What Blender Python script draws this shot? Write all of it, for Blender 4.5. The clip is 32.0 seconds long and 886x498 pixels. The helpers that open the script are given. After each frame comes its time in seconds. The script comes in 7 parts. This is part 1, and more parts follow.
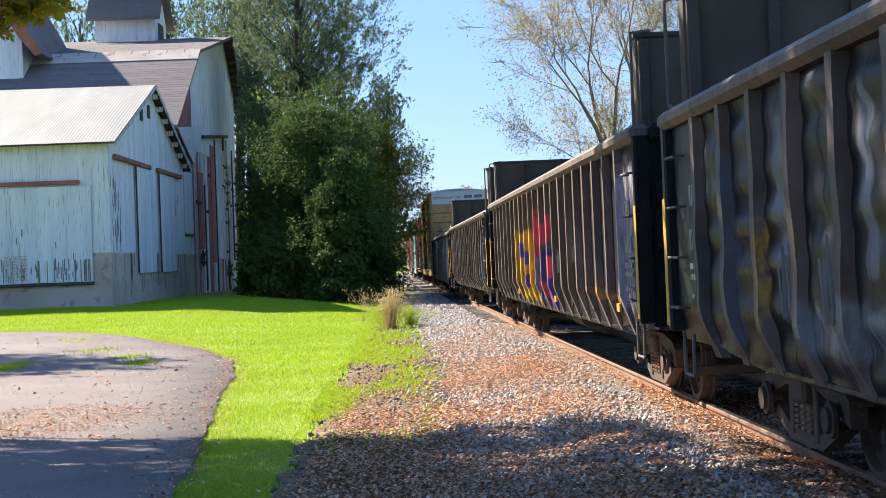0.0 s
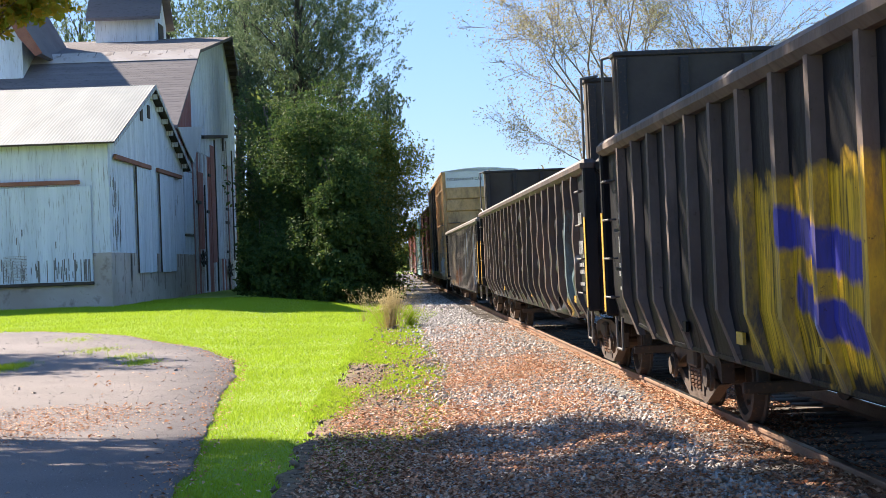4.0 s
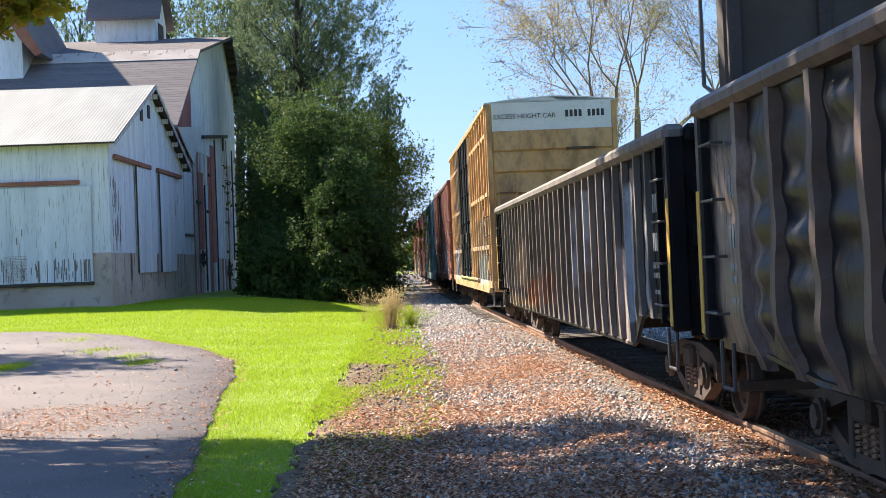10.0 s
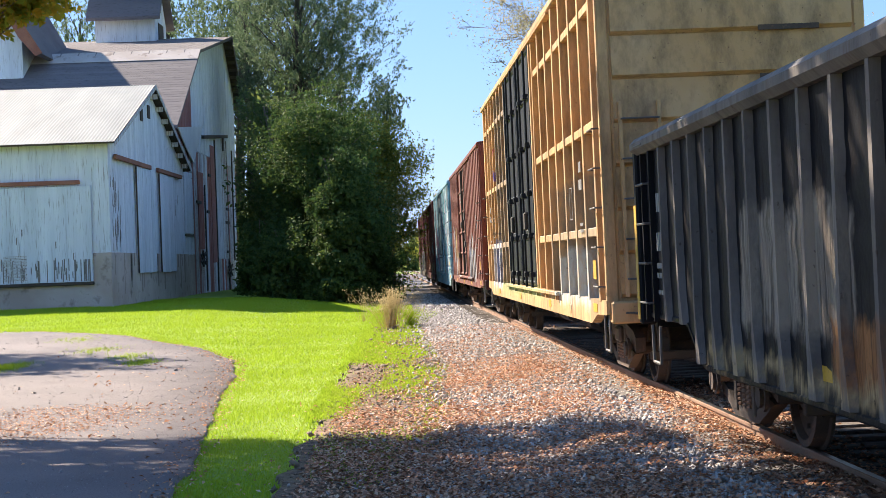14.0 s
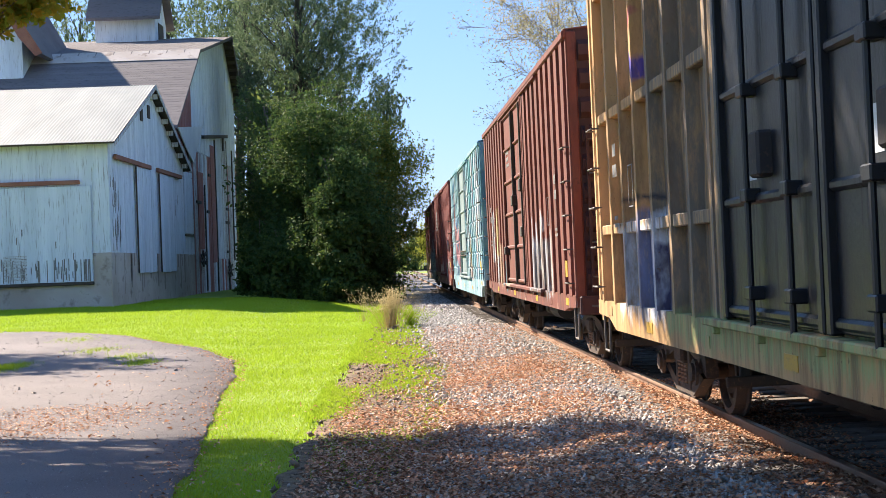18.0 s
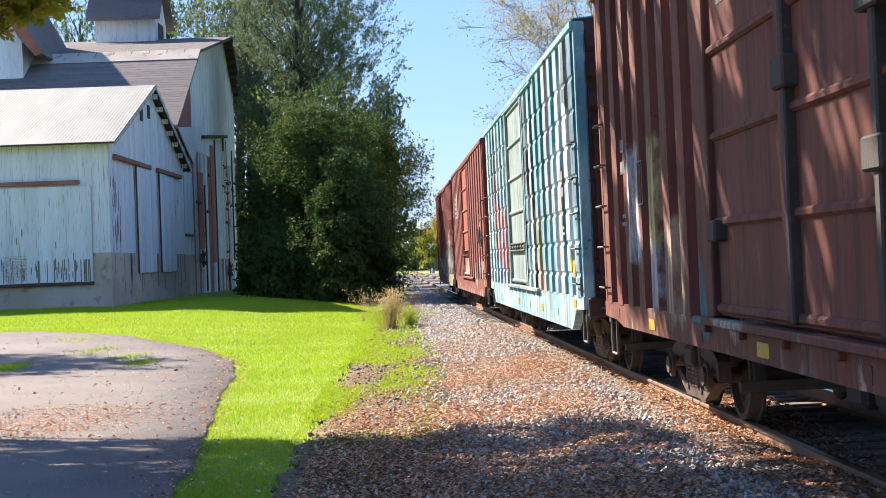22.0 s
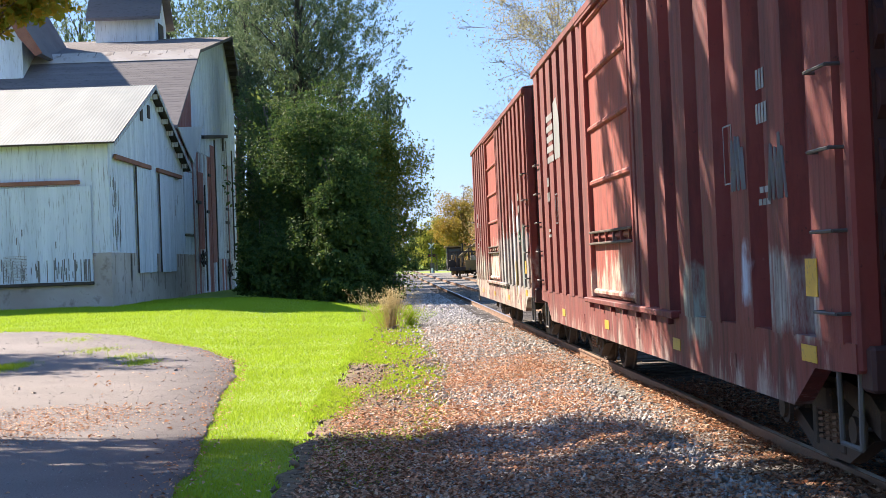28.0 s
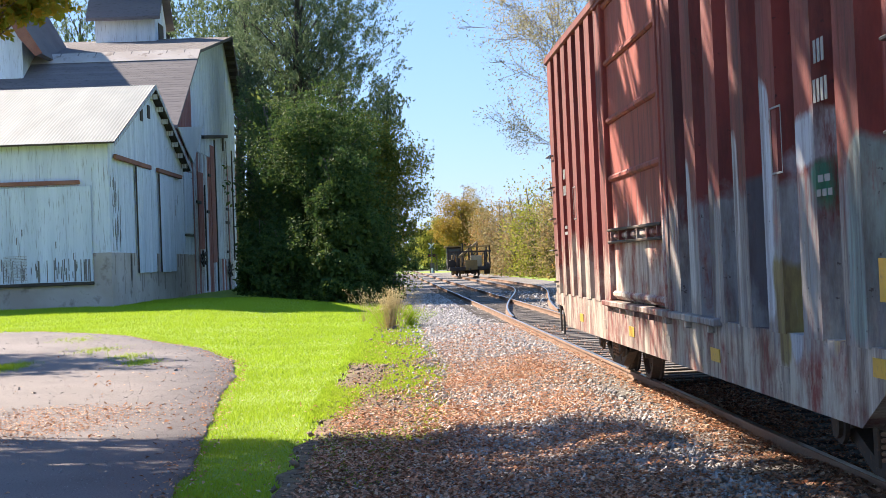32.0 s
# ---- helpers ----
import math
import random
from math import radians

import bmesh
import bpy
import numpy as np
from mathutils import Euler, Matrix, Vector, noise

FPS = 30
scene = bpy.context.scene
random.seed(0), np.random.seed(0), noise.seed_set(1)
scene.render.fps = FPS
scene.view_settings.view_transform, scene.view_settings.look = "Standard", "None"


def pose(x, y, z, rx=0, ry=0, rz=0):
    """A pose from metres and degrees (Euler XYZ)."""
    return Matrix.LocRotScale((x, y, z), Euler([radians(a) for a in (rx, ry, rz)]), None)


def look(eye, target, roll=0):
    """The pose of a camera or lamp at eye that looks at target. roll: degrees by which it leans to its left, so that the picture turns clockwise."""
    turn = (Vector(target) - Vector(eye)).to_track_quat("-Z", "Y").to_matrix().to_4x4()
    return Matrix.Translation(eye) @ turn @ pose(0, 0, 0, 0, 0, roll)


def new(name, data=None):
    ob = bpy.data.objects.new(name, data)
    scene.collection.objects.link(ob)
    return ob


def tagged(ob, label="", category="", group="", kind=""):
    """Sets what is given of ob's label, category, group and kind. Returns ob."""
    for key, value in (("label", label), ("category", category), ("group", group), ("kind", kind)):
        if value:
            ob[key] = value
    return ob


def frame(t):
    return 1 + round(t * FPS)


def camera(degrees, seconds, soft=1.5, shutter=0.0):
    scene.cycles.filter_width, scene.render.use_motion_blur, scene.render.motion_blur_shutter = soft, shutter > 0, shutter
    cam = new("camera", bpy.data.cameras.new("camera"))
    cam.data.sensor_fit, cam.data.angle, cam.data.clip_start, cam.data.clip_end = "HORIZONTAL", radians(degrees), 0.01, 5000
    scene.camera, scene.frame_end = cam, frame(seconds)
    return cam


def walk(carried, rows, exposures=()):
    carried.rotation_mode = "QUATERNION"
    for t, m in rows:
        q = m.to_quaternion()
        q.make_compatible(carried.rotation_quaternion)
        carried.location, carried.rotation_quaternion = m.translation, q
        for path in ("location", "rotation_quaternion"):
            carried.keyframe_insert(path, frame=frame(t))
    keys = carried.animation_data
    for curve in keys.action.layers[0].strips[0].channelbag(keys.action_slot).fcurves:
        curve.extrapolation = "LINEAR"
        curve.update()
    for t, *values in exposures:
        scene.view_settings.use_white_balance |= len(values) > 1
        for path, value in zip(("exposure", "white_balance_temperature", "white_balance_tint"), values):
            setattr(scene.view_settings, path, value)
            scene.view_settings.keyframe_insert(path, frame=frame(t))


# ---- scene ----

# ================= camera: it stands still beside the track =================
cam = camera(32.06, 32.0, soft=0.8)
EYE = (0.0, 0.0, 1.571)
AIM = look(EYE, (0.0, 100.0, 1.571 + 100.0 * math.tan(radians(0.42))), -2.01)
walk(cam, [(0.0, AIM), (32.0, AIM)], exposures=[(0.0, 1.68, 6450, 14), (32.0, 1.68, 6450, 14)])

# ================= world, sun, exposure =================
SUN_AZ = 44.0        # degrees to the left of the view axis (+y)
SUN_EL = 36.0
sun_dir = Vector((-math.sin(radians(SUN_AZ)) * math.cos(radians(SUN_EL)),
                  math.cos(radians(SUN_AZ)) * math.cos(radians(SUN_EL)), math.sin(radians(SUN_EL))))
world = bpy.data.worlds.new("world")
scene.world = world
world.use_nodes = True
wn = world.node_tree.nodes
sky = wn.new("ShaderNodeTexSky")
sky.sky_type, sky.sun_disc = "NISHITA", False
sky.sun_elevation, sky.sun_rotation = radians(SUN_EL), radians(-SUN_AZ)
sky.air_density, sky.dust_density, sky.ozone_density = 1.0, 0.2, 2.5
clear = wn.new("ShaderNodeMix")          # an even clear blue beneath the sky's own glow
clear.data_type = "RGBA"
clear.inputs[0].default_value = 0.62
clear.inputs[7].default_value = (1.28, 2.92, 6.35, 1.0)
world.node_tree.links.new(sky.outputs[0], clear.inputs[6])
world.node_tree.links.new(clear.outputs[2], wn["Background"].inputs[0])
wn["Background"].inputs[1].default_value = 0.060
sun = new("sun", bpy.data.lights.new("sun", "SUN"))
sun.data.energy, sun.data.angle, sun.data.color = 5.0, radians(0.53), (0.975, 0.87, 0.70)
sun.matrix_world = look(sun_dir * 200, (0, 0, 0))

# ================= materials =================
class Nodes:
    """A small helper that wires a node material."""

    def __init__(self, name):
        self.m = bpy.data.materials.new(name)
        self.m.use_nodes = True
        self.t = self.m.node_tree
        self.b = self.t.nodes["Principled BSDF"]
        self.co = None

    def node(self, kind, **kw):
        n = self.t.nodes.new(kind)
        for k, v in kw.items():
            n.inputs[k].default_value = v
        return n

    def link(self, a, b):
        self.t.links.new(a, b)

    def coords(self, scale=(1, 1, 1), shift=True):
        tc = self.t.nodes.new("ShaderNodeTexCoord")
        mp = self.t.nodes.new("ShaderNodeMapping")
        mp.inputs["Scale"].default_value = scale
        self.link(tc.outputs["Object"], mp.inputs["Vector"])
        if shift:
            oi = self.t.nodes.new("ShaderNodeObjectInfo")
            mu = self.t.nodes.new("ShaderNodeMath")
            mu.operation = "MULTIPLY"
            mu.inputs[1].default_value = 37.0
            self.link(oi.outputs["Random"], mu.inputs[0])
            self.link(mu.outputs[0], mp.inputs["Location"])
        return mp.outputs[0]

    def noise(self, co, scale, detail=4.0, rough=0.55):
        n = self.node("ShaderNodeTexNoise", Scale=scale, Detail=detail, Roughness=rough)
        self.link(co, n.inputs["Vector"])
        return n.outputs[0]

    def ramp(self, fac, lo, hi):
        n = self.t.nodes.new("ShaderNodeMapRange")
        n.inputs[1].default_value, n.inputs[2].default_value = lo, hi
        self.link(fac, n.inputs[0])
        return n.outputs[0]

    def math(self, op, a, b):
        n = self.t.nodes.new("ShaderNodeMath")
        n.operation = op
        for i, v in enumerate((a, b)):
            if isinstance(v, (int, float)):
                n.inputs[i].default_value = v
            else:
                self.link(v, n.inputs[i])
        return n.outputs[0]

    def vector(self, op, a, b):
        n = self.t.nodes.new("ShaderNodeVectorMath")
        n.operation = op
        for i, v in ((0, a), (3 if op == "SCALE" else 1, b)):
            if isinstance(v, tuple):
                n.inputs[i].default_value = v
            elif v is not None:
                self.link(v, n.inputs[i])
        return n.outputs[1] if op in ("DOT_PRODUCT", "LENGTH") else n.outputs[0]

    def mix(self, fac, a, b):
        n = self.t.nodes.new("ShaderNodeMix")
        n.data_type = "RGBA"
        for i, v in ((6, a), (7, b)):
            if isinstance(v, tuple):
                n.inputs[i].default_value = (*v, 1.0)
            else:
                self.link(v, n.inputs[i])
        if isinstance(fac, (int, float)):
            n.inputs[0].default_value = fac
        else:
            self.link(fac, n.inputs[0])
        return n.outputs[2]

    def bump(self, height, strength, distance=0.02):
        n = self.node("ShaderNodeBump", Strength=strength, Distance=distance)
        self.link(height, n.inputs["Height"])
        self.link(n.outputs[0], self.b.inputs["Normal"])

    def done(self, colour, rough=0.8, metal=0.0, spec=0.5):
        if isinstance(colour, tuple):
            self.b.inputs["Base Color"].default_value = (*colour, 1.0)
        else:
            self.link(colour, self.b.inputs["Base Color"])
        if isinstance(rough, (int, float)):
            self.b.inputs["Roughness"].default_value = rough
        else:
            self.link(rough, self.b.inputs["Roughness"])
        self.b.inputs["Metallic"].default_value = metal
        self.b.inputs["Specular IOR Level"].default_value = spec
        return self.m


def worn(name, a, b, c=None, fine=30.0, coarse=1.2, rough=0.8, metal=0.0, bump=0.25, dist=0.01, stretch=(1, 1, 1), amount=(0.35, 0.65), specks=(0.56, 0.72)):
    """A surface that wanders between a and b in large patches, with specks of c."""
    n = Nodes(name)
    co = n.coords(stretch)
    big = n.ramp(n.noise(co, coarse), *amount)
    small = n.noise(co, fine, 5)
    col = n.mix(big, a, b)
    if c:
        col = n.mix(n.ramp(small, *specks), col, c)
    else:
        col = n.mix(n.math("MULTIPLY", small, 0.35), col, tuple(v * 0.5 for v in a))
    n.bump(small, bump, dist)
    return n.done(col, rough, metal)


def car_paint(name, base, faded, rust, streaks=0.5, rough=0.7, ref=None, tags=(), washed=None, gloss=0.35):
    """Old paint on steel: faded patches, rust runs down the sheet, chips; tags are sprayed fields (y0, y1, z0, z1, colour)
    on the car's own axes; washed: (height, colour, amount) of a pale lower band."""
    n = Nodes(name)

    def car_space(scale):
        tc = n.t.nodes.new("ShaderNodeTexCoord")
        tc.object = ref
        mp = n.t.nodes.new("ShaderNodeMapping")
        mp.inputs["Scale"].default_value = scale
        n.link(tc.outputs["Object"], mp.inputs["Vector"])
        return mp.outputs[0]
    co = car_space((1, 1, 1))
    down = car_space((1.0, 5.0, 0.35))
    sep = n.t.nodes.new("ShaderNodeSeparateXYZ")
    n.link(co, sep.inputs[0])
    wob = n.noise(car_space((1, 1, 0.6)), 2.3, 5, 0.65)
    col = n.mix(n.ramp(n.noise(co, 0.7, 6, 0.65), 0.36, 0.66), base, faded)
    runs = n.ramp(n.noise(down, 2.2, 6, 0.65), 0.62 - 0.18 * streaks, 0.82 - 0.12 * streaks)
    if washed:
        h, wc, am = washed
        top = n.math("ADD", n.math("MULTIPLY", n.noise(car_space((1, 1.7, 0.35)), 1.6, 6, 0.7), 2.4), h - 1.2)
        m = n.ramp(n.math("SUBTRACT", top, sep.outputs[2]), 0.0, 0.22)
        patch = n.ramp(n.noise(car_space((1, 1.2, 0.7)), 2.4, 6, 0.7), 0.38, 0.56)
        col = n.mix(n.math("MULTIPLY", n.math("MULTIPLY", m, patch), am), col, wc)
    if tags:
        yy = n.math("ADD", sep.outputs[1], n.math("MULTIPLY", n.math("SUBTRACT", wob, 0.5), 0.55))
        zz = n.math("ADD", sep.outputs[2], n.math("MULTIPLY", n.math("SUBTRACT", n.noise(co, 3.7, 4), 0.5), 0.5))
        left = n.ramp(sep.outputs[0], 0.05, -0.05)
        spot = n.t.nodes.new("ShaderNodeCombineXYZ")
        fine_y = n.math("ADD", sep.outputs[1], n.math("MULTIPLY", n.math("SUBTRACT", wob, 0.5), 0.22))
        fine_z = n.math("ADD", sep.outputs[2], n.math("MULTIPLY", n.math("SUBTRACT", n.noise(co, 4.1, 4), 0.5), 0.20))
        n.link(fine_y, spot.inputs[1])
        n.link(fine_z, spot.inputs[2])
        for y0, y1, z0, z1, c, *width in tags:
            if width:        # a sprayed line from (y0, z0) to (y1, z1)
                d = Vector((0.0, y1 - y0, z1 - z0))
                rel = n.vector("SUBTRACT", spot.outputs[0], (0.0, y0, z0))
                k = n.math("MINIMUM", n.math("MAXIMUM", n.vector("DOT_PRODUCT", rel, tuple(d / max(d.length_squared, 1e-6))), 0.0), 1.0)
                gap = n.vector("LENGTH", n.vector("SUBTRACT", rel, n.vector("SCALE", tuple(d), k)), None)
                m = n.ramp(gap, width[0], width[0] - 0.05)
                fade = n.ramp(n.noise(down, 3.0, 6, 0.75), 0.72, 0.56)
                col = n.mix(n.math("MULTIPLY", n.math("MULTIPLY", m, left), fade), col, c)
                continue
            m = n.math("MULTIPLY", n.ramp(yy, y0, y0 + 0.08), n.ramp(yy, y1, y1 - 0.08))
            m = n.math("MULTIPLY", m, n.math("MULTIPLY", n.ramp(zz, z0, z0 + 0.12), n.ramp(zz, z1, z1 - 0.10)))
            wear = n.ramp(n.noise(down, 3.0, 6, 0.75), 0.66, 0.46)
            col = n.mix(n.math("MULTIPLY", n.math("MULTIPLY", m, left), wear), col, c)
    bleach = n.ramp(n.noise(car_space((1.0, 3.2, 0.28)), 1.3, 7, 0.72), 0.54, 0.74)
    col = n.mix(n.math("MULTIPLY", bleach, 0.06 if max(base) > 0.1 else 0.012), col, tuple(0.55 * v + 0.26 for v in faded))
    grime = n.ramp(n.noise(car_space((1.0, 3.6, 0.28)), 1.7, 7, 0.72), 0.46, 0.64)
    col = n.mix(n.math("MULTIPLY", grime, 0.72), col, tuple(0.22 * v + 0.008 for v in base))
    col = n.mix(n.math("MULTIPLY", runs, 0.7), col, rust)
    chips = n.ramp(n.noise(co, 14.0, 6, 0.7), 0.63, 0.68)
    col = n.mix(n.math("MULTIPLY", chips, 0.7), col, tuple(v * 0.45 for v in rust))
    dust = n.ramp(n.noise(car_space((1, 2.0, 0.5)), 3.1, 5), 0.45, 0.8)
    col = n.mix(n.math("MULTIPLY", dust, min(0.055, 0.004 + 0.6 * max(base))), col, (0.36, 0.32, 0.28))
    n.bump(n.noise(co, 7.0, 6, 0.6), 0.3, 0.02)
    return n.done(col, n.math("ADD", n.math("MULTIPLY", runs, (1.0 - rough) * 0.7), rough), 0.0, gloss)


def leaf_mat(name, *cols, through_light=0.45):
    """Leaves: each one its own colour; light passes through."""
    n = Nodes(name)
    g = n.t.nodes.new("ShaderNodeNewGeometry")
    r = n.t.nodes.new("ShaderNodeValToRGB")
    els = r.color_ramp.elements
    while len(els) < len(cols):
        els.new(0.5)
    for i, c in enumerate(cols):
        els[i].position = i / max(1, len(cols) - 1)
        els[i].color = (*c, 1.0)
    n.link(g.outputs["Random Per Island"], r.inputs[0])
    tr = n.t.nodes.new("ShaderNodeBsdfTranslucent")
    n.link(r.outputs[0], tr.inputs[0])
    ms = n.t.nodes.new("ShaderNodeMixShader")
    ms.inputs[0].default_value = through_light
    n.done(r.outputs[0], 0.7, 0.0, 0.12)
    n.link(n.b.outputs[0], ms.inputs[1])
    n.link(tr.outputs[0], ms.inputs[2])
    n.link(ms.outputs[0], n.t.nodes["Material Output"].inputs[0])
    return n.m


def island_mat(name, cols, rough=0.9, fine=60.0):
    """Loose pieces, each with its own tone and a fine grain."""
    n = Nodes(name)
    g = n.t.nodes.new("ShaderNodeNewGeometry")
    r = n.t.nodes.new("ShaderNodeValToRGB")
    els = r.color_ramp.elements
    while len(els) < len(cols):
        els.new(0.5)
    for i, c in enumerate(cols):
        els[i].position = i / (len(cols) - 1)
        els[i].color = (*c, 1.0)
    n.link(g.outputs["Random Per Island"], r.inputs[0])
    sm = n.noise(n.coords(), fine, 3)
    col = n.mix(n.math("MULTIPLY", sm, 0.5), r.outputs[0], (0.10, 0.09, 0.08))
    return n.done(col, rough)


STEEL_DARK = worn("dark_steel", (0.025, 0.021, 0.020), (0.045, 0.034, 0.028), (0.08, 0.045, 0.03), rough=0.75)
TRUCK_STEEL = worn("truck_steel", (0.048, 0.034, 0.026), (0.096, 0.060, 0.040), (0.128, 0.072, 0.040), fine=25, rough=0.85)
WHEEL_TREAD = worn("wheel_tread", (0.32, 0.31, 0.30), (0.22, 0.20, 0.19), None, rough=0.35, metal=0.9)
RAIL_TOP = worn("rail_head", (0.55, 0.54, 0.53), (0.42, 0.40, 0.38), None, rough=0.28, metal=1.0, bump=0.05)
RAIL_RUST = worn("rail_rust", (0.20, 0.105, 0.06), (0.27, 0.16, 0.10), (0.12, 0.07, 0.05), fine=40, rough=0.9)
TIE_WOOD = worn("tie_wood", (0.11, 0.085, 0.065), (0.19, 0.155, 0.125), (0.05, 0.04, 0.032), fine=22, rough=0.92, stretch=(0.4, 4, 2))
HANDLE = worn("grab_iron", (0.06, 0.05, 0.045), (0.12, 0.105, 0.095), None, rough=0.6)
YELLOW = worn("safety_yellow", (0.58, 0.32, 0.02), (0.46, 0.26, 0.03), (0.25, 0.16, 0.06), rough=0.5, bump=0.1)
STENCIL = worn("stencil_white", (0.27, 0.27, 0.27), (0.17, 0.17, 0.165), (0.2, 0.17, 0.15), rough=0.6, bump=0.1)
GRASS_GROUND = worn("lawn_soil", (0.19, 0.28, 0.025), (0.24, 0.33, 0.035), (0.12, 0.15, 0.02), fine=35, coarse=0.25, rough=0.95, bump=0.6, dist=0.04)
BALLAST_BED = worn("ballast_bed", (0.150, 0.130, 0.115), (0.205, 0.182, 0.163), (0.060, 0.050, 0.043), fine=12, coarse=0.5, rough=0.95, bump=1.0, dist=0.05)
GRAVEL_ROAD = worn("gravel_drive", (0.152, 0.127, 0.122), (0.208, 0.176, 0.166), (0.070, 0.060, 0.060), fine=55, coarse=0.45, rough=0.95, bump=0.7, dist=0.02)
VERGE_SOIL = worn("verge_soil", (0.185, 0.112, 0.066), (0.145, 0.100, 0.050), (0.060, 0.036, 0.022), fine=9, coarse=1.3, rough=0.97, bump=1.0, dist=0.08, specks=(0.45, 0.65))
BARK = worn("bark", (0.12, 0.095, 0.075), (0.2, 0.165, 0.13), (0.06, 0.05, 0.04), fine=12, rough=0.95, stretch=(3, 3, 0.6))
PALE_BARK = worn("pale_bark", (0.15, 0.12, 0.10), (0.22, 0.18, 0.155), (0.10, 0.08, 0.07), fine=12, rough=0.95, stretch=(3, 3, 0.6))
WHITE_BOARD = worn("weathered_white_boards", (0.74, 0.775, 0.83), (0.57, 0.615, 0.675), (0.27, 0.255, 0.255), fine=7, coarse=0.6, rough=0.9, bump=0.3, stretch=(4, 4, 0.22), specks=(0.565, 0.72))
GREY_BOARD = worn("grey_barn_boards", (0.46, 0.455, 0.47), (0.66, 0.665, 0.69), (0.17, 0.125, 0.11), fine=8, coarse=1.1, rough=0.95, bump=0.4, stretch=(4, 4, 0.2), specks=(0.47, 0.62))
CONCRETE = worn("old_concrete", (0.40, 0.325, 0.275), (0.53, 0.465, 0.415), (0.22, 0.165, 0.135), fine=2.2, coarse=0.55, rough=0.92)
SHINGLE = worn("asphalt_shingle", (0.128, 0.108, 0.108), (0.180, 0.152, 0.146), (0.080, 0.068, 0.068), fine=7, coarse=0.3, rough=0.95, stretch=(0.5, 1, 3))
TIN = worn("galvanised_tin", (0.255, 0.265, 0.245), (0.195, 0.205, 0.19), (0.24, 0.205, 0.175), fine=14, coarse=0.5, rough=0.72, stretch=(2, 0.5, 1))
RUST_RED = worn("red_rusty_iron", (0.25, 0.09, 0.06), (0.32, 0.14, 0.09), (0.14, 0.07, 0.05), rough=0.85)
DARK_WOOD = worn("dark_wood", (0.055, 0.04, 0.032), (0.09, 0.07, 0.055), None, rough=0.9)
RED_BOARD = worn("faded_red_boards", (0.30, 0.085, 0.07), (0.36, 0.17, 0.14), (0.42, 0.38, 0.36), fine=9, rough=0.9, stretch=(4, 4, 0.4), specks=(0.6, 0.75))
STONES = island_mat("ballast_stone", [(0.20, 0.175, 0.155), (0.46, 0.415, 0.38), (0.62, 0.565, 0.52), (0.34, 0.295, 0.265), (0.76, 0.73, 0.70), (0.27, 0.232, 0.208)])
# between the rails: dark stone, with the train's shade put into the colour
SHADED_STONES = island_mat("shaded_stone", [(0.030, 0.026, 0.024), (0.055, 0.046, 0.040), (0.085, 0.072, 0.062), (0.040, 0.034, 0.031)])
SHADED_BED = worn("shaded_bed", (0.022, 0.019, 0.017), (0.040, 0.034, 0.030), (0.060, 0.050, 0.043), fine=14, coarse=0.6, rough=0.9, bump=1.0, dist=0.04)
CLODS = island_mat("clods", [(0.10, 0.062, 0.038), (0.19, 0.122, 0.076), (0.27, 0.185, 0.12), (0.13, 0.095, 0.05)])
DRIVE_STONES = island_mat("drive_stone", [(0.14, 0.125, 0.125), (0.26, 0.235, 0.23), (0.36, 0.33, 0.32), (0.20, 0.18, 0.178)])
WILLOW_BARK = worn("willow_bark", (0.045, 0.038, 0.032), (0.075, 0.064, 0.053), None, fine=12, rough=0.95)
LEAF_GREEN = leaf_mat("green_leaves", (0.036, 0.072, 0.024), (0.054, 0.098, 0.027), (0.110, 0.150, 0.034), (0.045, 0.085, 0.028), through_light=0.32)
LEAF_SHRUB = leaf_mat("shrub_leaves", (0.052, 0.092, 0.032), (0.080, 0.125, 0.038), (0.150, 0.175, 0.048))
LEAF_WILLOW = leaf_mat("willow_leaves", (0.070, 0.108, 0.055), (0.105, 0.150, 0.078), (0.185, 0.225, 0.125), (0.085, 0.130, 0.060), through_light=0.4)
LEAF_TURNING = leaf_mat("turning_leaves", (0.075, 0.115, 0.026), (0.170, 0.185, 0.034), (0.290, 0.250, 0.048), (0.105, 0.145, 0.030), through_light=0.5)
LEAF_YELLOW = leaf_mat("yellow_leaves", (0.34, 0.28, 0.14), (0.42, 0.37, 0.21), (0.26, 0.25, 0.12), (0.36, 0.26, 0.14))
LEAF_GOLD = leaf_mat("gold_leaves", (0.36, 0.21, 0.040), (0.30, 0.21, 0.045), (0.20, 0.17, 0.035), (0.40, 0.25, 0.05))
LEAF_MIX = leaf_mat("autumn_leaves", (0.36, 0.13, 0.07), (0.36, 0.25, 0.08), (0.19, 0.18, 0.05), (0.38, 0.23, 0.09), (0.29, 0.13, 0.08))
LEAF_TAN = leaf_mat("tan_leaves", (0.30, 0.22, 0.11), (0.36, 0.28, 0.14), (0.22, 0.19, 0.08), (0.34, 0.22, 0.10))
LEAF_LIME = leaf_mat("lime_leaves", (0.22, 0.25, 0.04), (0.38, 0.35, 0.06), (0.14, 0.18, 0.035))
LEAF_MAPLE = leaf_mat("maple_leaves", (0.14, 0.20, 0.025), (0.26, 0.27, 0.03), (0.44, 0.29, 0.03), (0.18, 0.24, 0.025), through_light=0.55)
LEAF_FALLEN = leaf_mat("fallen_leaves", (0.52, 0.220, 0.105), (0.62, 0.365, 0.225), (0.36, 0.145, 0.075), (0.68, 0.49, 0.34), (0.25, 0.120, 0.072), (0.47, 0.205, 0.105), through_light=0.12)
BLADES = leaf_mat("grass_blades", (0.27, 0.40, 0.025), (0.33, 0.45, 0.03), (0.30, 0.42, 0.028), (0.38, 0.47, 0.05))
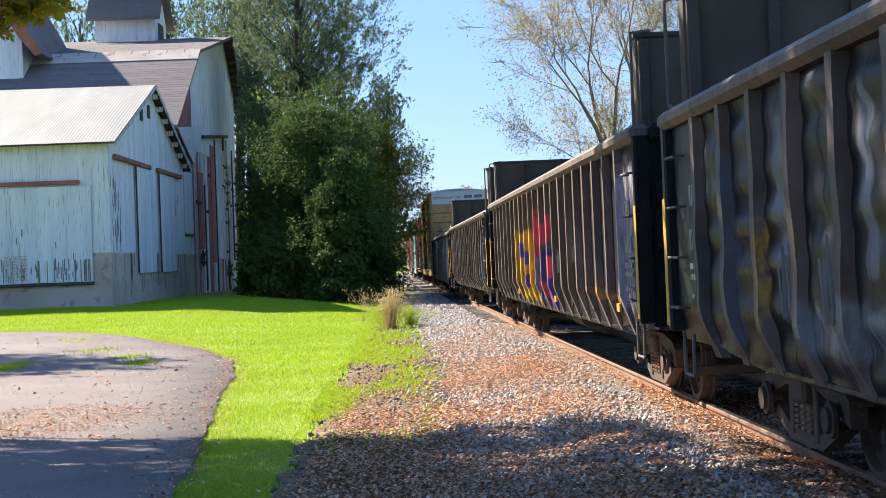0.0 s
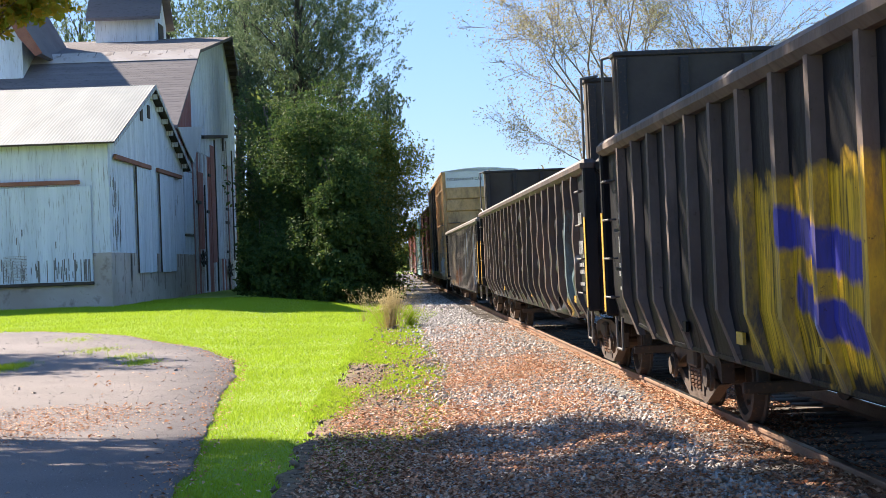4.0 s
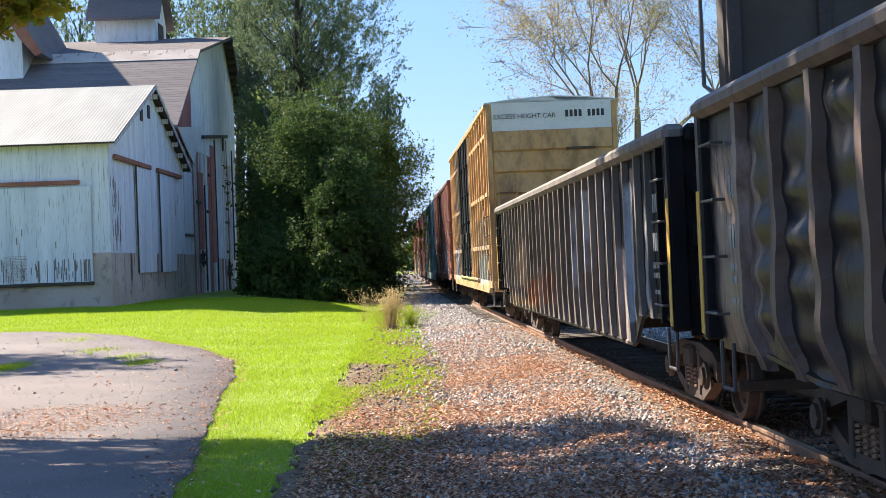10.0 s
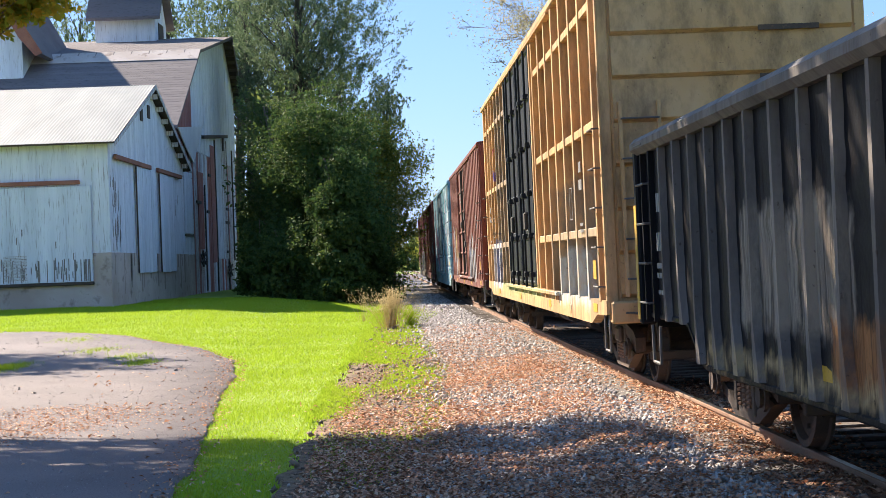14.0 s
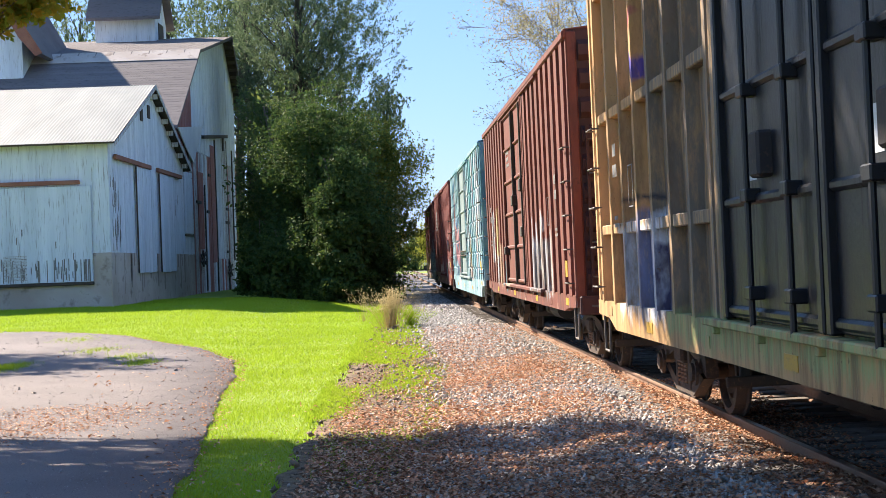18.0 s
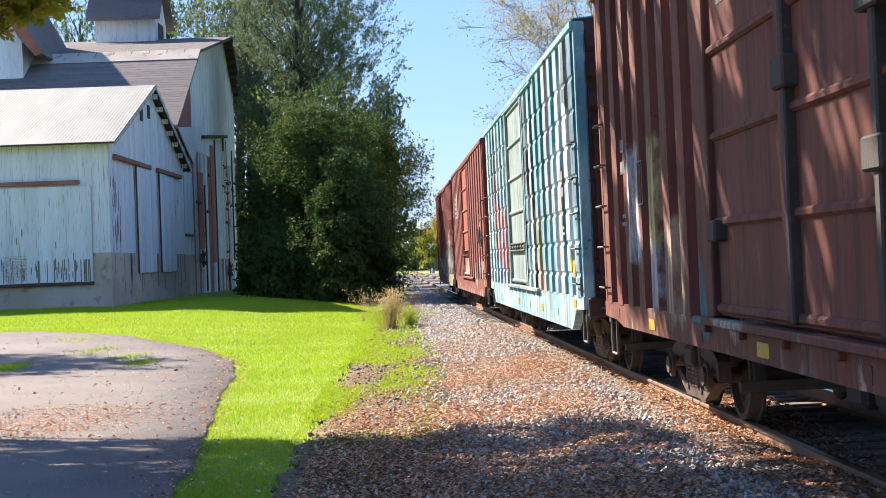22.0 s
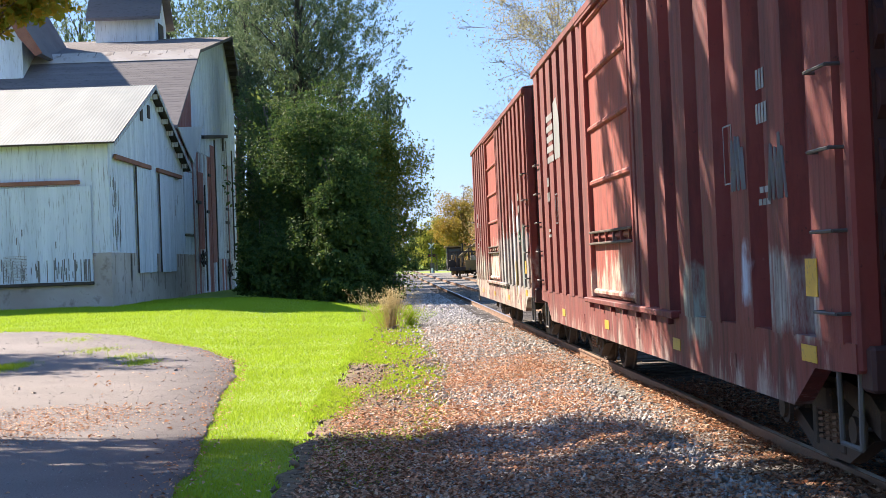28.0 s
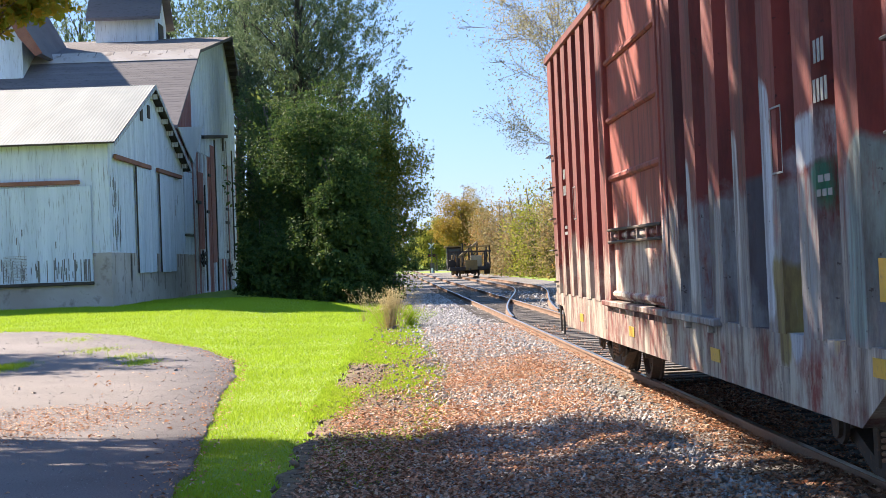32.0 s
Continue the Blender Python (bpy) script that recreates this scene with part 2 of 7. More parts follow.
WEED_DRY = leaf_mat("dry_weed", (0.52, 0.42, 0.22), (0.62, 0.52, 0.30), (0.42, 0.33, 0.16))

# ================= mesh helpers =================
class Shape:
    """Collects faces of one part."""

    def __init__(self):
        self.v, self.f = [], []

    def add(self, vs, fs):
        n = len(self.v)
        self.v += [tuple(p) for p in vs]
        self.f += [tuple(i + n for i in q) for q in fs]
        return self

    def box(self, x0, x1, y0, y1, z0, z1, c=0.0):
        if not c:
            return self.add([(x, y, z) for x in (x0, x1) for y in (y0, y1) for z in (z0, z1)],
                            [(0, 1, 3, 2), (4, 6, 7, 5), (0, 4, 5, 1), (2, 3, 7, 6), (0, 2, 6, 4), (1, 5, 7, 3)])
        c = min(c, (x1 - x0) * 0.45, (y1 - y0) * 0.45, (z1 - z0) * 0.45)
        lo, hi = (x0, y0, z0), (x1, y1, z1)
        vs, ix = [], {}
        for sx in (0, 1):
            for sy in (0, 1):
                for sz in (0, 1):
                    s = (sx, sy, sz)
                    for ax in range(3):      # the vertex that lies on the face normal to ax
                        p = []
                        for k in range(3):
                            e = hi[k] if s[k] else lo[k]
                            p.append(e if k == ax else e - c if s[k] else e + c)
                        ix[(s, ax)] = len(vs)
                        vs.append(p)
        fs = []
        for ax in range(3):
            u, w = [k for k in range(3) if k != ax]
            for side in (0, 1):
                q = []
                for a, b in ((0, 0), (1, 0), (1, 1), (0, 1)):
                    s = [0, 0, 0]
                    s[ax], s[u], s[w] = side, a, b
                    q.append(ix[(tuple(s), ax)])
                fs.append(q)
            for a in (0, 1):
                for b in (0, 1):
                    s0, s1 = [0, 0, 0], [0, 0, 0]
                    s0[ax], s1[ax] = 0, 1
                    s0[u] = s1[u] = a
                    s0[w] = s1[w] = b
                    s0, s1 = tuple(s0), tuple(s1)
                    fs.append([ix[(s0, u)], ix[(s1, u)], ix[(s1, w)], ix[(s0, w)]])
        for sx in (0, 1):
            for sy in (0, 1):
                for sz in (0, 1):
                    fs.append([ix[((sx, sy, sz), k)] for k in range(3)])
        return self.add(vs, fs)

    def prism(self, prof, axis, a, b):
        """Extrudes a profile of (u, w) along axis from a to b; u, w are the other two axes in order."""
        n = len(prof)

        def put(u, w, t):
            return {"x": (t, u, w), "y": (u, t, w), "z": (u, w, t)}[axis]
        vs = [put(u, w, a) for u, w in prof] + [put(u, w, b) for u, w in prof]
        fs = [tuple(range(n)), tuple(range(2 * n - 1, n - 1, -1))]
        fs += [(i, (i + 1) % n, n + (i + 1) % n, n + i) for i in range(n)]
        return self.add(vs, fs)

    def cyl(self, p, q, r, r2=None, n=10, caps=True):
        p, q = Vector(p), Vector(q)
        d = (q - p).normalized()
        a = d.orthogonal().normalized()
        b = d.cross(a)
        r2 = r if r2 is None else r2
        vs = []
        for c, rr in ((p, r), (q, r2)):
            vs += [c + (a * math.cos(t) + b * math.sin(t)) * rr for t in (2 * math.pi * i / n for i in range(n))]
        fs = [(i, (i + 1) % n, n + (i + 1) % n, n + i) for i in range(n)]
        if caps:
            fs += [tuple(range(n - 1, -1, -1)), tuple(range(n, 2 * n))]
        return self.add(vs, fs)

    def pipe(self, pts, r, n=8):
        for p, q in zip(pts, pts[1:]):
            self.cyl(p, q, r, n=n)
        return self

    def lathe(self, prof, centre, axis="x", n=24):
        """Turns a profile of (along, radius) about an axis."""
        vs, fs = [], []
        m = len(prof)
        for i in range(n):
            t = 2 * math.pi * i / n
            c, s = math.cos(t), math.sin(t)
            for u, r in prof:
                p = {"x": (u, r * c, r * s), "y": (r * c, u, r * s), "z": (r * c, r * s, u)}[axis]
                vs.append((p[0] + centre[0], p[1] + centre[1], p[2] + centre[2]))
        for i in range(n):
            for j in range(m - 1):
                a, b = i * m + j, ((i + 1) % n) * m + j
                fs.append((a, a + 1, b + 1, b))
        return self.add(vs, fs)

    def sheet(self, fn, us, ws):
        """A grid of points fn(u, w)."""
        nu, nw = len(us), len(ws)
        vs = [fn(u, w) for u in us for w in ws]
        fs = [(i * nw + j, (i + 1) * nw + j, (i + 1) * nw + j + 1, i * nw + j + 1) for i in range(nu - 1) for j in range(nw - 1)]
        return self.add(vs, fs)

    def mesh(self, name, smooth=False):
        me = bpy.data.meshes.new(name)
        me.from_pydata(self.v, [], self.f)
        b = bmesh.new()
        b.from_mesh(me)
        bmesh.ops.recalc_face_normals(b, faces=b.faces)
        b.to_mesh(me)
        b.free()
        if smooth:
            me.shade_smooth()
        return me


def part(name, shape, material, parent=None, label="", smooth=False, at=None):
    """Links a shape (or a ready mesh) as one mesh object."""
    me = shape.mesh(name, smooth) if isinstance(shape, Shape) else shape
    if material and not me.materials:
        me.materials.append(material)
    ob = new(name, me)
    if parent:
        ob.parent = parent
    if at is not None:
        ob.matrix_basis = at
    return tagged(ob, label)


def thing(name, label, category, m=None, group="", kind=""):
    ob = new(name)
    ob.empty_display_size = 0.3
    if m is not None:
        ob.matrix_basis = m
    return tagged(ob, label, category, group, kind)


def raw(name, verts, faces, material, parent=None):
    """A mesh from arrays of vertices and equal-sized faces, made quickly."""
    me = bpy.data.meshes.new(name)
    verts = np.asarray(verts, dtype=np.float32).reshape(-1, 3)
    faces = np.asarray(faces, dtype=np.int32)
    k = faces.shape[1]
    me.vertices.add(len(verts))
    me.vertices.foreach_set("co", verts.ravel())
    me.loops.add(faces.size)
    me.loops.foreach_set("vertex_index", faces.ravel())
    me.polygons.add(len(faces))
    me.polygons.foreach_set("loop_start", np.arange(0, faces.size, k, dtype=np.int32))
    me.polygons.foreach_set("loop_total", np.full(len(faces), k, dtype=np.int32))
    me.update(calc_edges=True)
    me.materials.append(material)
    ob = new(name, me)
    if parent:
        ob.parent = parent
    return ob


def smooth_step(a, b, x):
    t = min(1.0, max(0.0, (x - a) / (b - a)))
    return t * t * (3 - 2 * t)

# ================= plan of the track and the ground =================
HEAD = radians(2.181)          # the track runs 2.2 degrees to the left of the view axis
TRACK_X = 4.048
CANT = 0.5                     # the outer rail lies a little higher


def on_track(s, o=0.0, z=0.0):
    return Vector((TRACK_X - math.sin(HEAD) * s + math.cos(HEAD) * o, math.cos(HEAD) * s + math.sin(HEAD) * o, z))


def off_track(x, y):
    return (x - TRACK_X) * math.cos(HEAD) + y * math.sin(HEAD)


def ground_z(x, y):
    o = off_track(x, y)
    z = -0.24 + 0.54 * smooth_step(18, 60, y) * smooth_step(1.5, 9.0, -x)
    bed = 1.0 - smooth_step(1.5, 5.2, abs(o) if o < 0 else max(0.0, o - 5.0))
    shoulder = 0.075 * smooth_step(-2.7, -1.9, o) * (1.0 - smooth_step(-0.9, -0.80, o)) * (1.0 - smooth_step(30, 48, y))
    return z + bed * (-0.245 - z) + shoulder + 0.012 * noise.noise((x * 0.3, y * 0.3, 0.0))


def span(a, b, n):
    return [a + (b - a) * i / n for i in range(n + 1)]


def ragged(y, seed, size=0.12):
    return size * (noise.noise((y * 0.9, seed, 0.0)) + 0.6 * noise.noise((y * 3.1, seed, 5.0)))


ground = part("ground", Shape().sheet(lambda x, y: (x, y, ground_z(x, y)),
              [-2500, -900, -300, -120, -60] + span(-40, -12, 28) + span(-11.6, 10, 108) + span(11, 20, 9) + [28, 45, 80, 200, 600, 2500],
              [-1500, -400, -100, -40] + span(-20, 80, 125) + span(85, 200, 12) + [300, 500, 900, 1800, 3500]),
              GRASS_GROUND, smooth=True)
tagged(ground, "mown bright green lawn and rough grass land", "ground", kind="structure")


def strip(name, left, right, ys, lift, material, label, cols=10):
    """A layer on the ground between two edges, with a short bevelled rim."""
    def fn(y, k):
        a, b = left(y), right(y)
        if k == 0:
            return (a - 0.03, y, ground_z(a, y) - 0.03)
        if k == cols + 2:
            return (b + 0.03, y, ground_z(b, y) - 0.03)
        x = a + (b - a) * (k - 1) / cols
        return (x, y, ground_z(x, y) + lift)
    ob = part(name, Shape().sheet(fn, ys, list(range(cols + 3))), material, smooth=True)
    return tagged(ob, label, name.split("_")[0], kind="structure")


def pick(table):
    def fn(y):
        for (y0, x0), (y1, x1) in zip(table, table[1:]):
            if y <= y1:
                t = max(0.0, (y - y0) / (y1 - y0))
                return x0 + (x1 - x0) * t
        return table[-1][1]
    return fn


BALLAST_EDGE = pick([(-20, 0.1), (12, 0.1), (25, 0.12), (34, -0.35), (46, -0.8), (60, -1.25), (90, -2.4), (220, -7.4)])
LAWN_EDGE = pick([(-20, -1.0), (12, -1.35), (17.6, -1.45), (24, -1.6), (33, -1.75), (44, -1.9), (58, -2.3), (75, -3.0)])
DRIVE_EDGE = pick([(-10, -1.9), (12.5, -2.25), (16.4, -2.6), (21, -3.15), (25.2, -3.5), (29, -4.0), (33, -5.3), (37, -7.6), (40, -10.5), (42, -15), (43, -24)])
ballast = strip("ballast_bed", lambda y: BALLAST_EDGE(y) + ragged(y, 1), lambda y: on_track(y, 6.2 + 1.6 * smooth_step(50, 80, y)).x, span(-20, 70, 180) + span(72, 220, 40), 0.06, BALLAST_BED,
                "grey crushed stone ballast under the track", 60)
verge = strip("verge", lambda y: LAWN_EDGE(y) + ragged(y, 2, 0.2), lambda y: BALLAST_EDGE(y) + 0.15, span(-20, 70, 180), 0.05, VERGE_SOIL,
              "weedy earth verge between lawn and ballast", 8)
drive = strip("gravel_drive", lambda y: -34.0, lambda y: DRIVE_EDGE(y) + ragged(y, 3, 0.14), span(-10, 43, 160), 0.045, GRAVEL_ROAD,
              "grey gravel drive that bends away over the lawn", 24)


# ================= rails and ties =================
def rail_shape(points, base=-0.17):
    s = Shape()
    h = [(-0.07, base), (0.07, base), (0.07, base + 0.015), (0.012, base + 0.035), (0.012, -0.045), (0.036, -0.035),
         (0.036, -0.008), (0.028, 0.0), (-0.028, 0.0), (-0.036, -0.008), (-0.036, -0.035), (-0.012, -0.045), (-0.012, base + 0.035), (-0.07, base + 0.015)]
    n = len(h)
    vs, fs = [], []
    for i, p in enumerate(points):
        d = (points[min(i + 1, len(points) - 1)] - points[max(i - 1, 0)]).normalized()
        side = Vector((d.y, -d.x, 0))
        vs += [p + side * u + Vector((0, 0, w)) for u, w in h]
    for i in range(len(points) - 1):
        fs += [(i * n + j, i * n + (j + 1) % n, (i + 1) * n + (j + 1) % n, (i + 1) * n + j) for j in range(n)]
    return s.add(vs, fs)


def shiny_top(points):
    s = Shape()
    for p, q in zip(points, points[1:]):
        d = (q - p).normalized()
        side = Vector((d.y, -d.x, 0)) * 0.026
        up = Vector((0, 0, 0.002))
        s.add([p - side + up, p + side + up, q + side + up, q - side + up], [(0, 1, 2, 3)])
    return s


def siding_offset(s):
    return 3.7 * smooth_step(36, 90, s)


track = thing("railway_track", "single main line with rusty rails on wooden ties", "track", kind="structure")
for o in (-0.75, 0.75):
    pts = [on_track(s, o, o * math.sin(radians(CANT))) for s in [-25] + span(-20, 160, 60) + [200, 260]]
    r = part("rail", rail_shape(pts), RAIL_RUST, track)
    part("running_surface", shiny_top(pts), RAIL_TOP, r, "bright worn rail head")
tie = Shape().box(-1.3, 1.3, -0.115, 0.115, -0.18, 0, 0.012).mesh("tie")
tie.materials.append(TIE_WOOD)
rng = random.Random(5)
for i in range(176):
    s = 4.0 + i * 0.52
    part("tie", tie, None, track, at=Matrix.Translation(on_track(s, rng.uniform(-0.06, 0.06), -0.142 + rng.uniform(-0.010, 0.006))) @ pose(0, 0, 0, 0, -CANT, 2.18 + rng.uniform(-1, 1)))
def bed_point(s, k):
    o = (-0.69, -0.66, -0.3, 0.3, 0.66, 0.69)[k]
    p = on_track(s, o, 0.0)
    return (p.x, p.y, ground_z(p.x, p.y) + (0.072 if 0 < k < 5 else 0.05))


tagged(part("track_bed", Shape().sheet(bed_point, span(2.0, 96.0, 300), list(range(6))), SHADED_BED, smooth=True), "dark bed between the rails with train shade in its colour", "track bed", kind="structure")
siding = thing("siding_track", "turnout and siding track that curves away beside the main line", "track", kind="structure")
for o in (-0.75, 0.75):
    pts = [on_track(s, o + siding_offset(s), 0.004) for s in span(41.5 if o < 0 else 46, 160, 60)]
    r = part("rail", rail_shape(pts), RAIL_RUST, siding)
    part("running_surface", shiny_top(pts), RAIL_TOP, r, "worn rail head")
for i in range(90):
    s = 60 + i * 0.6
    part("tie", tie, None, siding, at=Matrix.Translation(on_track(s, siding_offset(s) + rng.uniform(-0.05, 0.05), -0.172)) @ pose(0, 0, 0, 0, 0, 2.18 + rng.uniform(-1, 1)))

# ================= the freight train =================
LOOKS = {
    # gondola ribs: wear plus sunlit faces in the colour; panels: black plus shade
    "rubbed_lit": dict(base=(0.20, 0.165, 0.140), faded=(0.10, 0.085, 0.075), rust=(0.12, 0.07, 0.05), streaks=0.5),
    "scuffed_lit": dict(base=(0.170, 0.118, 0.096), faded=(0.070, 0.052, 0.046), rust=(0.12, 0.07, 0.05), streaks=0.5),
    "rust_brown_lit": dict(base=(0.125, 0.080, 0.064), faded=(0.030, 0.025, 0.025), rust=(0.09, 0.055, 0.04), streaks=0.45, rough=0.5),
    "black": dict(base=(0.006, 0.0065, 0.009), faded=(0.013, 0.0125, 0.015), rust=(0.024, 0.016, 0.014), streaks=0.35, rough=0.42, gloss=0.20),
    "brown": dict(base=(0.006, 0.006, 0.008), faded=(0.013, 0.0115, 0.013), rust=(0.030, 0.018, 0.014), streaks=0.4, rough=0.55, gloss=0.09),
    "buff": dict(base=(0.50, 0.275, 0.105), faded=(0.53, 0.325, 0.155), rust=(0.28, 0.15, 0.07), streaks=0.15),
    "oxide": dict(base=(0.150, 0.034, 0.021), faded=(0.185, 0.048, 0.030), rust=(0.075, 0.033, 0.025), streaks=0.5),
    "maroon": dict(base=(0.170, 0.025, 0.020), faded=(0.205, 0.042, 0.033), rust=(0.075, 0.033, 0.028), streaks=0.4),
    "red_door": dict(base=(0.285, 0.046, 0.030), faded=(0.30, 0.068, 0.046), rust=(0.2, 0.08, 0.06), streaks=0.25),
    # blue car: recess shade and lit post faces are put into two coats
    "blue": dict(base=(0.016, 0.135, 0.20), faded=(0.10, 0.31, 0.38), rust=(0.10, 0.075, 0.07), streaks=0.5),
    "blue_post_lit": dict(base=(0.075, 0.27, 0.35), faded=(0.33, 0.47, 0.51), rust=(0.10, 0.075, 0.07), streaks=0.35),
    "pale": dict(base=(0.15, 0.21, 0.22), faded=(0.29, 0.36, 0.36), rust=(0.14, 0.09, 0.075), streaks=0.4),
    # boxcar ends: the blue car's maroon paint, elsewhere end-wall shade in the colour
    "dark_shaded_end": dict(base=(0.045, 0.014, 0.013), faded=(0.070, 0.024, 0.021), rust=(0.035, 0.020, 0.017), streaks=0.5),
    "black_door": dict(base=(0.006, 0.007, 0.010), faded=(0.014, 0.015, 0.019), rust=(0.035, 0.026, 0.022), streaks=0.3, rough=0.38, gloss=0.35),
}


def coat(car, look_name, tags=(), washed=None):
    return car_paint(look_name + "_paint", ref=car, tags=tags, washed=washed, **LOOKS[look_name])


RUBBER = worn("rubber", (0.02, 0.02, 0.02), (0.035, 0.033, 0.032), None, rough=0.8)
WHITE_PAINT = worn("white_paint", (0.66, 0.67, 0.68), (0.56, 0.57, 0.58), (0.40, 0.38, 0.35), rough=0.6, bump=0.1)


def wheelset(truck, y):
    s = Shape()
    for side in (-1, 1):
        x = side * 0.715
        k = -side     # flange towards the inside
        prof = [(x + k * 0.07, 0.09), (x + k * 0.07, 0.445), (x + k * 0.045, 0.45), (x + k * 0.03, 0.425), (x - k * 0.07, 0.415), (x - k * 0.075, 0.36),
                (x - k * 0.02, 0.34), (x + k * 0.0, 0.15), (x - k * 0.07, 0.11), (x - k * 0.07, 0.0)]
        s.lathe(prof, (0, 0, 0), n=28)
        for a in range(6):    # uneven casting on the plate, so that the turning shows
            t = a * math.pi / 3
            s.box(x - k * 0.03 - 0.012, x - k * 0.03 + 0.012, math.cos(t) * 0.25 - 0.02, math.cos(t) * 0.25 + 0.02, math.sin(t) * 0.25 - 0.02, math.sin(t) * 0.25 + 0.02)
    s.cyl((-0.95, 0, 0), (0.95, 0, 0), 0.075, n=12)
    ob = part("wheelset", s, TRUCK_STEEL, truck, "steel wheels on an axle with polished treads", at=Matrix.Translation((0, y, 0.42)))
    return ob


WHEELS = []


def truck(car, y):
    s = Shape()
    for side in (-1, 1):
        x = side * 0.98
        # cast side frame: arched top chord, dipped bottom chord, columns
        a = [(-1.12, 0.38), (-1.12, 0.56), (-0.95, 0.64), (-0.45, 0.70), (0.45, 0.70), (0.95, 0.64), (1.12, 0.56), (1.12, 0.38), (0.72, 0.50), (0.36, 0.58), (-0.36, 0.58), (-0.72, 0.50)]
        s.prism(a, "x", x - 0.06, x + 0.06)
        s.prism([(-0.98, 0.36), (-0.42, 0.15), (0.42, 0.15), (0.98, 0.36), (0.80, 0.40), (0.36, 0.25), (-0.36, 0.25), (-0.80, 0.40)], "x", x - 0.055, x + 0.055)
        for yy in (-0.32, 0.32):
            s.box(x - 0.07, x + 0.07, yy - 0.05, yy + 0.05, 0.2, 0.64, 0.01)
        for yy in (-0.865, 0.865):
            s.cyl((x - 0.1, yy, 0.42), (x + side * 0.13, yy, 0.42), 0.13, n=14)
            s.cyl((x + side * 0.13, yy, 0.42), (x + side * 0.16, yy, 0.42), 0.09, n=10)
    s.box(-1.1, 1.1, -0.2, 0.2, 0.46, 0.66, 0.03)
    s.cyl((0, 0, 0.66), (0, 0, 0.82), 0.18, n=14)
    s.box(-0.9, 0.9, -1.38, -1.30, 0.30, 0.40, 0.01).box(-0.9, 0.9, 1.30, 1.38, 0.30, 0.40, 0.01)
    t = part("truck_frame", s, TRUCK_STEEL, car, "rusty cast steel truck side frames", at=Matrix.Translation((0, y, 0)))
    for side in (-1, 1):
        for yy in (-0.16, 0.0, 0.16):
            c = Shape()
            pts = [(side * 0.98 + side * 0.02 + 0.055 * math.cos(a), yy + 0.055 * math.sin(a), 0.25 + 0.2 * k / 40) for k, a in ((k, k * math.pi / 4) for k in range(41))]
            c.pipe(pts, 0.016, 5)
            part("coil_spring", c, RAIL_RUST, t, "pale rusty coil spring")
    for yy in (-0.865, 0.865):
        WHEELS.append((wheelset(t, yy), y + yy))
    for side in (-1, 1):
        for yy in (-0.865 - 0.44, 0.865 + 0.44):
            b = Shape().box(side * 0.715 - 0.05, side * 0.715 + 0.05, yy - 0.03, yy + 0.03, 0.28, 0.56, 0.01)
            part("brake_shoe", b, STEEL_DARK, t)
    return t


def couplers(car, L):
    for e in (-1, 1):
        y = e * L / 2
        s = Shape().box(-0.12, 0.12, min(y, y + e * 0.55), max(y, y + e * 0.55), 0.74, 0.98, 0.03)
        s.box(-0.17, 0.2, min(y + e * 0.5, y + e * 0.92), max(y + e * 0.5, y + e * 0.92), 0.70, 1.0, 0.06)
        part("coupler", s, TRUCK_STEEL, car, "rusty knuckle coupler")
        s = Shape().pipe([(-1.35, y + e * 0.12, 0.92), (-0.6, y + e * 0.14, 0.86), (-0.25, y + e * 0.3, 0.95)], 0.014, 6)
        part("cut_lever", s, HANDLE, car)
        s = Shape().pipe([(0.35, y, 0.75), (0.35, y + e * 0.25, 0.62), (0.30, y + e * 0.5, 0.40), (0.2, y + e * 0.7, 0.42)], 0.025, 8)
        part("brake_hose", s, RUBBER, car, "black rubber brake hose")


def rung(car, x, y, z, w=0.42, along="y", out=-0.07):
    s = Shape()
    if along == "y":
        s.pipe([(x, y - w / 2, z - 0.03), (x + out, y - w / 2, z - 0.03), (x + out, y + w / 2, z - 0.03), (x, y + w / 2, z - 0.03)], 0.011, 6)
    else:
        s.pipe([(x - w / 2, y, z), (x - w / 2, y + out, z), (x + w / 2, y + out, z), (x + w / 2, y, z)], 0.011, 6)
    part("grab_iron", s, HANDLE, car)


def step_iron(car, x, y, drop=0.35):
    part("stirrup_step", Shape().pipe([(x, y - 0.2, 0.9), (x, y - 0.18, 0.9 - drop), (x, y + 0.18, 0.9 - drop), (x, y + 0.2, 0.9)], 0.016, 6), HANDLE, car)


def running_gear(car, L, inset):
    for y in (-L / 2 + inset, L / 2 - inset):
        truck(car, y)
    couplers(car, L)
    s = Shape().box(-0.22, 0.22, -L / 2, L / 2, 0.72, 0.98)
    for k in range(-3, 4):
        s.box(-1.35, 1.35, k * L / 9 - 0.05, k * L / 9 + 0.05, 0.78, 0.98)
    part("centre_sill", s, STEEL_DARK, car)
    part("air_reservoir", Shape().cyl((-0.75, -0.6, 0.62), (-0.75, 0.7, 0.62), 0.19, n=14).box(-0.95, -0.55, 0.9, 1.3, 0.5, 0.9, 0.04), STEEL_DARK, car)


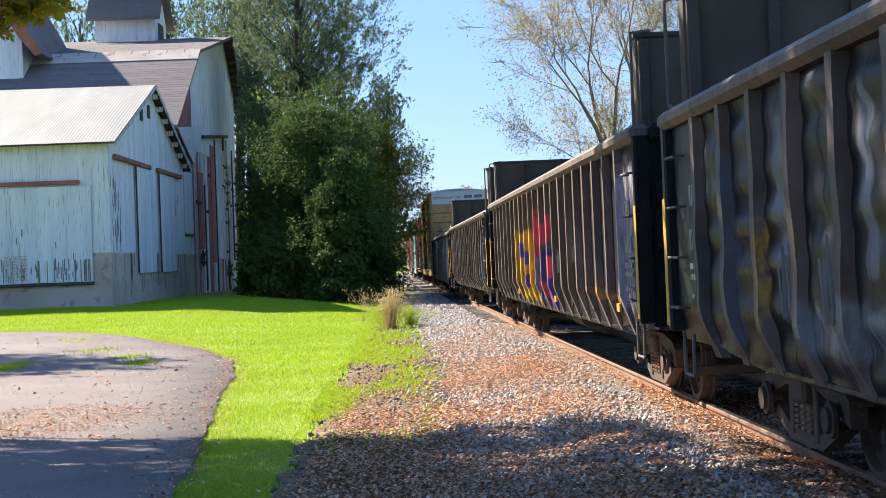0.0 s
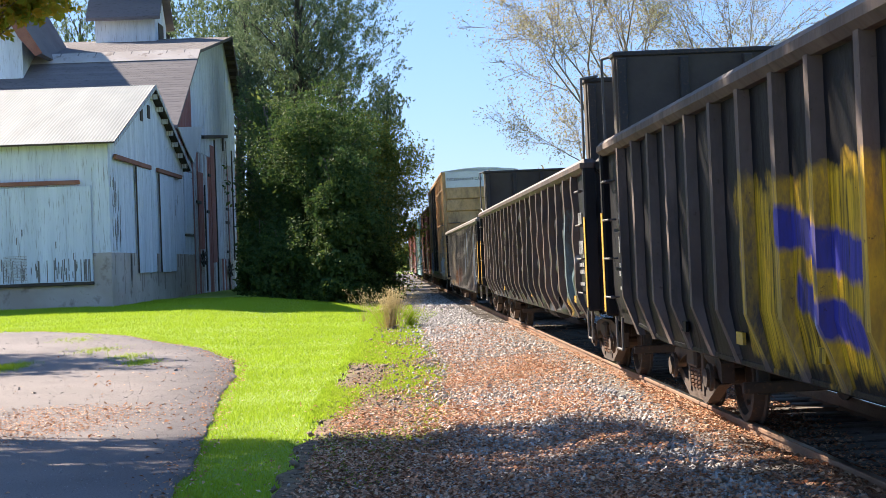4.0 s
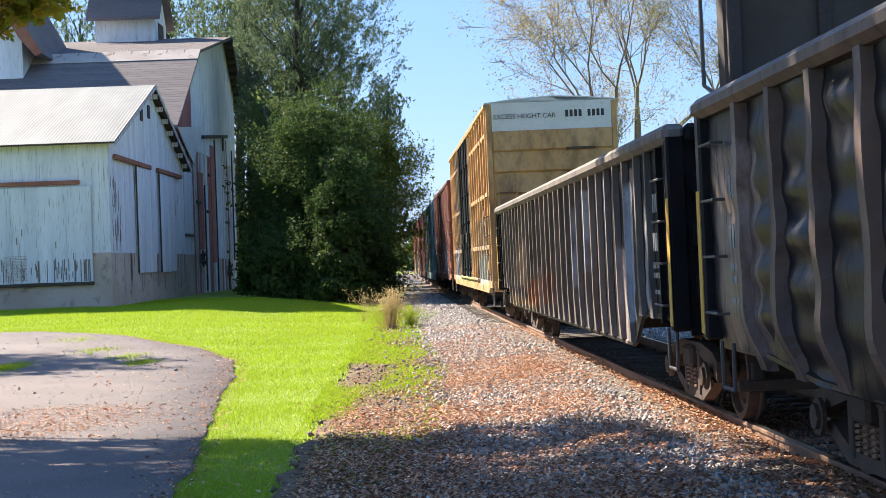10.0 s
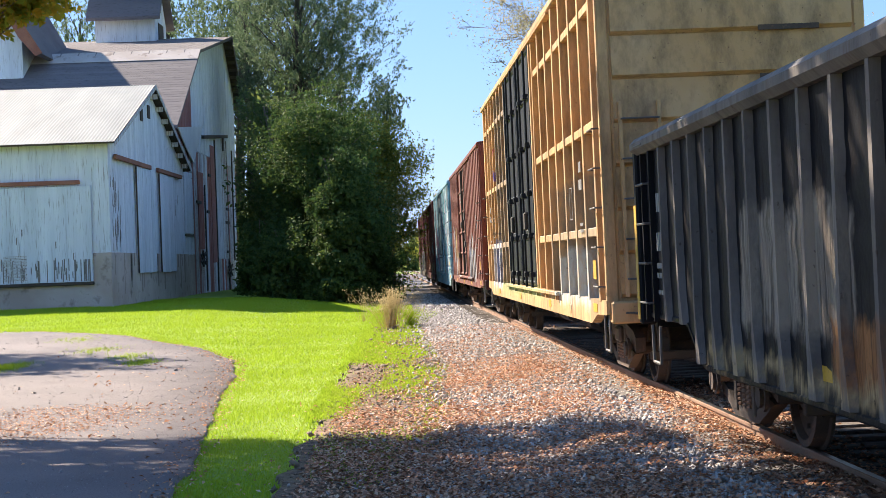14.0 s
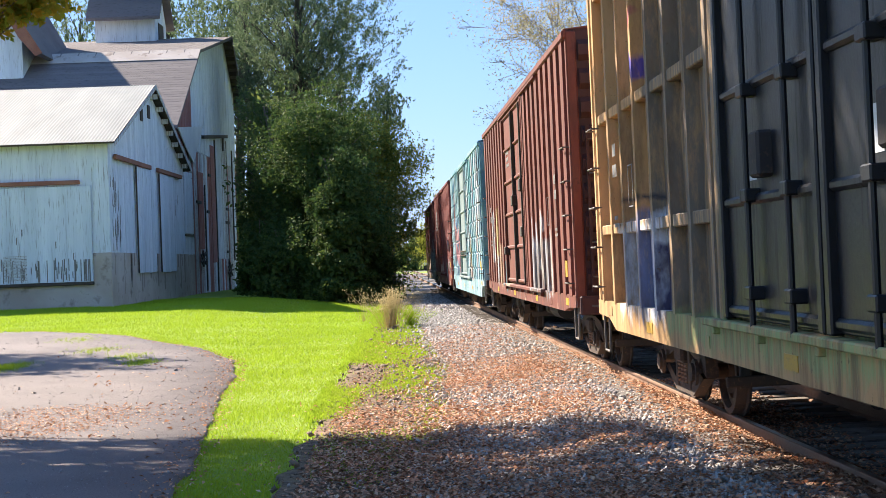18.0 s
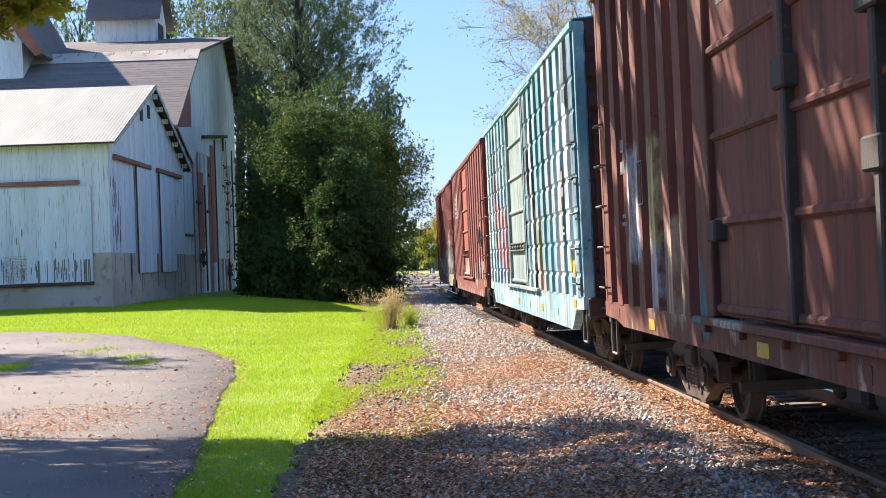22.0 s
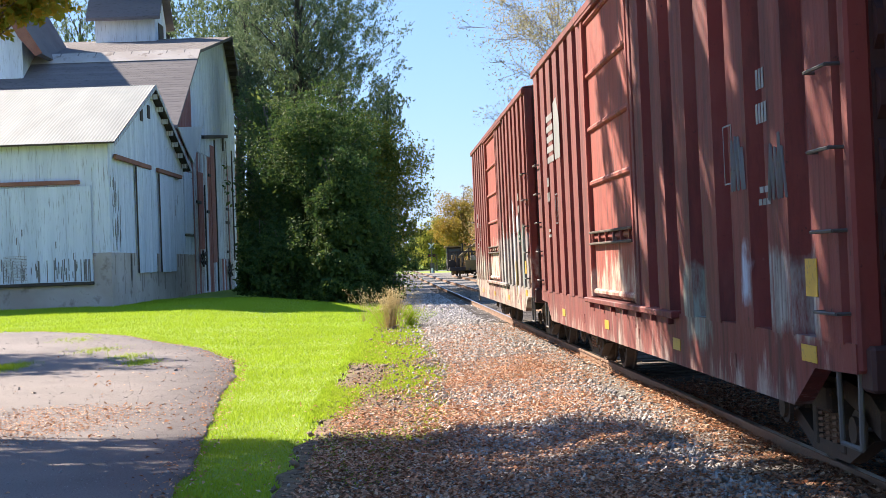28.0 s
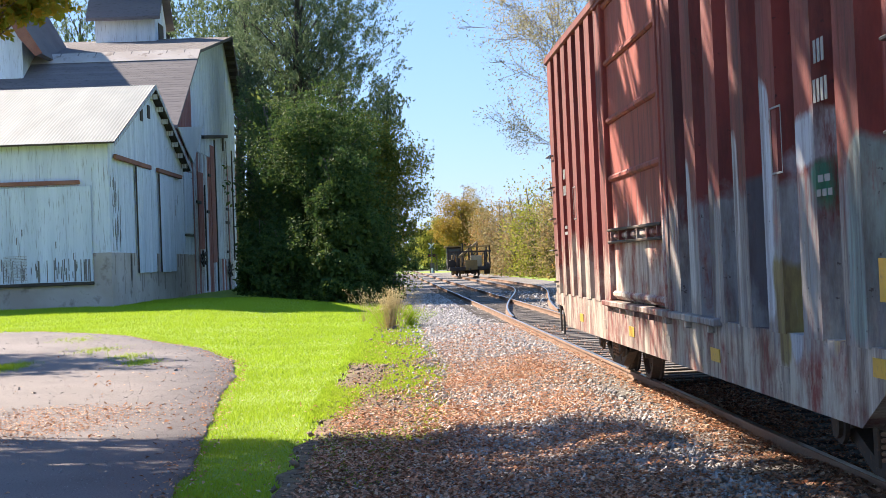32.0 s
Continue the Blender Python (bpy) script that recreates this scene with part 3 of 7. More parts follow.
def gondola(name, label, L, top, look_name, ribs, dents, style, seed, inset=2.3, bulkhead=True, rib_w=0.12, tags=(), washed=None):
    car = thing(name, label, "freight car", group="freight cars of the train")
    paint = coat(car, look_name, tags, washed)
    rib_paint = coat(car, "rubbed_lit" if style == "fishbelly" else "rust_brown_lit" if look_name == "black" else "scuffed_lit", tags, washed)
    hw = 1.53
    H = L / 2
    rng = random.Random(seed)
    floor = 1.06
    fish = style == "fishbelly"
    recess = 0.035 if fish else 0.04
    deep = 0.03 if fish else 0.045

    def bottom(y):
        if fish:
            return 0.98 - 0.34 * smooth_step(H - 1.9, H - 2.7, abs(y)) if abs(y) > H - 2.7 else 0.64
        return 0.74 + 0.10 * smooth_step(H - 2.9, H - 1.2, abs(y))

    def tuck(z):
        return 0.0 if z > 1.15 or fish else 0.09 * (1.15 - z) / 0.45
    pitch = (L - 2.6) / ribs
    rib_ys = [-H + 1.3 + i * pitch for i in range(ribs + 1)]
    for side in (-1, 1):
        rows = 34 if dents > 0.03 and side < 0 else 14

        def fn(y, k, side=side, rows=rows):
            z = bottom(y) + (top - 0.1 - bottom(y)) * k / rows
            u = ((y + H - 1.3) / pitch) % 1.0
            inside = 1.0 if abs(y) < H - 1.3 else 0.25
            cell = math.floor((y + H - 1.3) / pitch)
            ripple = math.sin(z * 20.0 + 9.0 * noise.noise((cell * 3.7, seed, 1.5))) * (0.15 + abs(noise.noise((cell * 1.3, z * 0.9, seed + side))))
            swell = math.sin(math.pi * u) * (0.25 + 0.8 * noise.noise((y * 0.8, z * 1.6, seed + side)) + 1.3 * ripple)
            d = dents * inside * (swell + 0.5 * noise.noise((y * 3.2, z * 4.2, seed * 2 + side)))
            return (side * (hw - tuck(z) - (recess if abs(y) < H - 1.3 else 0.03) + d), y, z)
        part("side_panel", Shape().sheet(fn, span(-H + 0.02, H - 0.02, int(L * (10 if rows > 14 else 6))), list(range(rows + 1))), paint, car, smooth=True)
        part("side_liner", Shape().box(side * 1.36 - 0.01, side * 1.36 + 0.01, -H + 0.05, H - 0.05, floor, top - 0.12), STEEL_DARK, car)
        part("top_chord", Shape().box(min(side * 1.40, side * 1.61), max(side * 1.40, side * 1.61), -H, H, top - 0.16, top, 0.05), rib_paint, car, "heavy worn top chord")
        part("side_sill", Shape().sheet(lambda y, k, side=side: (side * (hw - tuck(bottom(y)) - recess - 0.015 + (0.03 if k in (1, 2) else 0.0)), y, bottom(y) + (-0.02, 0.0, 0.03, 0.05)[k]),
                                        span(-H + 0.02, H - 0.02, 90), [0, 1, 2, 3]), paint, car)

        def rib_mesh(zb):
            w2, w1 = rib_w * 0.55, rib_w * 0.42
            flare = 2.6 if fish else 1.7
            rows = [(top - 0.15, deep, 1.0), (zb + 0.42, deep, 1.0), (zb + 0.02, -0.02, flare)]
            vs, fs = [], []
            for z, d, k in rows:
                xi, xo = hw - tuck(z) - recess - 0.04, hw + d
                if d < 0:
                    xo = hw - tuck(z) - recess + 0.02 + (0.03 if fish else 0.0)
                vs += [(side * xi, -w2 * k, z), (side * xo, -w1 * k, z), (side * xo, w1 * k, z), (side * xi, w2 * k, z)]
            for a in range(2):
                fs += [(a * 4 + j, a * 4 + j + 1, a * 4 + 5 + j, a * 4 + 4 + j) for j in range(3)]
            fs += [(0, 1, 2, 3), (8, 11, 10, 9)]
            me = Shape().add(vs, fs).mesh("rib")
            me.materials.append(rib_paint)
            return me
        def bent_rib(zb, y):
            """A rib that loads have knocked out of line."""
            vs, fs, n = [], [], 26
            for k in range(n + 1):
                z = top - 0.15 + (zb + 0.02 - top + 0.15) * k / n
                u = smooth_step(zb + 0.45, zb + 0.02, z)
                amp = math.sin(math.pi * min(1.0, k / n * 1.05)) ** 0.5
                dx = dents * 0.55 * amp * noise.noise((y * 2.7, z * 2.6, seed + 4.0))
                dy = dents * 0.55 * amp * noise.noise((y * 3.1 + 9.0, z * 3.4, seed + 8.0))
                w2, w1 = rib_w * 0.55 * (1 + 0.7 * u), rib_w * (0.40 + 0.12 * noise.noise((y, z * 5.0, seed))) * (1 + 0.7 * u)
                xi = hw - tuck(z) - recess - 0.05
                xo = (hw + deep + dx) * (1 - u) + (hw - tuck(z) - recess + 0.02) * u
                vs += [(side * xi, dy - w2, z), (side * xo, dy - w1, z), (side * xo, dy + w1, z), (side * xi, dy + w2, z)]
            for a in range(n):
                fs += [(a * 4 + j, a * 4 + j + 1, a * 4 + 5 + j, a * 4 + 4 + j) for j in range(3)]
            fs += [(0, 1, 2, 3), (n * 4, n * 4 + 3, n * 4 + 2, n * 4 + 1)]
            return Shape().add(vs, fs)
        low, high = rib_mesh(0.66 if fish else 0.72), rib_mesh(0.95)
        for y in rib_ys:
            if dents > 0.03 and side < 0:
                part("rib", bent_rib(0.95 if bottom(y) > 0.85 else 0.72, y), rib_paint, car, at=pose(0, y, 0))
                continue
            part("rib", high if bottom(y) > 0.85 else low, None, car, at=pose(0, y, 0, rng.uniform(-0.5, 0.5), 0, rng.uniform(-2, 2)))
        for e in (-1, 1):
            y = e * (H - 0.07)
            part("corner_post", Shape().box(min(side * 1.42, side * 1.58), max(side * 1.42, side * 1.58), y - 0.07, y + 0.07, 0.90, top - 0.1, 0.02), paint, car)
            for k in range(5 if fish else 4):
                z = 1.15 + k * (0.37 if fish else 0.42)
                rung(car, side * 1.52, e * (H - 0.5), z, out=side * 0.085)
            if fish:
                for q in (-0.21, 0.21):
                    part("ladder_stile", Shape().box(min(side * 1.50, side * 1.555), max(side * 1.50, side * 1.555), e * (H - 0.5) + q - 0.02, e * (H - 0.5) + q + 0.02, 0.95, top - 0.15), paint, car)
            step_iron(car, side * 1.50, e * (H - 0.5))
            xa, xb = sorted((side * 1.512, side * 1.518))
            for z, h, w, n, gap in ((1.96, 0.17, 0.058, 4, 0.088), (1.60, 0.17, 0.058, 5, 0.088), (1.44, 0.05, 0.14, 3, 0.17), (1.35, 0.05, 0.10, 4, 0.13), (1.20, 0.04, 0.12, 3, 0.15)):
                for q in range(n):
                    yq = e * (H - 1.0) + (q - (n - 1) / 2) * gap
                    part("side_lettering", Shape().box(xa, xb, yq - w / 2, yq + w / 2, z, z + h), STENCIL, car)
        for k in range(9):
            y = -H + 2.0 + k * (L - 4) / 8
            part("reflector", Shape().box(min(side * (hw - 0.06), side * (hw - 0.035)), max(side * (hw - 0.06), side * (hw - 0.035)), y - 0.1, y + 0.1, bottom(y) + 0.16, bottom(y) + 0.25), YELLOW if k % 3 == 0 else paint, car)
    part("floor", Shape().box(-1.36, 1.36, -H + 0.05, H - 0.05, floor - 0.08, floor), STEEL_DARK, car)
    for e in (-1, 1):
        y = e * (H - 0.06)
        part("end_panel", Shape().box(-1.42, 1.42, y - 0.03, y + 0.03, 0.86, top - 0.1), paint, car)
        part("end_chord", Shape().box(-1.42, 1.42, y - 0.09, y + 0.09, top - 0.18, top - 0.002, 0.04), paint, car)
        for z in (1.25, 1.7, 2.15):
            yo = y + e * 0.03
            part("end_rib", Shape().prism([(yo, z - 0.14), (yo + e * 0.10, z - 0.07), (yo + e * 0.10, z + 0.07), (yo, z + 0.14)], "x", -1.38, 1.38), paint, car)
        part("end_stripe", Shape().box(-1.588, -1.582, y - 0.06, y + 0.06, 0.95, 2.05), YELLOW, car, "yellow reflective corner stripe")
        part("end_mark", Shape().box(-1.15, -0.45, min(y + e * 0.13, y + e * 0.136), max(y + e * 0.13, y + e * 0.136), 1.18, 1.32), YELLOW, car, "yellow end marker")
        for z in (1.25, 1.8, 2.3):
            rung(car, -1.05, y + e * 0.05, z, along="x", out=e * 0.14)
    if bulkhead:
        for e in (-1, 1):
            y0, y1 = sorted((e * (H - 0.62), e * (H - 0.38)))
            b = part("bulkhead", Shape().box(-1.45, 1.45, y0, y1, floor, 3.74, 0.02), DARK_WOOD, car, "tall dark steel end bulkhead")
            part("bulkhead_cap", Shape().box(-1.47, 1.47, y0 - 0.02, y1 + 0.02, 3.72, 3.78, 0.015), STEEL_DARK, b)
            for x in (-1.38, -0.7, 0.0, 0.7, 1.38):
                part("bulkhead_stake", Shape().box(x - 0.05, x + 0.05, y0 - 0.06, y0 + 0.01, floor, 3.70, 0.01), STEEL_DARK, b)
            part("handrail", Shape().pipe([(-1.5, e * (H - 0.5), 2.75), (-1.53, e * (H - 0.22), 2.85), (-1.53, e * (H - 0.2), 3.75), (-1.3, e * (H - 0.4), 3.80)], 0.016, 6), HANDLE, car)
    running_gear(car, L, inset)
    return car


def boxcar(name, label, L, eave, look_name, door_look, pitch, post_w, style, seed, door=(0.4, 3.4), sill_drop=0.0, tags=(), washed=None, door_washed=None, post_look=None, end_look="dark_shaded_end"):
    car = thing(name, label, "boxcar", group="freight cars of the train")
    paint = coat(car, look_name, tags, washed)
    door_paint = coat(car, door_look, (), door_washed)
    post_paint = coat(car, post_look, tags, washed) if post_look else paint
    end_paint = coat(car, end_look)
    H = L / 2
    rng = random.Random(seed)
    hw = 1.44
    z0 = 1.0
    dy, dw = door
    double = style == "double"
    face = 1.56
    # posts on either side of the doorway
    posts = []
    for a, b in ((-H + 0.45, dy - dw / 2 - 0.35), (dy + dw / 2 + 0.35, H - 0.45)):
        n = max(1, round((b - a) / pitch))
        posts += span(a, b, n)
    for side in (-1, 1):
        def fn(y, k, side=side):
            z = z0 + (eave - z0) * k / 16
            return (side * (hw + 0.014 * noise.noise((y * 1.7, z * 1.9, seed + side)) + 0.008 * noise.noise((y * 5, z * 5, seed))), y, z)
        part("side_panel", Shape().sheet(fn, span(-H, H, int(L * 5)), list(range(17))), paint, car, smooth=True)
        part("top_chord", Shape().box(min(side * 1.42, side * 1.585), max(side * 1.42, side * 1.585), -H, H, eave - 0.08, eave + 0.04, 0.02), post_paint, car)
        d = sill_drop
        prof = [(-H, 0.90), (-H + 0.8, 0.88), (-H + 1.3, 0.88 - d), (H - 1.3, 0.88 - d), (H - 0.8, 0.88), (H, 0.90), (H, 1.06), (-H, 1.06)]
        part("side_sill", Shape().prism(prof, "x", min(side * 1.44, side * 1.55), max(side * 1.44, side * 1.55)), post_paint, car)
        w2, w1 = post_w / 2, post_w / 2 - (0.02 if double else 0.05)
        zs = [(z, 0.0) for z in span(1.05, eave - 0.07, 6)]
        if style == "quilt":      # shallow pressed grooves across the posts
            zs = [(1.05, 0.0)] + [(1.3 + 0.42 * k + dz, dj) for k in range(int((eave - 1.6) / 0.42) + 1) for dz, dj in ((0.0, 0.0), (0.025, 0.016), (0.055, 0.016), (0.08, 0.0))] + [(eave - 0.07, 0.0)]
        vs, fs = [], []
        for z, j in zs:
            vs += [(side * (hw - 0.03), -w2, z), (side * (face - j), -w1, z), (side * (face - j), w1, z), (side * (hw - 0.03), w2, z)]
        for k in range(len(zs) - 1):
            fs += [(k * 4 + j, k * 4 + j + 1, k * 4 + 5 + j, k * 4 + 4 + j) for j in range(3)]
        m = (len(zs) - 1) * 4
        fs += [(0, 3, 2, 1), (m, m + 1, m + 2, m + 3)]
        pm = Shape().add(vs, fs).mesh("post")
        pm.materials.append(post_paint)
        for y in posts:
            part("post", pm, None, car, at=pose(0, y, 0, 0, 0, rng.uniform(-0.5, 0.5)))
        if double:
            for z in (1.80, 3.05, 4.45):
                for a, b in zip(posts, posts[1:]):
                    if b - a < 1.6:
                        part("belt_rail", Shape().box(min(side * hw, side * (face - 0.015)), max(side * hw, side * (face - 0.015)), a + post_w * 0.4, b - post_w * 0.4, z, z + 0.11, 0.01), post_paint, car)
        # doors
        doors = [(dy - dw / 2, dy + dw / 2)] if not double else [(dy - dw / 2, dy - 0.03), (dy + 0.03, dy + dw / 2)]
        for a, b in doors:
            x = side * 1.50
            dr = part("door", Shape().box(min(x, side * 1.53), max(x, side * 1.53), a, b, 1.10, eave - 0.12, 0.008), door_paint, car, "wide sliding door with pressed panels")
            for yy in (a + 0.05, b - 0.05):
                part("door_stile", Shape().box(min(x, side * 1.585), max(x, side * 1.585), yy - 0.05, yy + 0.05, 1.09, eave - 0.11, 0.012), door_paint, dr)
            for k in range(6):
                z = 1.12 + (eave - 1.32) * k / 5
                part("door_rib", Shape().box(min(x, side * 1.565), max(x, side * 1.565), a + 0.1, b - 0.1, z, z + 0.07, 0.02), door_paint, dr)
            if style == "sliding":
                part("door_mullion", Shape().box(min(x, side * 1.575), max(x, side * 1.575), (a + b) / 2 - 0.06, (a + b) / 2 + 0.06, 1.15, eave - 0.15, 0.012), door_paint, dr)
                for yy in (a + 0.32, (a + b) / 2 - 0.16):
                    part("lock_rod", Shape().box(min(x, side * 1.60), max(x, side * 1.60), yy - 0.045, yy + 0.045, 1.12, eave - 0.2, 0.012), STEEL_DARK, dr, "black door locking post")
                for yy, z, w, h in ((a + 0.32, 2.75, 0.16, 0.22), (a + 0.32, 1.95, 0.15, 0.18), ((a + b) / 2 - 0.16, 2.55, 0.14, 0.2), (b - 0.3, 1.65, 0.12, 0.16)):
                    part("lock_box", Shape().box(min(x, side * 1.63), max(x, side * 1.63), yy - w, yy + w, z, z + h, 0.015), STEEL_DARK, dr)
                xa, xb = sorted((side * 1.532, side * 1.536))
                for z, n in ((3.62, 5), (3.50, 4), (3.38, 5)):
                    for q in range(n):
                        yy = b - 0.45 - q * 0.13
                        part("door_lettering", Shape().box(xa, xb, yy - 0.05, yy + 0.05, z, z + 0.06), STENCIL, dr)
            if double:
                for u in (0.22, 0.62):
                    yy = a + (b - a) * u
                    part("lock_rod", Shape().cyl((side * 1.60, yy, 1.05), (side * 1.60, yy, eave - 0.15), 0.022, n=8), door_paint, dr)
                    for zz in (1.25, 1.9, 2.6, 3.4, 4.2):
                        part("rod_bracket", Shape().box(min(x, side * 1.635), max(x, side * 1.635), yy - 0.08, yy + 0.08, zz, zz + 0.09, 0.01), door_paint, dr)
                part("lock_box", Shape().box(min(x, side * 1.63), max(x, side * 1.63), (a + b) / 2 - 0.12, (a + b) / 2 + 0.12, 2.05, 2.35, 0.02), STEEL_DARK, dr)
                part("placard", Shape().box(min(x, side * 1.534), max(x, side * 1.534), (a + b) / 2 + 0.3, (a + b) / 2 + 0.55, 2.05, 2.3), WHITE_PAINT, dr, "small white placard")
            elif style != "sliding":
                part("operating_bar", Shape().box(min(x, side * 1.60), max(x, side * 1.60), a + 0.1, b - 0.1, 1.83, 1.86, 0.008).box(min(x, side * 1.60), max(x, side * 1.60), a + 0.1, b - 0.1, 1.70, 1.73, 0.008), TRUCK_STEEL, dr, "rusty door operating bar")
                for k in range(6):
                    yy = a + 0.3 + (b - a - 0.6) * k / 5
                    part("bar_bracket", Shape().box(min(x, side * 1.59), max(x, side * 1.59), yy - 0.02, yy + 0.02, 1.72, 1.84), door_paint, dr)
        for yy in (dy - dw / 2 - 0.09, dy + dw / 2 + 0.09):
            part("door_post", Shape().box(min(side * hw, side * 1.575), max(side * hw, side * 1.575), yy - 0.07, yy + 0.07, 1.02, eave - 0.06, 0.012), post_paint, car)
        lo, hi = max(-H + 0.4, dy - dw * 1.1), min(H - 0.4, dy + dw * 0.62)
        part("door_track", Shape().box(min(side * 1.5, side * 1.62), max(side * 1.5, side * 1.62), lo, hi, 1.02, 1.08, 0.01), door_paint if style == "quilt" else post_paint, car, "rusty lower door track")
        part("door_track", Shape().box(min(side * 1.5, side * 1.6), max(side * 1.5, side * 1.6), lo, hi, eave - 0.13, eave - 0.09, 0.006), post_paint, car)
        for k in range(7):
            yy = lo + 0.3 + (hi - lo - 0.6) * k / 6
            part("track_bracket", Shape().box(min(side * 1.54, side * 1.60), max(side * 1.54, side * 1.60), yy - 0.03, yy + 0.03, 0.96, 1.02, 0.008), post_paint, car)
        for e in (-1, 1):
            yy = e * (H - 0.30)
            for k in range(5):
                rung(car, side * 1.50, yy, 1.25 + k * 0.45, out=side * 0.12)
            step_iron(car, side * 1.5, yy, 0.42)
            for q in (-0.2, 0.2):
                part("ladder_stile", Shape().box(min(side * 1.46, side * 1.53), max(side * 1.46, side * 1.53), yy + q - 0.02, yy + q + 0.02, 1.05, 3.15), post_paint, car)
            xa, xb = sorted((side * 1.563, side * 1.566))
            for z, h, w, n, gap in ((2.62, 0.13, 0.05, 3, 0.075), (2.40, 0.13, 0.05, 4, 0.075), (1.95, 0.04, 0.10, 2, 0.13), (1.87, 0.04, 0.08, 3, 0.11)):
                for q in range(n):
                    yq = e * (H - 1.75) + (q - (n - 1) / 2) * gap
                    part("side_lettering", Shape().box(xa, xb, yq - w / 2, yq + w / 2, z, z + h), STENCIL, car)
            for z, w, h in ((2.05, 0.012, 0.42), (2.05, 0.26, 0.012), (2.46, 0.26, 0.012)):     # stencilled consolidated data box
                for yq in ((-0.125, 0.125) if w < 0.1 else (0.0,)):
                    yy = e * (H - 2.75) + yq
                    part("data_box", Shape().box(xa, xb, yy - w / 2, yy + w / 2, z, z + h), STENCIL, car)
        for k in range(8):
            y = -H + 0.9 + k * (L - 1.8) / 7
            zc = 0.96 if abs(y) > H - 1.0 else 0.95 - d * 0.6
            part("reflector", Shape().box(min(side * 1.551, side * 1.556), max(side * 1.551, side * 1.556), y - 0.16, y + 0.16, zc - 0.05, zc + 0.05), YELLOW if k % 2 == 0 else post_paint, car)
        part("reflector", Shape().box(min(side * 1.562, side * 1.567), max(side * 1.562, side * 1.567), -H + 0.62, -H + 0.86, 1.30, 1.52), YELLOW, car, "yellow reflective square")
    roof_mat = WHITE_PAINT if double else paint
    rf = part("roof", Shape().prism([(-1.56, eave + 0.03), (-1.56, eave + 0.05), (-0.7, eave + 0.14), (0.0, eave + 0.17), (0.7, eave + 0.14), (1.56, eave + 0.05), (1.56, eave + 0.03)], "y", -H, H), roof_mat, car, "low ridged steel roof")
    for k in range(int(L / 1.2)):
        y = -H + 0.6 + k * 1.2
        part("roof_seam", Shape().prism([(-1.55, eave + 0.05), (-0.7, eave + 0.14), (0, eave + 0.17), (0.7, eave + 0.14), (1.55, eave + 0.05), (0.7, eave + 0.18), (0, eave + 0.21), (-0.7, eave + 0.18)], "y", y - 0.03, y + 0.03), roof_mat, rf)
    for e in (-1, 1):
        y = e * H
        top_z = eave - 0.62 if double else eave - 0.05
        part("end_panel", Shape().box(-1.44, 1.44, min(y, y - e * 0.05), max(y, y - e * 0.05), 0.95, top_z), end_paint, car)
        part("end_gable", Shape().prism([(-1.44, top_z), (1.44, top_z), (1.54, eave + 0.04), (0, eave + 0.15), (-1.54, eave + 0.04)], "y", min(y, y - e * 0.05), max(y, y - e * 0.05)), WHITE_PAINT if double else end_paint, car)
        n = 7 if double else 9
        for k in range(n):
            hgt = (top_z - 1.08) / n
            z = 1.08 + hgt * k
            prof = [(y - e * 0.01, z), (y + e * 0.06, z + 0.05), (y + e * 0.015, z + hgt), (y - e * 0.01, z + hgt)] if double else \
                   [(y - e * 0.01, z + 0.04), (y + e * 0.08, z + 0.12), (y + e * 0.08, z + hgt - 0.12), (y - e * 0.01, z + hgt - 0.04)]
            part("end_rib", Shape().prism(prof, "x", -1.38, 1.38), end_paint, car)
        for q in (-1, 1):
            part("corner_post", Shape().box(min(q * 1.40, q * 1.54), max(q * 1.40, q * 1.54), min(y + e * 0.02, y - e * 0.12), max(y + e * 0.02, y - e * 0.12), 0.9, eave + 0.02, 0.02), post_paint, car)
        for k in range(5):
            rung(car, -1.1, y + e * 0.06, 1.3 + k * 0.45, along="x", out=e * 0.12)
        for q in (-1.32, -0.88):
            part("end_ladder_stile", Shape().box(q - 0.02, q + 0.02, min(y + e * 0.06, y + e * 0.14), max(y + e * 0.06, y + e * 0.14), 1.1, 3.3), end_paint, car)
        part("end_sill", Shape().box(-1.5, 1.5, min(y - e * 0.1, y + e * 0.12), max(y - e * 0.1, y + e * 0.12), 0.80, 1.05, 0.02), end_paint, car)
        part("crossover_step", Shape().box(-1.2, 1.2, min(y + e * 0.12, y + e * 0.42), max(y + e * 0.12, y + e * 0.42), 1.06, 1.1), TRUCK_STEEL, car)
        part("brake_wheel", Shape().lathe([(0.0, 0.25), (0.02, 0.27), (0.04, 0.25), (0.02, 0.235), (0.0, 0.25)], (0.75, y + e * 0.2, 2.6), "y", 20).box(0.5, 1.0, y + e * 0.2 - 0.005, y + e * 0.2 + 0.02, 2.585, 2.615).box(0.735, 0.765, y + e * 0.2 - 0.005, y + e * 0.2 + 0.02, 2.35, 2.85)
             .box(0.72, 0.78, min(y, y + e * 0.2), max(y, y + e * 0.2), 2.57, 2.63), STEEL_DARK, car)
    running_gear(car, L, 2.35)
    return car


# each car: its thing and the place of its middle along the track at the start of the clip
TRAIN = []


def couple(car, near, far):
    TRAIN.append((car, (near + far) / 2))
    return car


def stroke(car, pts, material, r=0.012, x=-1.60):
    """A sprayed line that stands a hair proud of the side."""
    vs = [(x + dx * r, y, z + dz * r) for y, z in pts for dx, dz in ((1, 0), (0, 1), (-1, 0), (0, -1))]
    fs = [(i * 4 + k, i * 4 + (k + 1) % 4, i * 4 + 4 + (k + 1) % 4, i * 4 + 4 + k) for i in range(len(pts) - 1) for k in range(4)]
    part("paint_stroke", Shape().add(vs, fs), material, car)


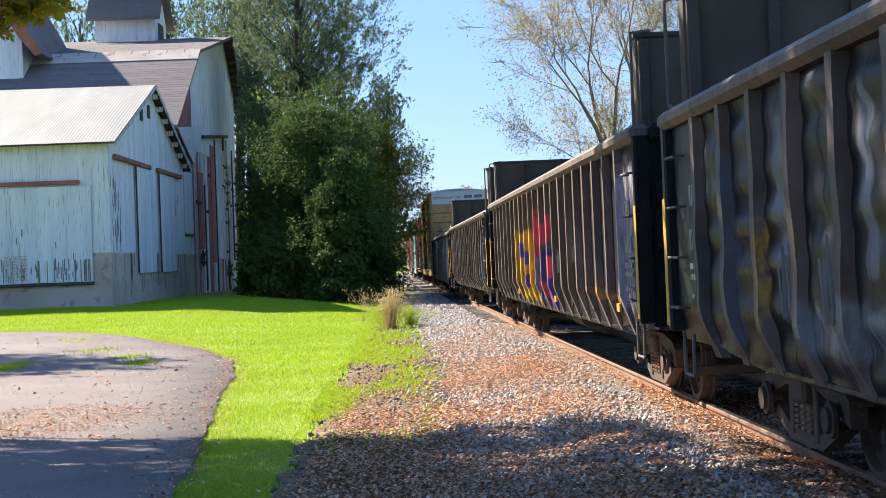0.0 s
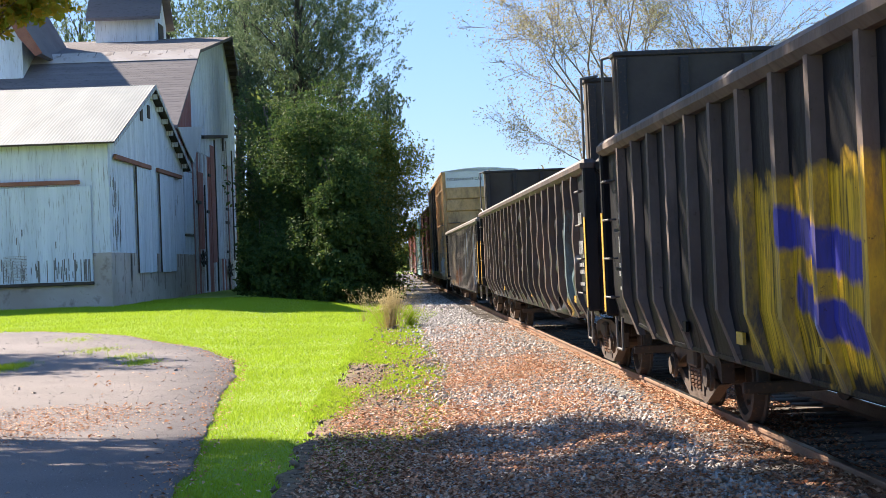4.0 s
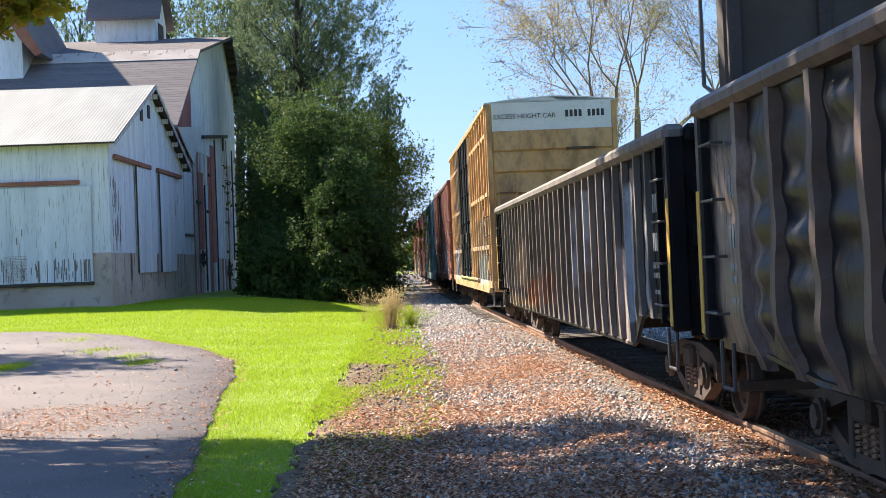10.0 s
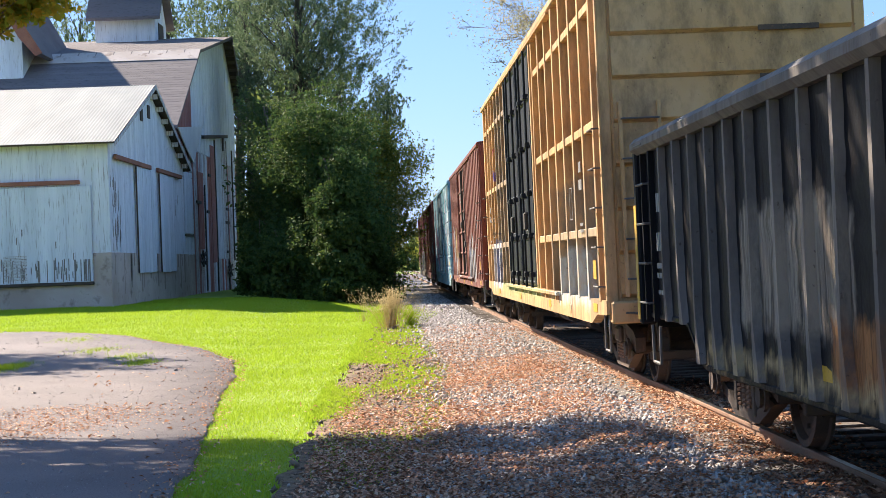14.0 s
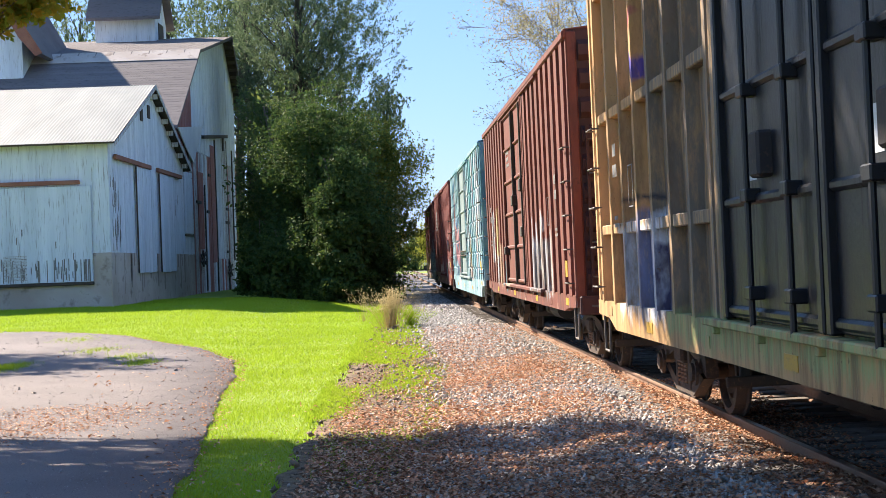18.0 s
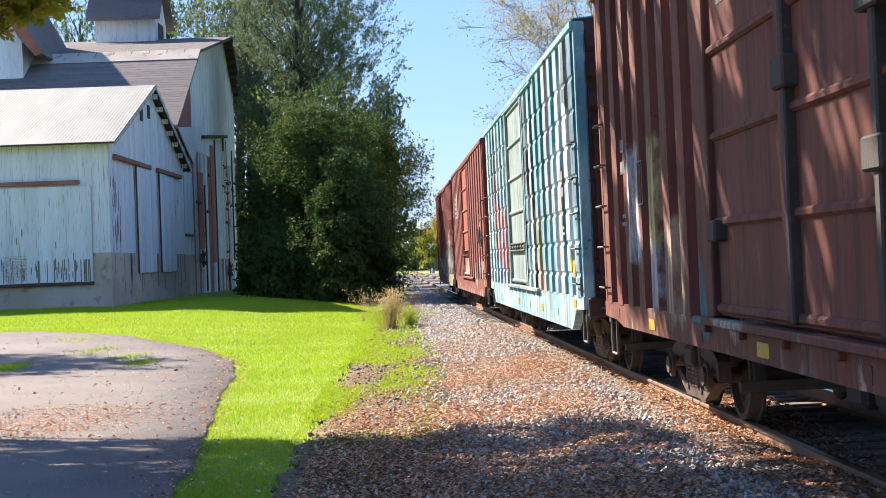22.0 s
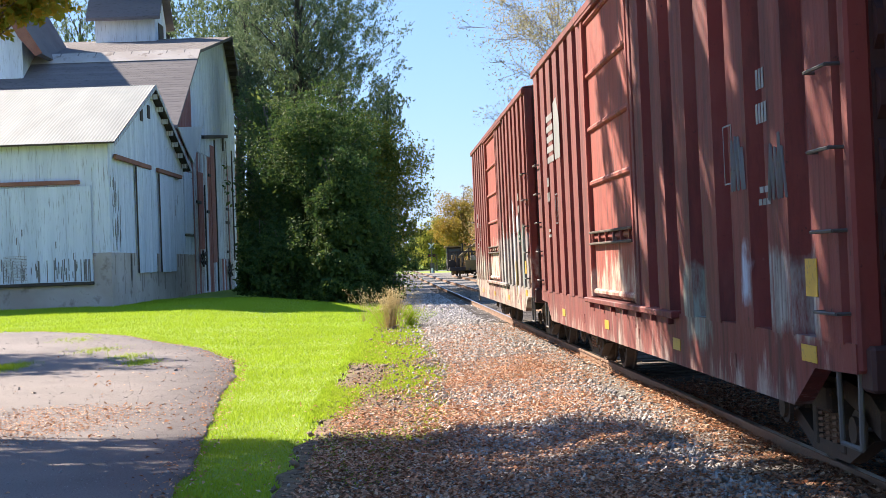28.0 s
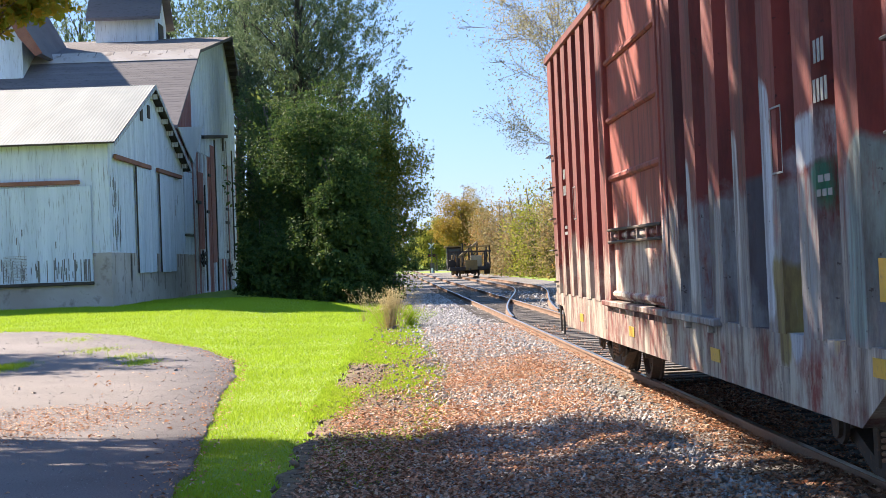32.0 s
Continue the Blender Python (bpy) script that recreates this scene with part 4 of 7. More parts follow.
def scribble(car, y, z, w, h, n, seed, x, material=None):
    rng = random.Random(seed)
    pts = [(y + w * i / n + rng.uniform(-0.03, 0.03), z + (h if i % 2 else 0) * rng.uniform(0.6, 1.0)) for i in range(n + 1)]
    stroke(car, pts, material or STENCIL, 0.009, x)


SPRAY_YELLOW, SPRAY_BLUE, SPRAY_PINK, SPRAY_GREY = (0.72, 0.42, 0.02), (0.05, 0.05, 0.30), (0.55, 0.08, 0.12), (0.36, 0.38, 0.44)
g = couple(gondola("gondola", "black dented steel gondola with a tall end bulkhead", 20.6, 2.80, "black", 19, 0.045, "deep", 3, rib_w=0.15, tags=[(7.0, 7.12, 0.95, 1.75, SPRAY_YELLOW), (4.4, 6.2, 0.9, 1.3, (0.16, 0.17, 0.19)), (6.6, 6.5, 2.3, 1.2, (0.10, 0.11, 0.13), 0.18), (4.9, 4.8, 2.3, 1.5, (0.10, 0.11, 0.14), 0.14), (3.4, 3.3, 2.4, 1.1, (0.08, 0.09, 0.11), 0.16), (8.2, 8.0, 2.2, 1.1, (0.07, 0.075, 0.09), 0.25), (9.3, 9.25, 1.9, 1.3, (0.05, 0.12, 0.14), 0.12)],
                   washed=(0.2, (0.14, 0.14, 0.15), 0.4)), -7.05, 13.55)
scribble(g, 6.15, 1.15, 0.4, 0.5, 9, 1, -1.545)
scribble(g, 5.15, 1.15, 0.5, 0.5, 11, 2, -1.545)
g = couple(gondola("gondola", "dark brown gondola with yellow and pink graffiti", 20.7, 2.84, "brown", 20, 0.008, "deep", 7, rib_w=0.12, tags=[
    (0.15, 4.1, 0.80, 2.08, SPRAY_YELLOW), (2.67, 1.25, 1.72, 1.50, SPRAY_BLUE, 0.15), (2.5, 1.35, 1.32, 1.10, SPRAY_BLUE, 0.14), (2.0, 1.95, 1.25, 1.15, (0.45, 0.45, 0.60), 0.10), (3.72, 3.72, 1.15, 1.75, SPRAY_BLUE, 0.07),
    (-2.5, 0.12, 0.78, 1.75, (0.035, 0.035, 0.26)), (-0.15, 0.05, 0.8, 1.7, (0.42, 0.42, 0.50)), (0.0, -0.08, 2.22, 1.72, SPRAY_PINK, 0.20), (-0.45, -1.1, 1.92, 1.94, SPRAY_PINK, 0.19), (-0.43, -0.43, 1.9, 1.2, SPRAY_PINK, 0.20),
    (-0.45, -1.2, 1.2, 1.0, SPRAY_PINK, 0.16), (-0.8, -0.8, 1.62, 1.35, (0.50, 0.45, 0.60), 0.10), (-1.4, -2.2, 1.98, 2.05, SPRAY_PINK, 0.20), (-1.42, -1.6, 1.95, 1.5, SPRAY_PINK, 0.20), (-1.6, -2.3, 1.48, 1.38, SPRAY_PINK, 0.18), (-2.3, -2.4, 1.38, 0.95, SPRAY_PINK, 0.16),
    (-0.2, -0.22, 2.05, 0.9, (0.55, 0.55, 0.66), 0.035), (-1.27, -1.29, 2.1, 0.9, (0.55, 0.55, 0.66), 0.035), (-4.3, -3.8, 1.0, 1.2, (0.7, 0.25, 0.04)),
    (-8.9, -6.0, 1.05, 1.2, (0.75, 0.33, 0.03)), (-10.0, -8.9, 0.9, 2.5, (0.36, 0.34, 0.39))]), 15.0, 35.7)
scribble(g, -3.0, 1.35, 0.35, 0.35, 7, 3, -1.515)
scribble(g, -5.2, 1.5, 0.6, 0.3, 9, 4, -1.515)
g = couple(gondola("gondola", "black gondola with badly dented side panels", 20.5, 2.76, "black", 19, 0.055, "deep", 11, rib_w=0.15, tags=[(-8.4, -7.3, 0.95, 2.2, (0.10, 0.16, 0.18)), (-9.35, -8.95, 1.45, 1.65, (0.5, 0.5, 0.48)),
                   (-7.6, -7.2, 0.72, 0.95, SPRAY_YELLOW), (8.6, 10.0, 0.8, 2.4, (0.24, 0.17, 0.14))], washed=(0.1, (0.14, 0.12, 0.11), 0.4)), 37.1, 57.6)
scribble(g, -7.9, 1.7, 0.5, 0.35, 9, 5, -1.515)
g = couple(gondola("gondola", "weathered dark gondola with many thin ribs", 20.3, 2.69, "brown", 27, 0.012, "fishbelly", 13, inset=2.0, bulkhead=False, rib_w=0.07, tags=[
    (3.4, 6.2, 1.0, 1.9, (0.30, 0.24, 0.18)), (0.5, 4.0, 0.7, 1.25, (0.34, 0.14, 0.05)), (2.5, 7.5, 0.66, 0.9, (0.40, 0.28, 0.14)), (-1.0, 1.2, 0.8, 1.35, (0.22, 0.09, 0.05)), (-0.70, -0.95, 1.62, 1.15, (0.50, 0.28, 0.05), 0.08),
    (-3.0, -3.05, 2.2, 1.2, (0.30, 0.31, 0.34), 0.07), (-4.3, -4.25, 2.3, 1.4, (0.34, 0.35, 0.38), 0.09), (-5.2, -5.3, 2.0, 0.9, (0.38, 0.39, 0.42), 0.10), (-6.1, -6.0, 2.3, 1.1, (0.30, 0.32, 0.36), 0.16), (-6.9, -7.0, 1.5, 0.8, (0.34, 0.27, 0.24), 0.20), (-7.6, -7.55, 2.2, 1.0, (0.38, 0.40, 0.43), 0.12), (-8.6, -8.5, 2.1, 1.2, (0.28, 0.30, 0.33), 0.20), (-2.0, -2.0, 1.5, 0.8, (0.26, 0.27, 0.29), 0.06), (1.6, 1.6, 1.4, 0.75, (0.26, 0.25, 0.25), 0.06)], washed=(0.3, (0.16, 0.15, 0.15), 0.3)), 58.8, 79.1)
tall = couple(boxcar("boxcar", "tall buff yellow boxcar with black double doors", 19.6, 5.16, "buff", "black_door", 0.92, 0.15, "double", 17, (0.4, 5.2), 0.12, tags=[
    (2.9, 6.3, 0.95, 5.0, (0.19, 0.15, 0.11)), (-9.4, -4.2, 0.95, 2.6, (0.26, 0.20, 0.13)), (5.5, 8.2, 0.9, 1.95, (0.66, 0.67, 0.72)), (7.75, 7.70, 1.9, 1.0, (0.06, 0.06, 0.10), 0.05), (7.2, 7.3, 2.05, 1.1, (0.05, 0.05, 0.09), 0.06), (6.75, 6.7, 1.95, 1.0, (0.16, 0.18, 0.30), 0.10), (6.3, 6.35, 2.0, 1.0, (0.05, 0.05, 0.09), 0.05), (5.85, 5.8, 1.6, 1.0, (0.05, 0.05, 0.12), 0.09), (8.2, 5.5, 2.12, 2.10, (0.05, 0.05, 0.06), 0.05), (7.25, 6.65, 3.75, 3.35, (0.05, 0.04, 0.35), 0.10), (6.95, 6.75, 3.7, 3.95, (0.50, 0.10, 0.12), 0.07), (-8.5, -5.0, 0.9, 1.7, (0.42, 0.44, 0.42)),
    (-2.6, 5.5, 0.8, 1.15, (0.30, 0.36, 0.14))], washed=(0.7, (0.30, 0.27, 0.15), 0.5), end_look="buff"), 81.5, 101.1)
couple(boxcar("boxcar", "oxide red boxcar with rust streaks", 16.7, 4.52, "oxide", "oxide", 0.74, 0.42, "sliding", 19, (0.3, 4.4), 0.06, tags=[
    (-5.3, -2.6, 0.95, 1.9, (0.17, 0.17, 0.18)), (-2.95, -2.85, 2.2, 1.05, SPRAY_GREY, 0.09), (-2.9, -3.4, 2.2, 1.2, SPRAY_GREY, 0.07), (-3.4, -3.6, 1.2, 2.1, SPRAY_GREY, 0.08), (-3.6, -4.0, 2.1, 1.1, SPRAY_GREY, 0.08), (-4.4, -4.15, 2.2, 1.6, (0.50, 0.49, 0.46), 0.12), (-4.15, -4.7, 1.6, 1.1, (0.50, 0.49, 0.46), 0.10), (-4.45, -4.95, 2.2, 1.75, SPRAY_GREY, 0.09), (-4.95, -5.2, 1.75, 1.0, SPRAY_GREY, 0.08), (-5.9, -5.4, 1.0, 2.0, (0.40, 0.39, 0.37)),
    (5.72, 6.45, 1.45, 2.66, (0.58, 0.59, 0.62)), (4.85, 5.48, 1.6, 2.66, (0.60, 0.47, 0.20)), (4.85, 5.5, 1.0, 1.75, (0.50, 0.50, 0.50)), (3.6, 4.6, 0.95, 1.9, (0.45, 0.30, 0.20)), (1.4, 2.3, 0.95, 1.5, (0.52, 0.46, 0.36)), (2.9, 3.0, 1.05, 1.35, (0.03, 0.16, 0.20), 0.18),
    (2.2, 2.5, 1.05, 1.4, SPRAY_YELLOW)], washed=(0.75, (0.50, 0.40, 0.32), 0.8)), 103.3, 120.0)
couple(boxcar("boxcar", "faded blue boxcar covered in graffiti", 16.9, 4.52, "blue", "pale", 0.86, 0.50, "quilt", 23, (0.6, 3.4), 0.28, tags=[
    # upright dark bands: black outlines, and shadows beside the posts put into the colour
    (-8.4, -7.9, 1.0, 4.4, (0.04, 0.10, 0.16)), (-8.0, -7.0, 2.2, 4.4, (0.10, 0.085, 0.10)), (-7.4, -7.2, 1.4, 3.9, (0.015, 0.018, 0.025)), (-6.2, -5.9, 1.2, 3.8, (0.02, 0.03, 0.05)), (-4.5, -4.3, 1.1, 4.2, (0.015, 0.02, 0.03)), (-2.6, -2.35, 1.0, 4.3, (0.02, 0.03, 0.035)), (-1.5, -1.2, 1.1, 4.4, (0.012, 0.014, 0.02)), (-4.2, -3.2, 2.8, 4.4, (0.03, 0.22, 0.26)), (-6.9, -6.3, 3.0, 4.3, (0.50, 0.58, 0.62)), (2.6, 3.0, 1.1, 4.4, (0.02, 0.03, 0.05)), (4.0, 4.3, 1.4, 4.2, (0.46, 0.54, 0.58)), (6.0, 6.3, 2.0, 4.4, (0.03, 0.16, 0.30)), (7.2, 7.9, 2.4, 4.4, (0.40, 0.50, 0.54)), (-6.6, -5.6, 1.0, 3.2, (0.42, 0.50, 0.58)), (-5.3, -4.6, 2.4, 4.4, (0.45, 0.38, 0.42)), (-3.6, -2.7, 1.0, 2.4, (0.36, 0.26, 0.22)), (-2.4, -1.6, 1.2, 3.8, (0.52, 0.58, 0.60)),
    (3.0, 3.8, 1.2, 2.6, (0.45, 0.16, 0.20)), (4.4, 5.2, 1.1, 3.0, (0.10, 0.14, 0.40)), (5.4, 6.2, 1.4, 4.0, (0.30, 0.12, 0.10)), (6.4, 7.2, 1.2, 3.0, (0.50, 0.55, 0.60)), (-1.75, -1.95, 3.2, 2.45, (0.10, 0.045, 0.055), 0.24), (-1.55, -1.6, 4.2, 2.9, (0.03, 0.03, 0.05), 0.10), (-5.2, -5.15, 4.3, 2.2, (0.09, 0.06, 0.07), 0.22), (-3.2, -3.6, 1.85, 1.2, (0.16, 0.15, 0.06), 0.22), (-3.55, -3.75, 1.4, 1.15, (0.50, 0.30, 0.28), 0.20), (-4.2, -4.75, 2.7, 2.0, (0.05, 0.05, 0.07), 0.05),
    (5.9, 4.4, 2.6, 2.3, (0.50, 0.24, 0.23), 0.25), (5.6, 3.2, 1.9, 1.5, (0.48, 0.22, 0.24), 0.28), (3.6, 3.2, 2.6, 1.0, (0.40, 0.18, 0.20), 0.18), (6.6, 6.5, 3.9, 3.0, (0.30, 0.07, 0.06), 0.2), (3.1, 3.0, 4.2, 2.7, (0.55, 0.62, 0.64), 0.25), (5.0, 4.9, 4.2, 3.1, (0.58, 0.64, 0.66), 0.28), (7.7, 7.4, 3.3, 2.0, (0.56, 0.62, 0.64), 0.22), (-7.2, -7.5, 3.4, 1.9, (0.50, 0.56, 0.60), 0.26), (-6.5, -6.2, 2.6, 1.5, (0.36, 0.28, 0.26), 0.20), (-7.8, -7.2, 1.3, 1.6, SPRAY_YELLOW)],
    washed=(1.4, (0.40, 0.46, 0.47), 0.5), post_look="blue_post_lit"), 121.9, 138.8)
red = couple(boxcar("boxcar", "maroon boxcar with a white stencilled emblem", 16.4, 4.50, "maroon", "red_door", 0.98, 0.62, "plug", 29, (0.35, 3.3), 0.26, tags=[
    (-6.0, -5.7, 1.2, 1.6, (0.42, 0.46, 0.55)), (-7.6, -6.4, 1.0, 1.6, (0.36, 0.33, 0.30)), (-4.6, -3.6, 0.8, 1.5, (0.30, 0.32, 0.26))], washed=(0.75, (0.48, 0.38, 0.32), 0.75), door_washed=(1.55, (0.55, 0.42, 0.33), 1.0)), 140.3, 156.7)
for k in range(5):
    part("emblem_bar", Shape().box(-1.566, -1.562, 5.55, 6.35, 2.95 + k * 0.15, 3.04 + k * 0.15), STENCIL, red)
part("emblem", Shape().prism([(4.75, 2.95), (5.4, 2.95), (5.4, 3.75), (5.0, 3.80), (4.75, 3.5)], "x", -1.566, -1.562), STENCIL, red, "plain white emblem shape")
scribble(red, -5.95, 2.0, 0.4, 0.4, 8, 6, -1.57)
scribble(red, -7.0, 1.9, 0.4, 0.5, 8, 7, -1.57)
couple(boxcar("boxcar", "maroon boxcar with whitewashed lower side", 15.7, 4.45, "maroon", "red_door", 0.86, 0.50, "plug", 31, (0.5, 3.4), 0.26, tags=[
    (-7.6, -1.3, 0.95, 2.05, (0.25, 0.245, 0.245)), (-2.2, -2.3, 2.2, 1.3, (0.45, 0.44, 0.43), 0.13), (-3.1, -3.0, 2.0, 1.2, (0.10, 0.09, 0.10), 0.14), (-3.85, -3.8, 2.25, 1.2, (0.50, 0.48, 0.46), 0.18), (-4.3, -4.35, 2.0, 1.1, (0.09, 0.08, 0.09), 0.12), (-4.72, -4.75, 2.5, 1.3, (0.48, 0.50, 0.54), 0.22), (-5.3, -5.3, 2.1, 1.1, (0.36, 0.38, 0.42), 0.20), (-5.6, -6.1, 2.2, 2.25, (0.45, 0.46, 0.49), 0.16),
    (-5.95, -6.05, 2.0, 1.85, (0.04, 0.24, 0.15), 0.12), (-6.7, -6.6, 2.0, 1.2, (0.20, 0.27, 0.26), 0.18), (-5.0, -5.05, 1.4, 1.0, (0.22, 0.17, 0.06), 0.16), (-6.3, -6.05, 1.0, 1.2, SPRAY_YELLOW)], washed=(1.75, (0.44, 0.395, 0.325), 0.9), door_washed=(1.95, (0.60, 0.50, 0.42), 1.0)), 158.4, 174.1)


def lettering(parent, text, size, m, material):
    cu = bpy.data.curves.new("lettering", "FONT")
    cu.body, cu.size, cu.extrude, cu.align_x = text, size, 0.002, "LEFT"
    cu.materials.append(material)
    ob = new("lettering", cu)
    ob.parent, ob.matrix_basis = parent, m
    return tagged(ob, "dark stencilled words")


DARK_LETTER = worn("dark_lettering", (0.03, 0.03, 0.035), (0.05, 0.05, 0.055), None, rough=0.7, bump=0.05)
for e, rz in ((-1, 0), (1, 180)):
    lettering(tall, "EXCESS HEIGHT CAR", 0.155, pose(e * 1.36, e * (9.8 + 0.006), 4.82, 90, 0, rz), DARK_LETTER)
    for k in range(9):     # reporting mark as plain bars
        if k != 4:
            x = -e * (0.36 + k * 0.105)
            part("reporting_mark", Shape().box(x - 0.035, x + 0.035, min(e * 9.8, e * 9.806), max(e * 9.8, e * 9.806), 4.82, 4.98), DARK_LETTER, tall)
    for k in range(2):
        part("notice", Shape().box(0.3, 1.0, min(e * 9.855, e * 9.865), max(e * 9.855, e * 9.865), 3.5 + 0.55 * k, 3.56 + 0.55 * k), TRUCK_STEEL, tall)

# ================= the barns =================
BARN_X = -12.3       # the plane of both gable ends


def boards(parent, name, along, a, b, z0, z1, other, out, material, width, gap=0.006, seed=0, thick=0.03):
    """Upright boards on a wall; along is the axis they follow, out the way they face. z1 may be a function."""
    rng = random.Random(seed)
    meshes = {}
    p = a
    while p < b - 0.02:
        w = min(width * rng.choice((0.8, 1.0, 1.15)), b - p)
        q0, q1 = p + gap / 2, p + w - gap / 2
        if along == "y":
            ta, tb = z1(q0), z1(q1)
        else:
            ta = tb = z1((q0 + q1) / 2)
        lo = z0 + rng.uniform(-0.02, 0.03)
        d = thick + rng.uniform(-0.006, 0.008)
        s = Shape()
        o0, o1 = (other, other + out * d)
        if min(ta, tb) > lo + 0.05:
            if along == "y":
                s.prism([(q0, lo), (q1, lo), (q1, tb), (q0, ta)], "x", min(o0, o1), max(o0, o1))
            else:
                s.box(q0, q1, min(o0, o1), max(o0, o1), lo, ta)
            part(name, s, rng.choice(material) if isinstance(material, tuple) else material, parent)
        p += w



STAIN = worn("damp_stain", (0.24, 0.19, 0.155), (0.33, 0.275, 0.235), None, fine=6, rough=0.95)
PEELED = worn("peeled_wood", (0.17, 0.15, 0.135), (0.25, 0.225, 0.20), None, rough=0.95)


def shed():
    g = thing("shed", "white boarded shed on a concrete base with a tin roof", "shed")
    x0, x1, y0, y1 = -31.0, BARN_X, 57.0, 73.5
    zb, zc, ze, zr, ym = 0.1, 2.3, 6.4, 9.3, 65.2
    # concrete base
    part("concrete_base", Shape().box(x0, x1 + 0.06, y0 - 0.06, y1, -0.3, zc, 0.03), CONCRETE, g, "stained poured concrete base")
    # wall cores
    gab = lambda y: ze + (zr - ze) * (1 - abs(y - ym) / (ym - y0)) if y <= ym else ze + (zr - ze) * (1 - (y - ym) / (y1 - ym))
    part("wall_core", Shape().prism([(y0 + 0.02, zc), (y1, zc), (y1, ze), (ym, zr), (y0 + 0.02, ze)], "x", x0, x1 - 0.02), DARK_WOOD, g)
    wf = part("front_wall", Shape().box(x0, x1 - 0.01, y0 - 0.005, y0 + 0.02, zc, ze), WHITE_BOARD, g)
    boards(wf, "board", "x", -22.0, x1 + 0.03, zc - 0.05, lambda u: ze - 0.02, y0 - 0.006, -1, WHITE_BOARD, 0.7, 0.004, seed=1)
    wg = part("gable_wall", Shape().prism([(y0, zc), (y1, zc), (y1, ze), (ym, zr), (y0, ze)], "x", x1 - 0.02, x1 + 0.002), WHITE_BOARD, g)
    boards(wg, "board", "y", y0 - 0.03, y1, zc - 0.05, lambda y: gab(min(max(y, y0), y1)) - 0.02, x1 + 0.003, 1, WHITE_BOARD, 0.5, 0.005, seed=2)
    # sliding door of the front
    d = part("sliding_door", Shape().box(-18.05, -12.92, y0 - 0.14, y0 - 0.08, 1.25, 4.78), WHITE_BOARD, g, "large pale sliding door with peeling paint")
    boards(d, "board", "x", -18.05, -12.92, 1.25, lambda u: 4.78, y0 - 0.142, -1, WHITE_BOARD, 0.8, 0.004, seed=3, thick=0.02)
    for k in range(17):
        part("cross_slat", Shape().box(-16.2, -15.35, y0 - 0.178, y0 - 0.166, 1.36 + k * 0.055, 1.385 + k * 0.055), GREY_BOARD, d)
    # bare wood where the paint has peeled in narrow strips
    rng = random.Random(21)
    strips = []
    for h in (0.25, 0.45, 0.8):
        me = Shape().box(-0.016, 0.016, -0.004, 0.004, 0, h).mesh("peeled_strip")
        me.materials.append(PEELED)
        strips.append(me)
    for k in range(70):
        x = rng.uniform(-17.95, -13.0)
        part("peeled_strip", strips[k % 3], None, d, at=Matrix.Translation((x, y0 - 0.173, 1.27 + (0.0 if k % 3 == 2 else rng.uniform(0, 0.5)) + (rng.uniform(0.6, 2.2) if k % 9 == 0 else 0.0))))
    for k in range(60):
        y = rng.choice((rng.uniform(57.2, 58.9), rng.uniform(57.2, 58.9), rng.uniform(62.7, 63.3), rng.uniform(66.9, 72.5)))
        part("peeled_strip", strips[k % 3], None, wg, at=pose(x1 + 0.045, y, rng.uniform(2.3, 4.9), 0, 0, 90))
    part("door_sill", Shape().box(-18.1, -12.9, y0 - 0.2, y0 - 0.06, 1.12, 1.24, 0.02), DARK_WOOD, g, "dark timber sill")
    part("door_rail", Shape().box(-22.0, -13.3, y0 - 0.24, y0 - 0.14, 4.84, 5.0, 0.02), RUST_RED, g, "rusty door rail")
    # doors and rails of the gable
    for a, b, lo in ((61.7, 65.6, 1.5), (66.7, 70.4, 1.5)):
        dd = part("sliding_door", Shape().box(x1 + 0.06, x1 + 0.11, a, b, lo, 5.76), WHITE_BOARD, g, "tall white boarded sliding door")
        boards(dd, "board", "y", a, b, lo, lambda y: 5.76, x1 + 0.112, 1, WHITE_BOARD, 0.45, 0.01, seed=int(a), thick=0.02)
        part("edge_strip", Shape().box(x1 + 0.1, x1 + 0.16, a - 0.05, a, lo, 5.76), DARK_WOOD, dd)
    for a, b in ((57.7, 64.7), (66.3, 72.2)):
        part("door_rail", Shape().box(x1 + 0.08, x1 + 0.2, a, b, 5.80, 5.98, 0.02), RUST_RED, g, "rusty door rail")
    for a, b, c in ((63.3, 7.75, 0.5), (64.9, 8.0, 0.55)):
        part("vent", Shape().box(x1 + 0.04, x1 + 0.09, a, a + 0.45, b, b + c), DARK_WOOD, g, "dark louvred vent")
    # the narrow annex that closes the gap to the barn
    part("annex_base", Shape().box(-16.0, x1 - 0.12, 73.56, 77.1, -0.3, 2.38, 0.02), CONCRETE, g)
    wa = part("annex_wall", Shape().box(-16.0, x1 - 0.14, 73.56, 77.05, 2.38, 6.35), WHITE_BOARD, g)
    boards(wa, "board", "y", 73.58, 77.05, 2.3, lambda y: 6.33, x1 - 0.138, 1, WHITE_BOARD, 0.42, 0.012, seed=12)
    part("annex_door", Shape().box(x1 - 0.11, x1 - 0.06, 74.2, 76.75, 3.3, 6.05, 0.01), WHITE_BOARD, wa, "small upper door")
    for y, z0, z1 in ((74.13, 3.2, 6.1), (76.82, 3.2, 6.1)):
        part("door_gap", Shape().box(x1 - 0.11, x1 - 0.075, y - 0.04, y + 0.04, z0, z1), DARK_WOOD, wa)
    part("door_foot", Shape().box(x1 - 0.11, x1 - 0.05, 74.2, 76.75, 3.18, 3.28), DARK_WOOD, wa)
    rng2 = random.Random(31)
